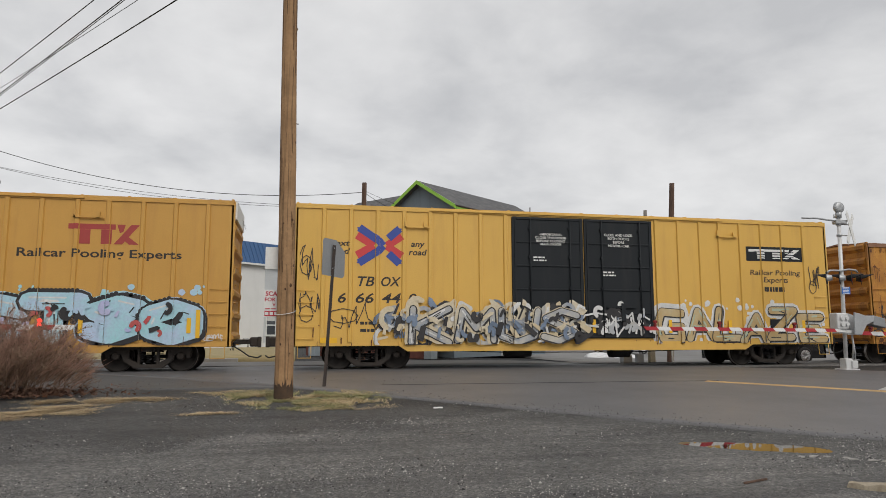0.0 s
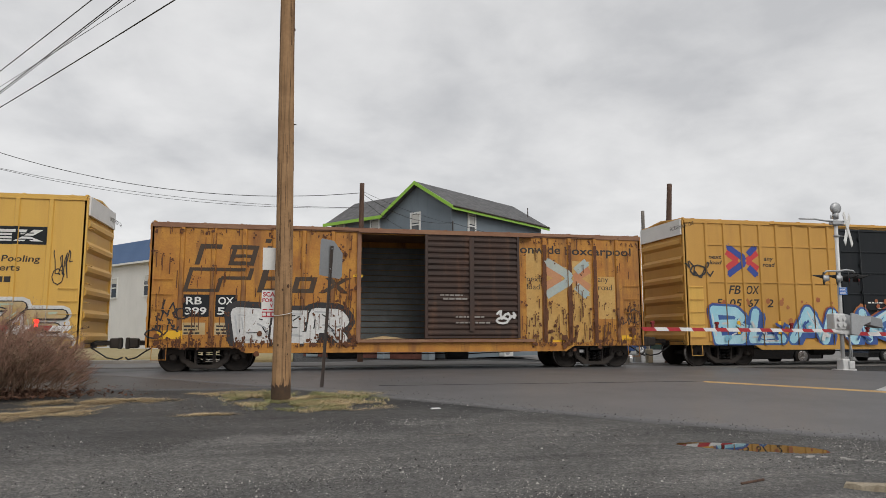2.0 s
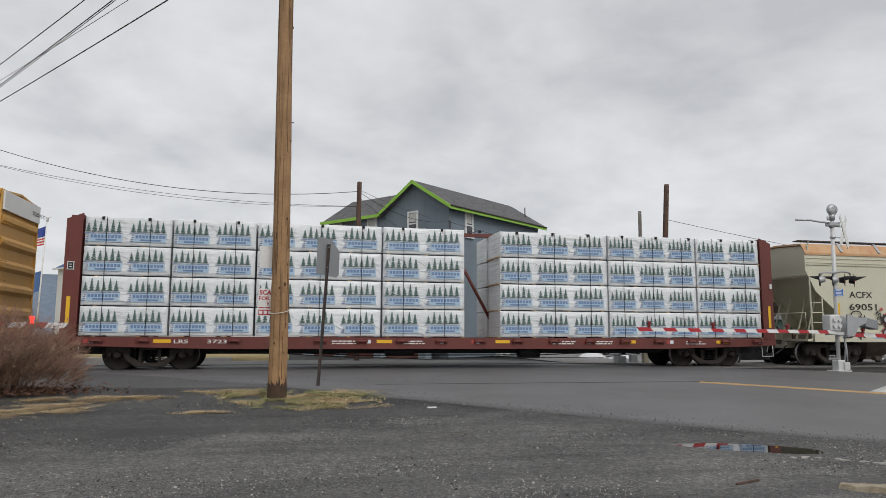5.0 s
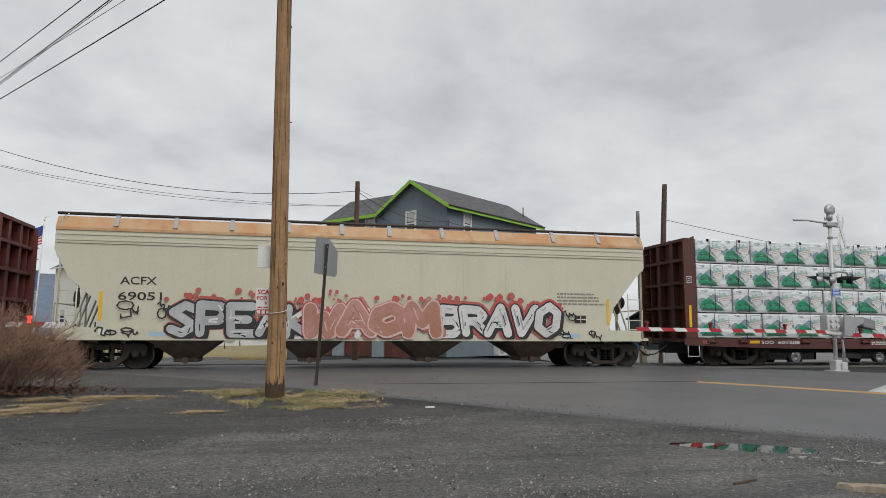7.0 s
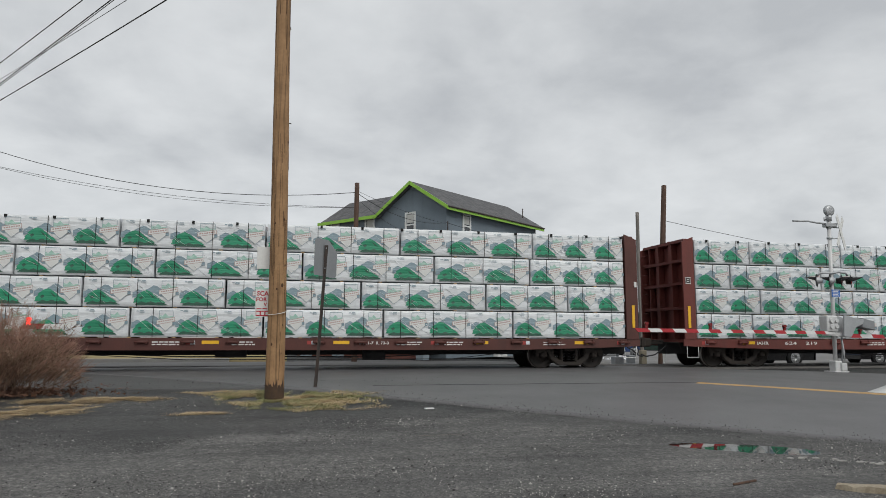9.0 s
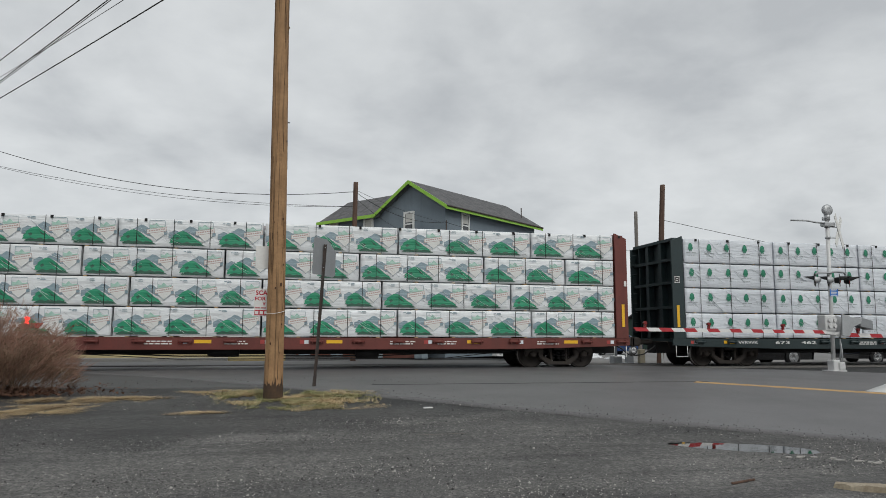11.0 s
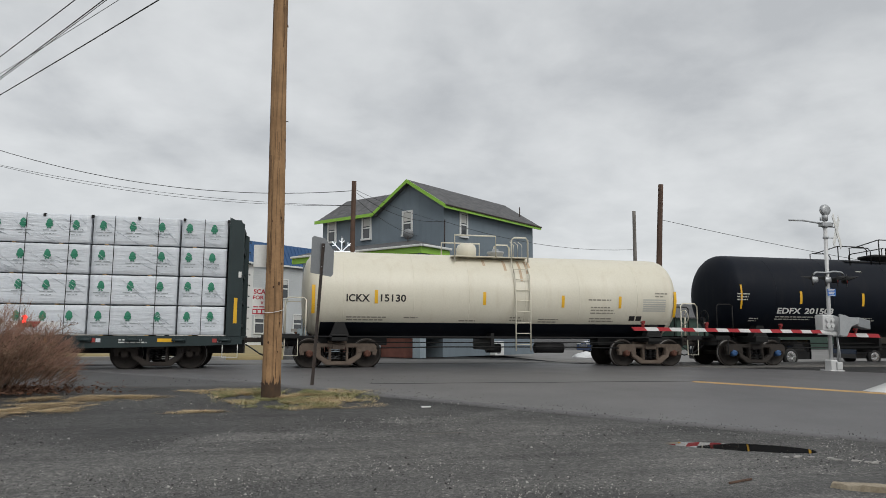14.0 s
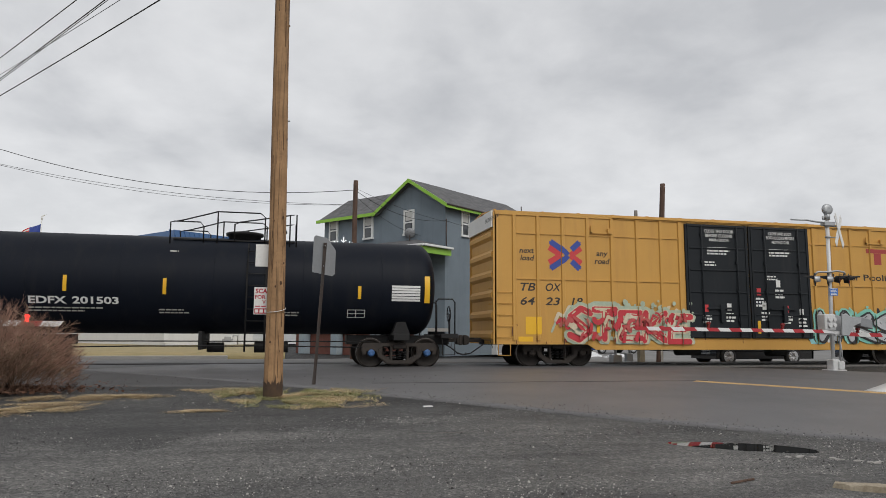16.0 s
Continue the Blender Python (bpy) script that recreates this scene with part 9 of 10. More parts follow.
    a, b = (-0.1, -0.15, 1.19), (-7.5, -1.55, 1.23)
    striped_arm(g, a, b, 0.03, 0.1, 1)
    striped_arm(g, (1.95, 0.1, 1.08), (0.0, -0.1, 1.12), 0.03, 0.12, 0)
    for k in (0.28, 0.66, 0.955):
        p = Vector(a).lerp(Vector(b), k)
        arm_light(g, p.x, p.y, p.z + 0.1, False)
    arm_light(g, 0.95, -0.02, 1.2, False)
    # the gate of the other approach: only its arm and signal bracket reach into view
    g2 = thing("crossing_signal", pose(-13.5, 17.6, 0), "silver crossing signal with lowered striped arm behind the shrub", "crossing signal")
    bm = mesh()
    rod(bm, (0, 0, 0), (0, 0, 4.9), 0.072, seg=16)
    box(bm, -0.25, 0.25, -0.25, 0.25, -0.03, 0.4, bevel=0.03)
    box(bm, -0.25, 0.3, -0.25, 0.25, 1.0, 1.7, bevel=0.04)
    part("mast", bm, silver_paint, g2)
    bm = mesh()
    pipe(bm, [(0, 0, 4.66), (2.4, 0, 4.6), (6.65, 0, 4.62)], 0.045)
    pipe(bm, [(0, 0, 4.4), (3.4, 0, 4.5), (5.9, 0, 4.47)], 0.03)
    part("bracket_arm", bm, galvanised, g2)
    striped_arm(g2, (0.3, -0.1, 1.3), (8.46, -0.1, 1.24), 0.03, 0.125, 1)
    arm_light(g2, 7.75, -0.16, 1.33, True)
    arm_light(g2, 4.6, -0.16, 1.36, True)


ink_blue_sign = surface("blue_notice_enamel", (0.03, 0.15, 0.5), (0.03, 0.12, 0.42), 0.4, amount=0.3, bump=0)

# ---- buildings behind the track ----
stucco = surface("blue_grey_stucco", (0.175, 0.215, 0.25), (0.145, 0.18, 0.21), 0.85, s1=0.8, s2=35, amount=0.7, bump=0.35, streak=(0.1, 0.13, 0.16), streak_amount=0.35)
lime_trim = surface("lime_green_trim", (0.27, 0.52, 0.06), (0.22, 0.44, 0.05), 0.55, s1=3, amount=0.4)
shingle = surface("dark_grey_shingle", (0.135, 0.135, 0.14), (0.07, 0.07, 0.073), 0.9, s1=3.5, s2=11, amount=0.9, bump=0.5)
window_white = surface("white_window_frame", (0.68, 0.69, 0.68), (0.58, 0.59, 0.58), 0.5, s1=3, amount=0.4)
pane_glass = glass_material("window_pane", (0.035, 0.04, 0.045), 0.04)
siding_white = surface("white_siding", (0.66, 0.66, 0.65), (0.57, 0.575, 0.57), 0.65, s1=0.7, amount=0.5, streak=(0.48, 0.48, 0.46), streak_amount=0.25)
siding_grey = surface("pale_grey_siding", (0.5, 0.52, 0.53), (0.44, 0.46, 0.47), 0.65, s1=0.7, amount=0.5)
blue_metal = surface("blue_metal_roof", (0.035, 0.095, 0.22), (0.03, 0.08, 0.19), 0.5, metal=0.1, s1=0.5, amount=0.5)
brick_red = surface("painted_red_brick", (0.2, 0.075, 0.055), (0.14, 0.055, 0.042), 0.85, s1=3, s2=40, amount=0.8, bump=0.4)
pier_blue = surface("blue_grey_block", (0.3, 0.36, 0.4), (0.24, 0.29, 0.33), 0.85, s1=2, amount=0.6)
curtain = surface("pale_blind", (0.5, 0.5, 0.48), (0.42, 0.42, 0.4), 0.9, amount=0.4, bump=0)


def sash_window(house, at, w, h, trim=None, blind=0.45):
    """A sash window: frame, sill, two panes with meeting rail, a blind half drawn. Its wall faces -y of 'at'."""
    bm = mesh()
    t = 0.095
    box(bm, -w / 2 - t, -w / 2, -0.05, 0.03, -t, h + t)
    box(bm, w / 2, w / 2 + t, -0.05, 0.03, -t, h + t)
    box(bm, -w / 2, w / 2, -0.05, 0.03, h, h + t)
    box(bm, -w / 2, w / 2, -0.035, 0.02, h * 0.48, h * 0.54)
    o = part("window", bm, window_white, house, "white sash window with a half-drawn blind", at)
    bm = mesh()
    box(bm, -w / 2 - t - 0.02, w / 2 + t + 0.02, -0.09, 0.03, -t, 0)
    part("sill", bm, trim or window_white, o)
    for z0, z1, y in ((0, h * 0.48, -0.012), (h * 0.54, h, -0.018)):
        bm = mesh()
        box(bm, -w / 2, w / 2, y, y + 0.006, z0, z1)
        part("pane", bm, pane_glass, o)
    if blind:
        bm = mesh()
        box(bm, -w / 2 + 0.03, w / 2 - 0.03, -0.0255, -0.0225, h * (1 - blind * 0.9), h - 0.02)
        part("blind", bm, curtain, o)
    return o


def gable_roof(bm, x0, x1, y0, y1, eave, ridge, over, thick, axis):
    """Two roof slabs with overhang; the ridge runs along axis."""
    c = (y0 + y1) / 2 if axis == "x" else (x0 + x1) / 2
    half = (y1 - y0) / 2 if axis == "x" else (x1 - x0) / 2
    k = (ridge - eave) / half
    for s in (-1, 1):
        p = [(c + s * (half + over), eave - k * over), (c, ridge), (c, ridge + thick), (c + s * (half + over), eave - k * over + thick)]
        if axis == "x":
            slab(bm, p, x0 - over, x1 + over, plane="yz")
        else:
            slab(bm, p, y0 - over, y1 + over, plane="xz")


def build_house():
    h = thing("grey_house", pose(7.248, 31.7, 0, 0, 0, 38.65), "two-storey blue-grey stucco house with lime green trim", "house")
    EV, RG, L, W, WW = 7.26, 8.55, 8.17, 4.17, 8.56
    bm = mesh()
    slab(bm, [(0, 0), (W, 0), (W, EV), (W / 2, RG), (0, EV)], 0, L, plane="yz")
    part("wall", tidy(bm), stucco, h)
    bm = mesh()
    slab(bm, [(0.02, 0), (4.1, 0), (4.1, EV), (2.06, 8.6), (0.02, EV)], W, WW, plane="xz")
    part("wing_wall", tidy(bm), stucco, h)
    bm = mesh()
    gable_roof(bm, 0, L, 0, W, EV, RG, 0.32, 0.13, "x")
    part("roof", tidy(bm), shingle, h, "dark grey shingled gable roof")
    bm = mesh()
    gable_roof(bm, 0.02, 4.1, W + 0.36, WW, EV, 8.6, 0.3, 0.12, "y")
    part("wing_roof", tidy(bm), shingle, h)
    # lime green fascia and bargeboards
    bm = mesh()
    k = (RG - EV) / (W / 2)
    for s in (-1, 1):
        c = W / 2
        e = W / 2 + 0.34
        slab(bm, [(c + s * e, EV - 0.34 * k - 0.05), (c, RG - 0.05), (c, RG + 0.14), (c + s * e, EV - 0.34 * k + 0.14)], -0.36, -0.325, plane="yz")
    box(bm, -0.33, L + 0.34, -0.37, -0.335, EV - 0.34 * k - 0.07, EV - 0.34 * k + 0.09)
    part("bargeboard", tidy(bm), lime_trim, h, "lime green bargeboard and fascia")
    bm = mesh()
    box(bm, -0.34, -0.305, W + 0.2, WW + 0.32, EV - 0.2, EV - 0.03)
    part("wing_fascia", bm, lime_trim, h)
    bm = mesh()
    box(bm, -0.33, L + 0.34, -0.43, -0.37, EV - 0.34 * k + 0.05, EV - 0.34 * k + 0.12, bevel=0.02)
    part("gutter", bm, dark_steel, h)
    front = lambda y, z: pose(-0.01, y, z, 0, 0, -90)
    for y, z, w, hh in ((2.28, 5.98, 0.5, 1.1), (5.12, 6.0, 0.5, 1.08), (7.78, 6.05, 0.5, 1.08)):
        sash_window(h, front(y, z), w, hh)
    side = lambda x, z: pose(x, -0.01, z)
    sash_window(h, side(1.58, 5.88), 0.47, 1.08)
    sash_window(h, side(5.7, 3.95), 0.5, 1.1, lime_trim)
    sash_window(h, side(7.25, 4.3), 0.42, 0.62, lime_trim)
    bm = mesh()
    box(bm, 5.5, 5.95, -0.3, -0.02, 3.92, 4.25, bevel=0.02)
    part("window_cooler", bm, window_white, h)
    bm = mesh()
    pipe(bm, [(0.04, -0.05, 4.9), (0.04, -0.05, 6.5)], 0.025)
    pipe(bm, [(7.76, 0.6, 7.6), (7.76, 0.6, 8.3)], 0.03)
    part("conduit", bm, dark_steel, h)
    # porch along the front: roof, gutter, beam, posts, base
    bm = mesh()
    # a lean-to roof hipped at its near end
    low = [bm.verts.new(p) for p in ((-2.1, -0.45, 4.98), (-2.1, WW, 4.98), (-0.005, WW, 5.56), (-0.005, 1.8, 5.56), (-0.005, -0.45, 4.98))]
    top = [bm.verts.new(v.co + Vector((0, 0, 0.09))) for v in low]
    for lay in (low, top):
        bm.faces.new((lay[0], lay[1], lay[2], lay[3]))
        bm.faces.new((lay[0], lay[3], lay[4]))
    for a, b in ((0, 1), (1, 2), (2, 3), (3, 4), (4, 0)):
        bm.faces.new((low[a], low[b], top[b], top[a]))
    part("porch_roof", tidy(bm), shingle, h)
    bm = mesh()
    box(bm, -2.22, -2.11, -0.5, WW, 4.96, 5.07, bevel=0.03)
    box(bm, -2.11, -0.02, -0.56, -0.46, 4.96, 5.07, bevel=0.03)
    part("porch_gutter", bm, window_white, h)
    bm = mesh()
    box(bm, -2.08, -1.9, -0.4, WW, 4.68, 4.97)
    box(bm, -1.9, -0.02, -0.4, -0.24, 4.68, 4.97)
    part("porch_beam", bm, lime_trim, h)
    for y in (-0.25, 2.5, 5.2, 7.6):
        bm = mesh()
        box(bm, -2.06, -1.92, y - 0.07, y + 0.07, 1.3, 4.68)
        part("porch_post", bm, stucco, h)
        bm = mesh()
        box(bm, -2.2, -1.78, y - 0.22, y + 0.22, 0, 1.3, bevel=0.02)
        part("porch_pier", bm, pier_blue, h)
    bm = mesh()
    box(bm, -2.0, 0.0, -0.3, WW, 1.15, 1.3)
    part("porch_floor", bm, concrete, h)
    bm = mesh()
    box(bm, -1.75, -1.65, -0.2, WW, 0, 1.15)
    part("porch_base", bm, brick_red, h)
    bm = mesh()
    box(bm, -0.04, -0.005, 1.2, 2.1, 1.3, 3.4)
    part("door", bm, door_brown, h)
    bm = mesh()
    slab(bm, [(-0.05, 0), (3.3, 0), (3.3, 4.7), (1.6, 5.4), (-0.05, 4.7)], 0, 3.6)
    an = part("annex_wall", tidy(bm), stucco, h, "", pose(8.15, 3.6, 0))
    bm = mesh()
    gable_roof(bm, -0.05, 3.3, 0, 3.6, 4.7, 5.4, 0.25, 0.12, "y")
    part("annex_roof", tidy(bm), lime_trim, an)
    for x, y, z, turn in ((-0.75, 6.2, 5.45, -120), (-0.4, 1.9, 5.5, -60)):
        d = thing("satellite_dish", pose(7.248, 31.7, 0, 0, 0, 38.65) @ pose(x, y, z), "small pale satellite dish on the porch roof", "satellite dish", "satellite dishes")
        bm = mesh()
        turned(bm, [(0.0, 0.02), (0.02, 0.16), (0.07, 0.27), (0.075, 0.27), (0.03, 0.16), (0.015, 0.02)], "y", 20)
        part("dish", tidy(bm), sign_back, d, "", pose(0, 0, 0.4, 20, 0, turn))
        bm = mesh()
        pipe(bm, [(0, 0, -0.15), (0, 0, 0.2), (0.05, 0.02, 0.38)], 0.022)
        part("mount", bm, dark_steel, d)
    star = thing("snowflake_light", pose(2.17, 27.95, 4.36), "white snowflake light decoration on the dark pole", "decoration")
    bm = mesh()
    for k in range(8):
        a = k * math.pi / 4
        rod(bm, (0, 0, 0), (0.55 * math.cos(a), 0, 0.55 * math.sin(a)), 0.02, seg=5)
        for s in (-1, 1):
            rod(bm, (0.36 * math.cos(a), 0, 0.36 * math.sin(a)), (0.36 * math.cos(a) + 0.14 * math.cos(a + s * 0.9), 0, 0.36 * math.sin(a) + 0.14 * math.sin(a + s * 0.9)), 0.016, seg=5)
    rod(bm, (0, 0.02, 0), (0.36, 0.03, 0.0), 0.014, seg=5)
    part("light_rod", bm, glow("white_light_rope", (0.9, 0.95, 1.0), 0.6), star)
    ban = thing("pole_banner", pose(3.12, 27.93, 2.4, 0, 0, 4), "dark blue banner with white ring emblem on a pole", "banner")
    navy = surface("navy_banner_cloth", (0.025, 0.045, 0.16), (0.035, 0.06, 0.19), 0.8, s1=3, amount=0.5)
    bm = mesh()
    cols = [[bm.verts.new((-0.26 + 0.52 * u / 6, 0.03 * math.sin(u * 0.9 + 0.4 * v), 1.3 * v / 8)) for v in range(9)] for u in range(7)]
    for a, b in zip(cols, cols[1:]):
        for v in range(8):
            bm.faces.new((a[v], b[v], b[v + 1], a[v + 1])).smooth = True
    bmesh.ops.solidify(bm, geom=bm.faces[:], thickness=0.006)
    part("cloth", bm, navy, ban)
    bm = mesh()
    box(bm, -0.25, 0.25, -0.05, -0.044, 1.0, 1.14)
    part("head_band", bm, ink_red, ban, "red printed band")
    bm = mesh()
    for x, w in ((-0.2, 0.16), (0.02, 0.2)):
        box(bm, x, x + w, -0.053, -0.051, 1.05, 1.09)
    box(bm, -0.14, 0.14, -0.05, -0.047, 0.14, 0.17)
    box(bm, -0.1, 0.1, -0.05, -0.047, 0.08, 0.105)
    part("print_bar", bm, ink_white, ban)
    bm = mesh()
    turned(bm, [(-0.05, 0.2), (-0.045, 0.2), (-0.045, 0.165), (-0.05, 0.165)], "y", 24, 0, (0, 0, 0.58))
    box(bm, -0.07, 0.07, -0.05, -0.046, 0.5, 0.68)
    part("emblem", tidy(bm), ink_white, ban, "white ring emblem")
    bm = mesh()
    for z in (0.0, 1.3):
        rod(bm, (-0.45, 0.02, z), (0.28, 0.02, z), 0.014, seg=6)
    part("banner_rod", bm, dark_steel, ban)
    cond = thing("heat_pump", pose(10.7, 34.3, -0.05, 0, 0, 42), "white outdoor heat pump beside the house", "heat pump")
    bm = mesh()
    box(bm, -0.45, 0.45, -0.16, 0.16, 0.05, 0.75, bevel=0.02)
    part("case", bm, window_white, cond)
    bm = mesh()
    turned(bm, [(-0.175, 0.26), (-0.165, 0.28), (-0.16, 0.26)], "y", 20, 0, (-0.12, 0, 0.4))
    part("fan_grille", tidy(bm), galvanised, cond)


def build_blue_building():
    b = thing("blue_roofed_building", pose(-8.3, 52.5, 0.1, 0, 0, 40), "white sided two-storey building with blue metal roof", "building")
    LX, LY, EV, TOP = 24.0, 18.5, 6.6, 8.45
    bm = mesh()
    box(bm, 0, LX, 0, LY, 0, EV)
    part("wall", bm, siding_white, b)
    # clapboards on the face towards the road, in courses
    bm = mesh()
    for k in range(36):
        z = 0.35 + k * 0.172
        slab(bm, [(-0.03, z), (-0.008, z + 0.165), (-0.0, z + 0.165), (-0.0, z)], 7.5, LX, plane="yz")
    part("clapboard", tidy(bm), siding_grey, b, "pale grey horizontal clapboards")
    bm = mesh()
    n = 0.28
    lo = [bm.verts.new(p) for p in ((-n, -n, EV), (LX + n, -n, EV), (LX + n, LY + n, EV), (-n, LY + n, EV))]
    hi = [bm.verts.new(p) for p in ((0.7, 0.7, TOP), (LX - 0.7, 0.7, TOP), (LX - 0.7, LY - 7.0, TOP), (0.7, LY - 7.0, TOP))]
    for i in range(4):
        j = (i + 1) % 4
        bm.faces.new((lo[i], lo[j], hi[j], hi[i]))
    bm.faces.new(lo[::-1])
    bm.faces.new(hi)
    part("roof", tidy(bm), blue_metal, b, "steep blue metal roof band")
    bm = mesh()
    for k in range(58):
        x = 0.2 + k * 0.41
        slab(bm, [(-0.285, EV), (-0.325, EV), (0.655, TOP), (0.7, TOP)], x - 0.02 + 0.0, x + 0.02, plane="yz")
    part("roof_seam", tidy(bm), blue_metal, b)
    bm = mesh()
    box(bm, -0.34, LX + 0.3, -0.38, -0.27, EV - 0.12, EV + 0.02)
    box(bm, -0.38, -0.27, -0.3, LY + 0.3, EV - 0.12, EV + 0.02)
    part("gutter", bm, window_white, b)
    for x, z in ((4.4, 3.5), (10.6, 3.9), (13.6, 3.9), (16.6, 3.9), (8.2, 1.0), (12.2, 1.0)):
        sash_window(b, pose(x, -0.03, z), 0.85, 1.5, None, 0.3)
    bm = mesh()
    box(bm, -0.2, 0.1, -0.06, -0.02, 0.2, EV - 0.2)
    part("corner_board", bm, window_white, b)
    for y, z in ((4.0, 4.0), (9.0, 4.0), (14.0, 4.0), (16.5, 1.4)):
        sash_window(b, pose(-0.02, y, z, 0, 0, -90), 0.85, 1.5, None, 0.3)
    pole_ = thing("flagpole", pose(-16.4, 50.5, 0), "white flagpole with a striped flag and a blue flag", "flagpole")
    bm = mesh()
    rod(bm, (0, 0, 0), (0.2, 0, 8.5), 0.06, 0.035, seg=10)
    turned(bm, [(8.5, 0.03), (8.58, 0.08), (8.66, 0.03)], "z", 10, 0, (0.2, 0, 0))
    slab(bm, [(0.1, 8.66), (0.2, 8.65), (0.45, 8.85), (0.2, 8.78)], -0.02, 0.02)
    part("staff", tidy(bm), white_paint, pole_)
    for n in range(13):
        bm = mesh()
        rows = []
        for i in range(15):
            u = i / 14
            x = -0.05 - 1.5 * u
            droop = -0.75 * u ** 1.2
            y = 0.12 * math.sin(u * 9)
            hh = 0.098
            rows.append([bm.verts.new((x + 0.2, y, 8.2 + droop - n * hh * (1 - 0.2 * u))), bm.verts.new((x + 0.2, y, 8.2 + droop - (n + 1) * hh * (1 - 0.2 * u)))])
        for p, q in zip(rows, rows[1:]):
            if n < 7 and rows.index(p) < 6:
                bm.faces.new((p[0], q[0], q[1], p[1])).material_index = 1
            else:
                bm.faces.new((p[0], q[0], q[1], p[1]))
        part("flag_stripe", bm, (ink_logo_red if n % 2 == 0 else white_paint, ink_blue), pole_)
    bm = mesh()
    rows = []
    for i in range(9):
        u = i / 8
        rows.append([bm.verts.new((0.1 - 0.95 * u, 0.1 * math.sin(u * 7), 5.2 - 0.35 * u)), bm.verts.new((0.1 - 0.95 * u, 0.1 * math.sin(u * 7 + 0.6), 3.9 - 0.5 * u))])
    for p, q in zip(rows, rows[1:]):
        bm.faces.new((p[0], q[0], q[1], p[1]))
    part("blue_flag", bm, surface("blue_flag_cloth", (0.06, 0.13, 0.3), (0.1, 0.18, 0.34), 0.8, amount=0.5), pole_)
    g = thing("gas_meter", pose(-3.4, 45.0, 0.1), "grey gas meter with pipes by the building", "gas meter")
    bm = mesh()
    pipe(bm, [(-0.4, 0, 0), (-0.4, 0, 0.5), (0.2, 0, 0.5), (0.2, 0, 0.75), (0.5, 0, 0.75), (0.5, 0, 0.2)], 0.05)
    box(bm, -0.3, 0.1, -0.12, 0.12, 0.35, 0.7, bevel=0.04)
    part("meter", bm, galvanised, g)


# ---- vehicles and small things in the far lot ----
car_black = surface("black_car_paint", (0.006, 0.006, 0.007), (0.01, 0.01, 0.011), 0.15, s1=0.7, amount=0.3, bump=0, coat=1.0)
car_blue = surface("blue_car_paint", (0.012, 0.04, 0.13), (0.01, 0.03, 0.1), 0.2, s1=0.7, amount=0.3, bump=0, coat=1.0)
alloy = surface("alloy_wheel", (0.55, 0.55, 0.56), (0.45, 0.45, 0.46), 0.3, metal=0.8, s1=6, amount=0.3, bump=0)


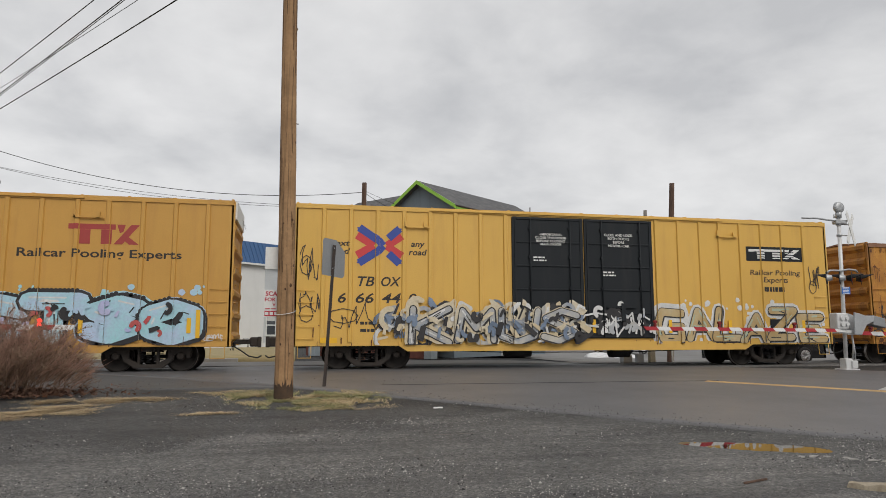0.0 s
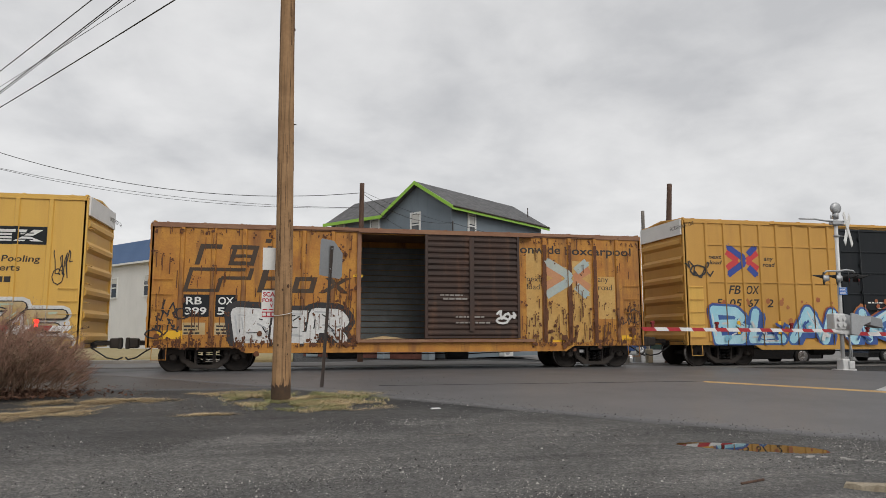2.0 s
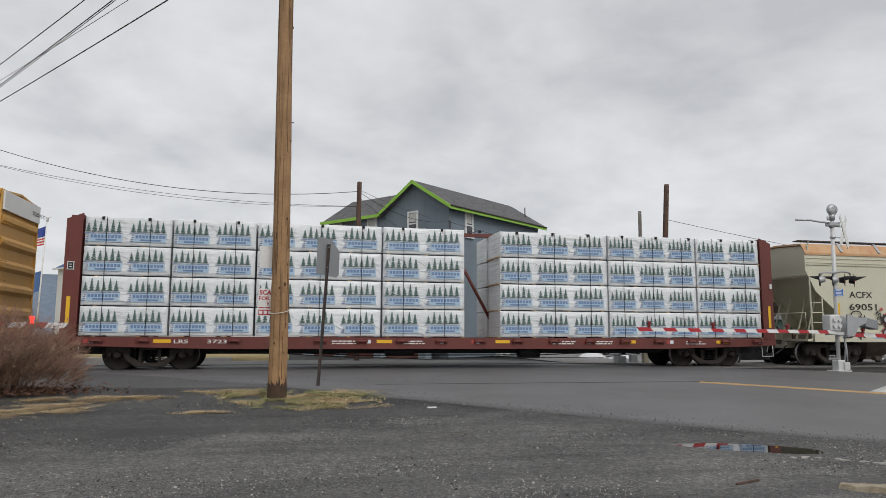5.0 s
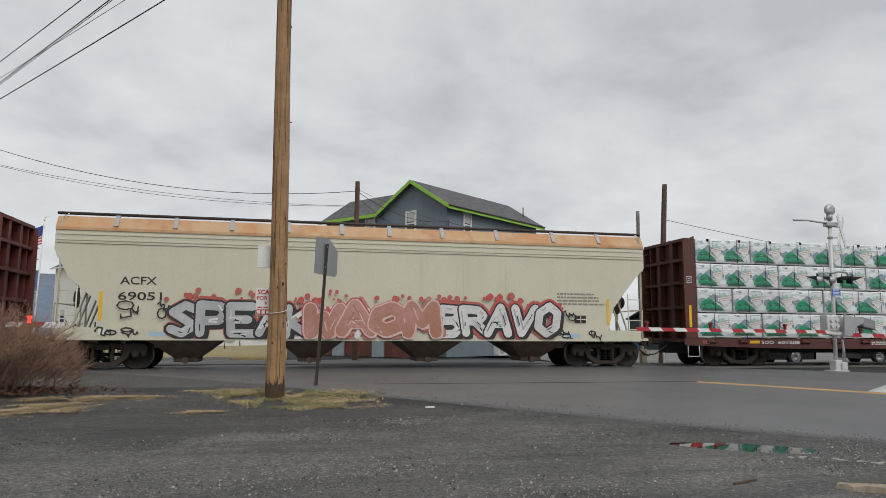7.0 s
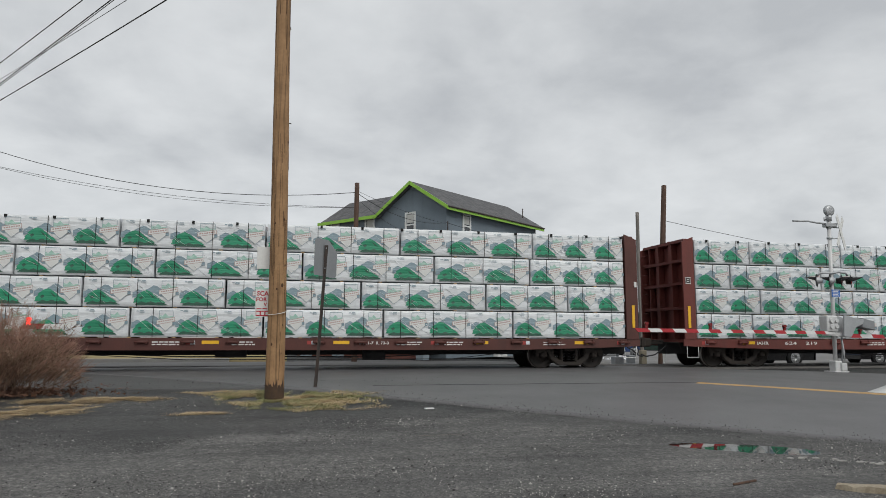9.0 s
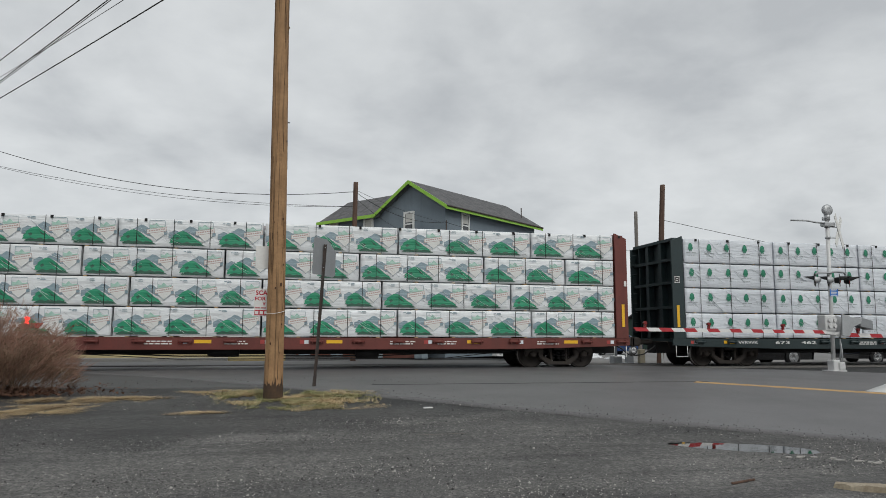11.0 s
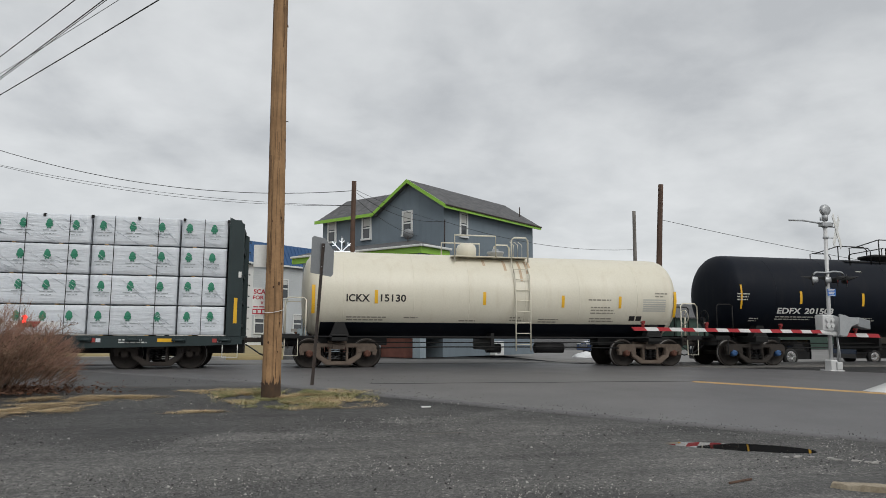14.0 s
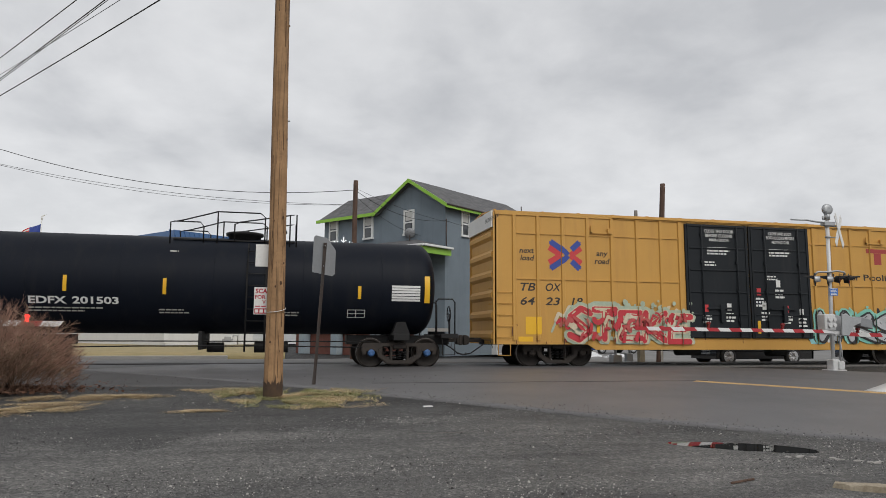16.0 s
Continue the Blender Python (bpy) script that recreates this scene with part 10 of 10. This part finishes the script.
def vehicle(name, at, label, paint, profile, cabin, width, axles, r_):
    """A parked car: lofted body, glazed cabin, wheels with tyre and spoked rim."""
    c = thing(name, at, label, "car")
    hw = width / 2
    bm = mesh()
    low = 0.28
    rings = []
    for y, inset in ((-hw + 0.06, 0.0), (-hw, 0.06), (hw, 0.06), (hw - 0.06, 0.0)):
        rings.append([bm.verts.new((x, y if z > 0.5 else y * 0.97, z)) for x, z in [(profile[0][0], low)] + list(profile) + [(profile[-1][0], low)]])
    n = len(rings[0])
    for a, b in zip(rings, rings[1:]):
        for i in range(n - 1):
            bm.faces.new((a[i], a[i + 1], b[i + 1], b[i])).smooth = False
        bm.faces.new((a[n - 1], a[0], b[0], b[n - 1]))
    bm.faces.new(rings[0][::-1])
    bm.faces.new(rings[-1])
    part("body", tidy(bm), paint, c)
    bm = mesh()
    (x0, z0), (x1, z1), (x2, z2), (x3, z3) = cabin
    for y in (0,):
        base = [(x0, -hw + 0.08, z0), (x3, -hw + 0.08, z3), (x3, hw - 0.08, z3), (x0, hw - 0.08, z0)]
        top = [(x1, -hw + 0.22, z1), (x2, -hw + 0.22, z2), (x2, hw - 0.22, z2), (x1, hw - 0.22, z1)]
        vb, vt = [bm.verts.new(p) for p in base], [bm.verts.new(p) for p in top]
        for i in range(4):
            j = (i + 1) % 4
            bm.faces.new((vb[i], vb[j], vt[j], vt[i]))
        bm.faces.new(vt)
    part("window", tidy(bm), pane_glass, c)
    bm = mesh()
    slab(bm, [(x1 - 0.06, z1), (x1 + 0.05, z1 + 0.06), (x2 - 0.05, z2 + 0.06), (x2 + 0.06, z2)], -hw + 0.2, hw - 0.2)
    for s in (-1, 1):
        for (xa, za), (xb, zb) in (((x0, z0), (x1, z1)), ((x3, z3), (x2, z2)), (((x0 + x3) / 2, z0), ((x1 + x2) / 2, z1))):
            rod(bm, (xa, s * (hw - 0.08), za), (xb, s * (hw - 0.21), zb + 0.03), 0.045, seg=6)
    part("roof", tidy(bm), paint, c)
    for ax in axles:
        for s in (-1, 1):
            bm = mesh()
            turned(bm, [(-0.11, r_ * 0.62), (-0.115, r_ * 0.95), (-0.08, r_), (0.08, r_), (0.11, r_ * 0.95), (0.11, r_ * 0.3)], "y", 26)
            w = part("wheel", tidy(bm), rubber, c, "alloy wheel with black tyre", pose(ax, s * (hw - 0.1), r_, 0, 0, 0 if s < 0 else 180))
            bm = mesh()
            turned(bm, [(-0.118, r_ * 0.6), (-0.125, r_ * 0.66), (-0.112, r_ * 0.69)], "y", 26)
            for k in range(10):
                a = k * 0.6283
                rod(bm, (0.05 * math.cos(a), -0.118, 0.05 * math.sin(a)), (r_ * 0.64 * math.cos(a), -0.118, r_ * 0.64 * math.sin(a)), 0.028, seg=5)
            part("rim", tidy(bm), alloy, w)
            bm = mesh()
            turned(bm, [(-0.1, 0.02), (-0.1, r_ * 0.6), (-0.09, r_ * 0.6)], "y", 20)
            part("hub", tidy(bm), black_iron, w)
    bm = mesh()
    e = profile[0][0]
    box(bm, e - 0.03, e + 0.05, -hw + 0.12, -hw + 0.5, 0.72, 0.86, bevel=0.02)
    box(bm, e - 0.03, e + 0.05, hw - 0.5, hw - 0.12, 0.72, 0.86, bevel=0.02)
    part("headlight", bm, window_white, c)
    bm = mesh()
    for k in range(4):
        box(bm, e - 0.03, e + 0.02, -0.5, 0.5, 0.5 + 0.07 * k, 0.53 + 0.07 * k)
    part("grille", bm, alloy, c)
    return c


def build_far_lot():
    z = lie(24, 32)
    vehicle("pickup_truck", pose(21.95, 29.6, z, 0, 0, 3), "black pickup truck with bright alloy wheels", car_black,
            ((-2.65, 0.55), (-2.62, 1.0), (-2.5, 1.12), (-1.3, 1.2), (2.75, 1.2), (2.8, 0.6)), ((-1.35, 1.19), (-0.75, 1.78), (0.75, 1.8), (1.0, 1.19)), 1.95, (-2.0, 1.6), 0.4)
    vehicle("black_sedan", pose(30.6, 30.3, z, 0, 0, 176), "glossy black sedan with spoked alloy wheels", car_black,
            ((-2.45, 0.45), (-2.4, 0.8), (-2.2, 0.92), (-1.1, 1.0), (1.7, 1.02), (2.35, 0.95), (2.42, 0.5)), ((-1.2, 0.99), (-0.4, 1.42), (0.85, 1.42), (1.75, 1.01)), 1.85, (-1.5, 1.42), 0.35)
    vehicle("blue_car", pose(23.2, 47.0, z, 0, 0, 10), "dark blue car at the back of the lot", car_blue,
            ((-2.2, 0.45), (-2.15, 0.8), (-1.1, 0.98), (1.9, 1.0), (2.2, 0.9), (2.2, 0.5)), ((-1.2, 0.97), (-0.5, 1.42), (1.0, 1.42), (1.8, 0.99)), 1.8, (-1.35, 1.35), 0.33)
    random.seed(14)
    for x, y, sx, sy, h in ((18.2, 40.0, 1.0, 0.5, 0.4), (14.6, 29.0, 0.55, 0.3, 0.2), (19.5, 38.5, 0.9, 0.5, 0.25)):
        bm = mesh()
        n, m = 16, 5
        rings = []
        for k in range(m):
            f_ = k / m
            rings.append([bm.verts.new((sx * (1 - f_ ** 2) * math.cos(6.2832 * i / n) * random.uniform(0.8, 1.1), sy * (1 - f_ ** 2) * math.sin(6.2832 * i / n) * random.uniform(0.8, 1.1), h * f_ * random.uniform(0.85, 1.1))) for i in range(n)])
        t = bm.verts.new((0, 0, h))
        for a, b in zip(rings, rings[1:]):
            for i in range(n):
                j = (i + 1) % n
                bm.faces.new((a[i], a[j], b[j], b[i]))
        for i in range(n):
            bm.faces.new((rings[-1][i], rings[-1][(i + 1) % n], t))
        tagged(part("snow_pile", bm, snow, None, "", pose(x, y, lie(x, y))), "dirty melting snow pile on the lot", "snow pile", "snow piles")
    p = thing("concrete_post", pose(15.6, 28.6, lie(15.6, 28.6)), "short pale concrete post by the lot", "post")
    bm = mesh()
    box(bm, -0.13, 0.13, -0.13, 0.13, 0, 0.75, bevel=0.03)
    part("shaft", bm, surface("tan_post", (0.34, 0.3, 0.22), (0.25, 0.22, 0.17), 0.9, s1=4, amount=0.7), p)
    p = thing("utility_box", pose(15.0, 28.6, lie(15.0, 28.6)), "grey metal utility box on a stub", "utility box")
    bm = mesh()
    box(bm, -0.16, 0.16, -0.12, 0.12, 0.1, 0.5, bevel=0.02)
    box(bm, -0.25, 0.25, -0.2, 0.2, 0, 0.14, bevel=0.02)
    rod(bm, (0.05, 0, 0.45), (0.05, 0, 0.8), 0.06)
    part("case", bm, sign_back, p)
    p = thing("marker_post", pose(16.4, 28.2, lie(16.4, 28.2)), "thin white marker post", "post")
    bm = mesh()
    box(bm, -0.04, 0.04, -0.02, 0.02, 0, 1.0)
    part("shaft", bm, white_paint, p)
    # low dark green shed and a wall behind the lot
    s = thing("green_shed", pose(38, 62, -0.35, 0, 0, 10), "long dark green shed behind the lot", "shed")
    bm = mesh()
    box(bm, 0, 30, 0, 8, 0, 3.2)
    part("wall", bm, flat_green_wall, s)
    bm = mesh()
    gable_roof(bm, 0, 30, 0, 8, 3.2, 4.6, 0.3, 0.12, "x")
    part("roof", tidy(bm), shingle, s)
    # distant signal with a round target beyond the crossing
    g = thing("crossing_signal", pose(13.5, 26.9, lie(13.5, 26.9)), "far crossing signal mast with a round black light", "crossing signal")
    bm = mesh()
    rod(bm, (0, 0, 0), (0, 0, 4.3), 0.06, seg=12)
    box(bm, -0.2, 0.2, -0.2, 0.2, 0, 0.35, bevel=0.03)
    part("mast", bm, galvanised, g)
    bm = mesh()
    turned(bm, [(-0.03, 0.05), (-0.03, 0.3), (0.0, 0.3), (0.12, 0.15), (0.2, 0.12)], "y", 22, 0, (0, -0.15, 2.55))
    part("flasher", tidy(bm), black_iron, g)
    for x, y, h, seed in ((52, 68, 8.5, 1), (57, 70, 9.5, 2), (62, 68, 8, 3)):
        bare_tree(x, y, h, seed)


flat_green_wall = surface("dark_green_wall_paint", (0.03, 0.06, 0.045), (0.022, 0.045, 0.035), 0.7, s1=0.8, amount=0.6)
bark_grey = surface("grey_brown_bark", (0.13, 0.105, 0.09), (0.09, 0.075, 0.065), 0.9, s1=5, amount=0.8, bump=0.3)


def bare_tree(x, y, h, seed):
    random.seed(seed)
    t = thing("bare_tree", pose(x, y, -0.35), "leafless winter tree with fine grey twigs", "tree", "bare trees")
    trunk, crown = mesh(), mesh()

    def grow(p, d, length, r_, level):
        pts, q = [p], p.copy()
        for i in range(3):
            d = (d + Vector((random.gauss(0, 0.13), random.gauss(0, 0.13), random.gauss(0.03, 0.06)))).normalized()
            q = q + d * length / 3
            pts.append(q.copy())
        pipe(trunk if level < 2 else crown, pts, r_, seg=5 if level < 2 else 3)
        if level < 5:
            for i in range(4 if level else 6):
                grow(random.choice(pts[1:]), (d + Vector((random.gauss(0, 0.5), random.gauss(0, 0.5), random.gauss(0.15, 0.3)))).normalized(), length * random.uniform(0.45, 0.7), max(r_ * 0.5, 0.012), level + 1)

    grow(Vector((0, 0, 0)), Vector((0, 0, 1)), h * 0.42, 0.18, 0)
    part("trunk", trunk, bark_grey, t)
    part("crown", crown, bark_grey, t)


def build_hills():
    bm = mesh()
    rows = []
    for i in range(60):
        a = radians(-75 + 72 * i / 59)
        h = 105 + 22 * noise.noise((i * 0.12, 0, 2)) + 5 * noise.noise((i * 0.7, 3, 2))
        h *= min(1.0, (59 - i) / 9.0) if i > 50 else 1
        d = 1500
        rows.append([bm.verts.new((math.sin(a) * (d - 250), math.cos(a) * (d - 250), -3)), bm.verts.new((math.sin(a) * (d - 80), math.cos(a) * (d - 80), h * 0.7)), bm.verts.new((math.sin(a) * d, math.cos(a) * d, h)), bm.verts.new((math.sin(a) * (d + 300), math.cos(a) * (d + 300), -3))])
    for p, q in zip(rows, rows[1:]):
        for k in range(3):
            bm.faces.new((p[k], q[k], q[k + 1], p[k + 1])).smooth = True
    hill = surface("far_hazy_woods", (0.16, 0.2, 0.26), (0.13, 0.165, 0.22), 1.0, s1=0.01, s2=0.08, amount=0.8, bump=0)
    tagged(part("hills", tidy(bm), hill), "low blue-grey wooded ridge in the distance", "hills", kind="structure")


def build_litter():
    s = thing("flat_stone", pose(5.2, 5.42, lie(5, 5.5) - 0.015, 0, 0, -32), "pale flat stone slab half sunk in the gravel", "stone")
    random.seed(6)
    bm = mesh()
    n = 14
    top = [bm.verts.new((0.3 * math.cos(6.2832 * i / n) * random.uniform(0.8, 1.1), 0.1 * math.sin(6.2832 * i / n) * random.uniform(0.8, 1.1), random.uniform(0.05, 0.08))) for i in range(n)]
    low = [bm.verts.new((v.co.x * 1.12, v.co.y * 1.15, -0.03)) for v in top]
    bm.faces.new(top)
    for i in range(n):
        j = (i + 1) % n
        bm.faces.new((low[i], low[j], top[j], top[i]))
    part("slab", tidy(bm), surface("pale_stone", (0.36, 0.31, 0.23), (0.2, 0.16, 0.11), 0.85, s1=5, s2=40, amount=0.9, bump=0.5), s)
    for x, y, w, d, turn, label, m in ((2.42, 11.84, 0.16, 0.07, 10, "crumpled white paper scrap on the gravel", white_paint), (1.85, 14.45, 0.5, 0.03, 12, "thin pale stick by the verge", grey_wood),
                                       (-0.95, 14.75, 0.2, 0.04, -20, "thin pale stick by the verge", grey_wood), (2.1, 9.3, 0.7, 0.006, 4, "thin pale wire on the gravel", grey_wood), (4.3, 6.0, 0.35, 0.02, 20, "dark broken twig on the gravel", dark_wood)):
        bm = mesh()
        box(bm, -w / 2, w / 2, -d / 2, d / 2, 0, min(0.02, d), bevel=0.004)
        tagged(part("litter", bm, m, None, "", pose(x, y, lie(x, y) + rough_ground(x, y) + 0.002, 0, 0, turn)), label, "litter")

    # crumbled flakes of old pavement beyond the puddle
    random.seed(31)
    flake = surface("pale_pavement_flake", (0.4, 0.385, 0.36), (0.27, 0.26, 0.245), 0.85, s1=8, amount=0.8)
    for i in range(12):
        k = i / 11
        x, y = 5.7 + 0.75 * k + random.uniform(-0.05, 0.05), 7.1 - 0.6 * k + random.uniform(-0.08, 0.08)
        w, d = random.uniform(0.03, 0.075), random.uniform(0.02, 0.045)
        bm = mesh()
        slab(bm, [(w * math.cos(t) * random.uniform(0.7, 1.1), d * math.sin(t) * random.uniform(0.7, 1.1)) for t in [0.9 * q for q in range(7)]], 0.0, 0.012, plane="xy")
        tagged(part("pavement_flake", tidy(bm), flake, None, "", pose(x, y, lie(x, y) + rough_ground(x, y) - 0.002, 0, 0, random.uniform(-30, 30))), "pale flake of broken pavement on the gravel", "debris", "pavement flakes")


# ---- put the place together ----
build_ground()
build_roads()
build_stones()
build_grass()
build_bush()
build_hills()
build_poles_and_wires()
build_pole_signs()
build_gate()
build_house()
build_blue_building()
build_far_lot()
build_litter()
big_boxcar("yellow_boxcar", -11.25, "ochre-yellow boxcar with a pale blue bubble mural", car_yellow, "slogan")
big_boxcar("yellow_boxcar", 9.27, "bright yellow boxcar with double black doors and murals", car_yellow_bright, "plain")
old_boxcar()
single_door_boxcar()
lumber_car("lumber_car", 66.45, 23.0, "oxide-red flat car stacked with fir-printed white bundles", flat_red, wrap_bright, print_firs, (ink_fir, ink_navy, ink_pale_blue), ((2.4, 4.8, 8.6, 12.4, 16.2, 19.5), (2.4, 4.8, 8.6, 12.4, 16.2, 19.5)), 4, "LRS", "3723", 1.08, (-8.42, -8.03, -7.5, -6.95), 1, gap=(0.25, 0.75))
hopper_car()
lumber_car("lumber_car", 110.45, 22.85, "dark oxide flat car stacked with green-hill printed bundles", flat_brown, wrap_bright, print_hills, (ink_green, ink_slate, ink_white, ink_faint, ink_dark_green, ink_pale_green), ((2.55, 6.4, 10.1, 13.7, 17.9), (1.4, 5.1, 9.0, 13.0, 17.0, 19.8), (3.3, 7.0, 11.2, 15.3, 18.5), (2.2, 6.0, 10.1, 14.2, 18.6)), 4, "SOO", "601208", 1.28, (-8.45, -7.97, -7.8, -6.92), 2)
lumber_car("lumber_car", 134.8, 22.55, "oxide-red flat car stacked with green-hill printed bundles", flat_red, wrap_bright, print_hills, (ink_green, ink_slate, ink_white, ink_faint, ink_dark_green, ink_pale_green), ((2.2, 6.0, 10.1, 14.2, 18.6), (2.55, 6.4, 10.1, 13.7, 17.9), (1.4, 5.1, 9.0, 13.0, 17.0, 19.8)), 4, "IAHR", "624    219", 1.28, (-8.46, -7.99, -7.34, -6.01), 3)
lumber_car("lumber_car", 159.06, 22.75, "dark green flat car stacked with pale grey wrapped bundles", flat_green, wrap_white, print_tree, (ink_tree_green, ink_print_grey), ((3.6, 7.2, 10.9, 14.6, 18.0, 20.4), (3.6, 7.2, 10.9, 14.6, 18.0, 20.4)), 4, "WRWK", "673    462", 0.74, (-8.87, -8.08, -7.39, -5.72), 4, gap=(-0.35, 0.1))
cream_tank()
black_tank()
big_boxcar("yellow_boxcar", 211.65, "ochre-yellow ribbed boxcar with a red mural", car_yellow, "lettered")


def motions():
    """The train rolls past at a steady speed; its wheels turn with it. The clip's last picture is from 15.97 s."""
    for car, u in CARS:
        walk(car, [(t, pose(u - SPEED * min(t, 15.97), TRACK, 0)) for t in [k * 0.5 for k in range(32)] + [15.7, 15.8, 15.9, 16.0]])
    for w in SPINNING:
        at = w.matrix_basis.copy()
        rows = []
        for k in range(481):
            t = k / FPS
            rows.append((t, at @ Matrix.Rotation(-SPEED * t / 0.4525, 4, "Y")))
        walk(w, rows)


motions()
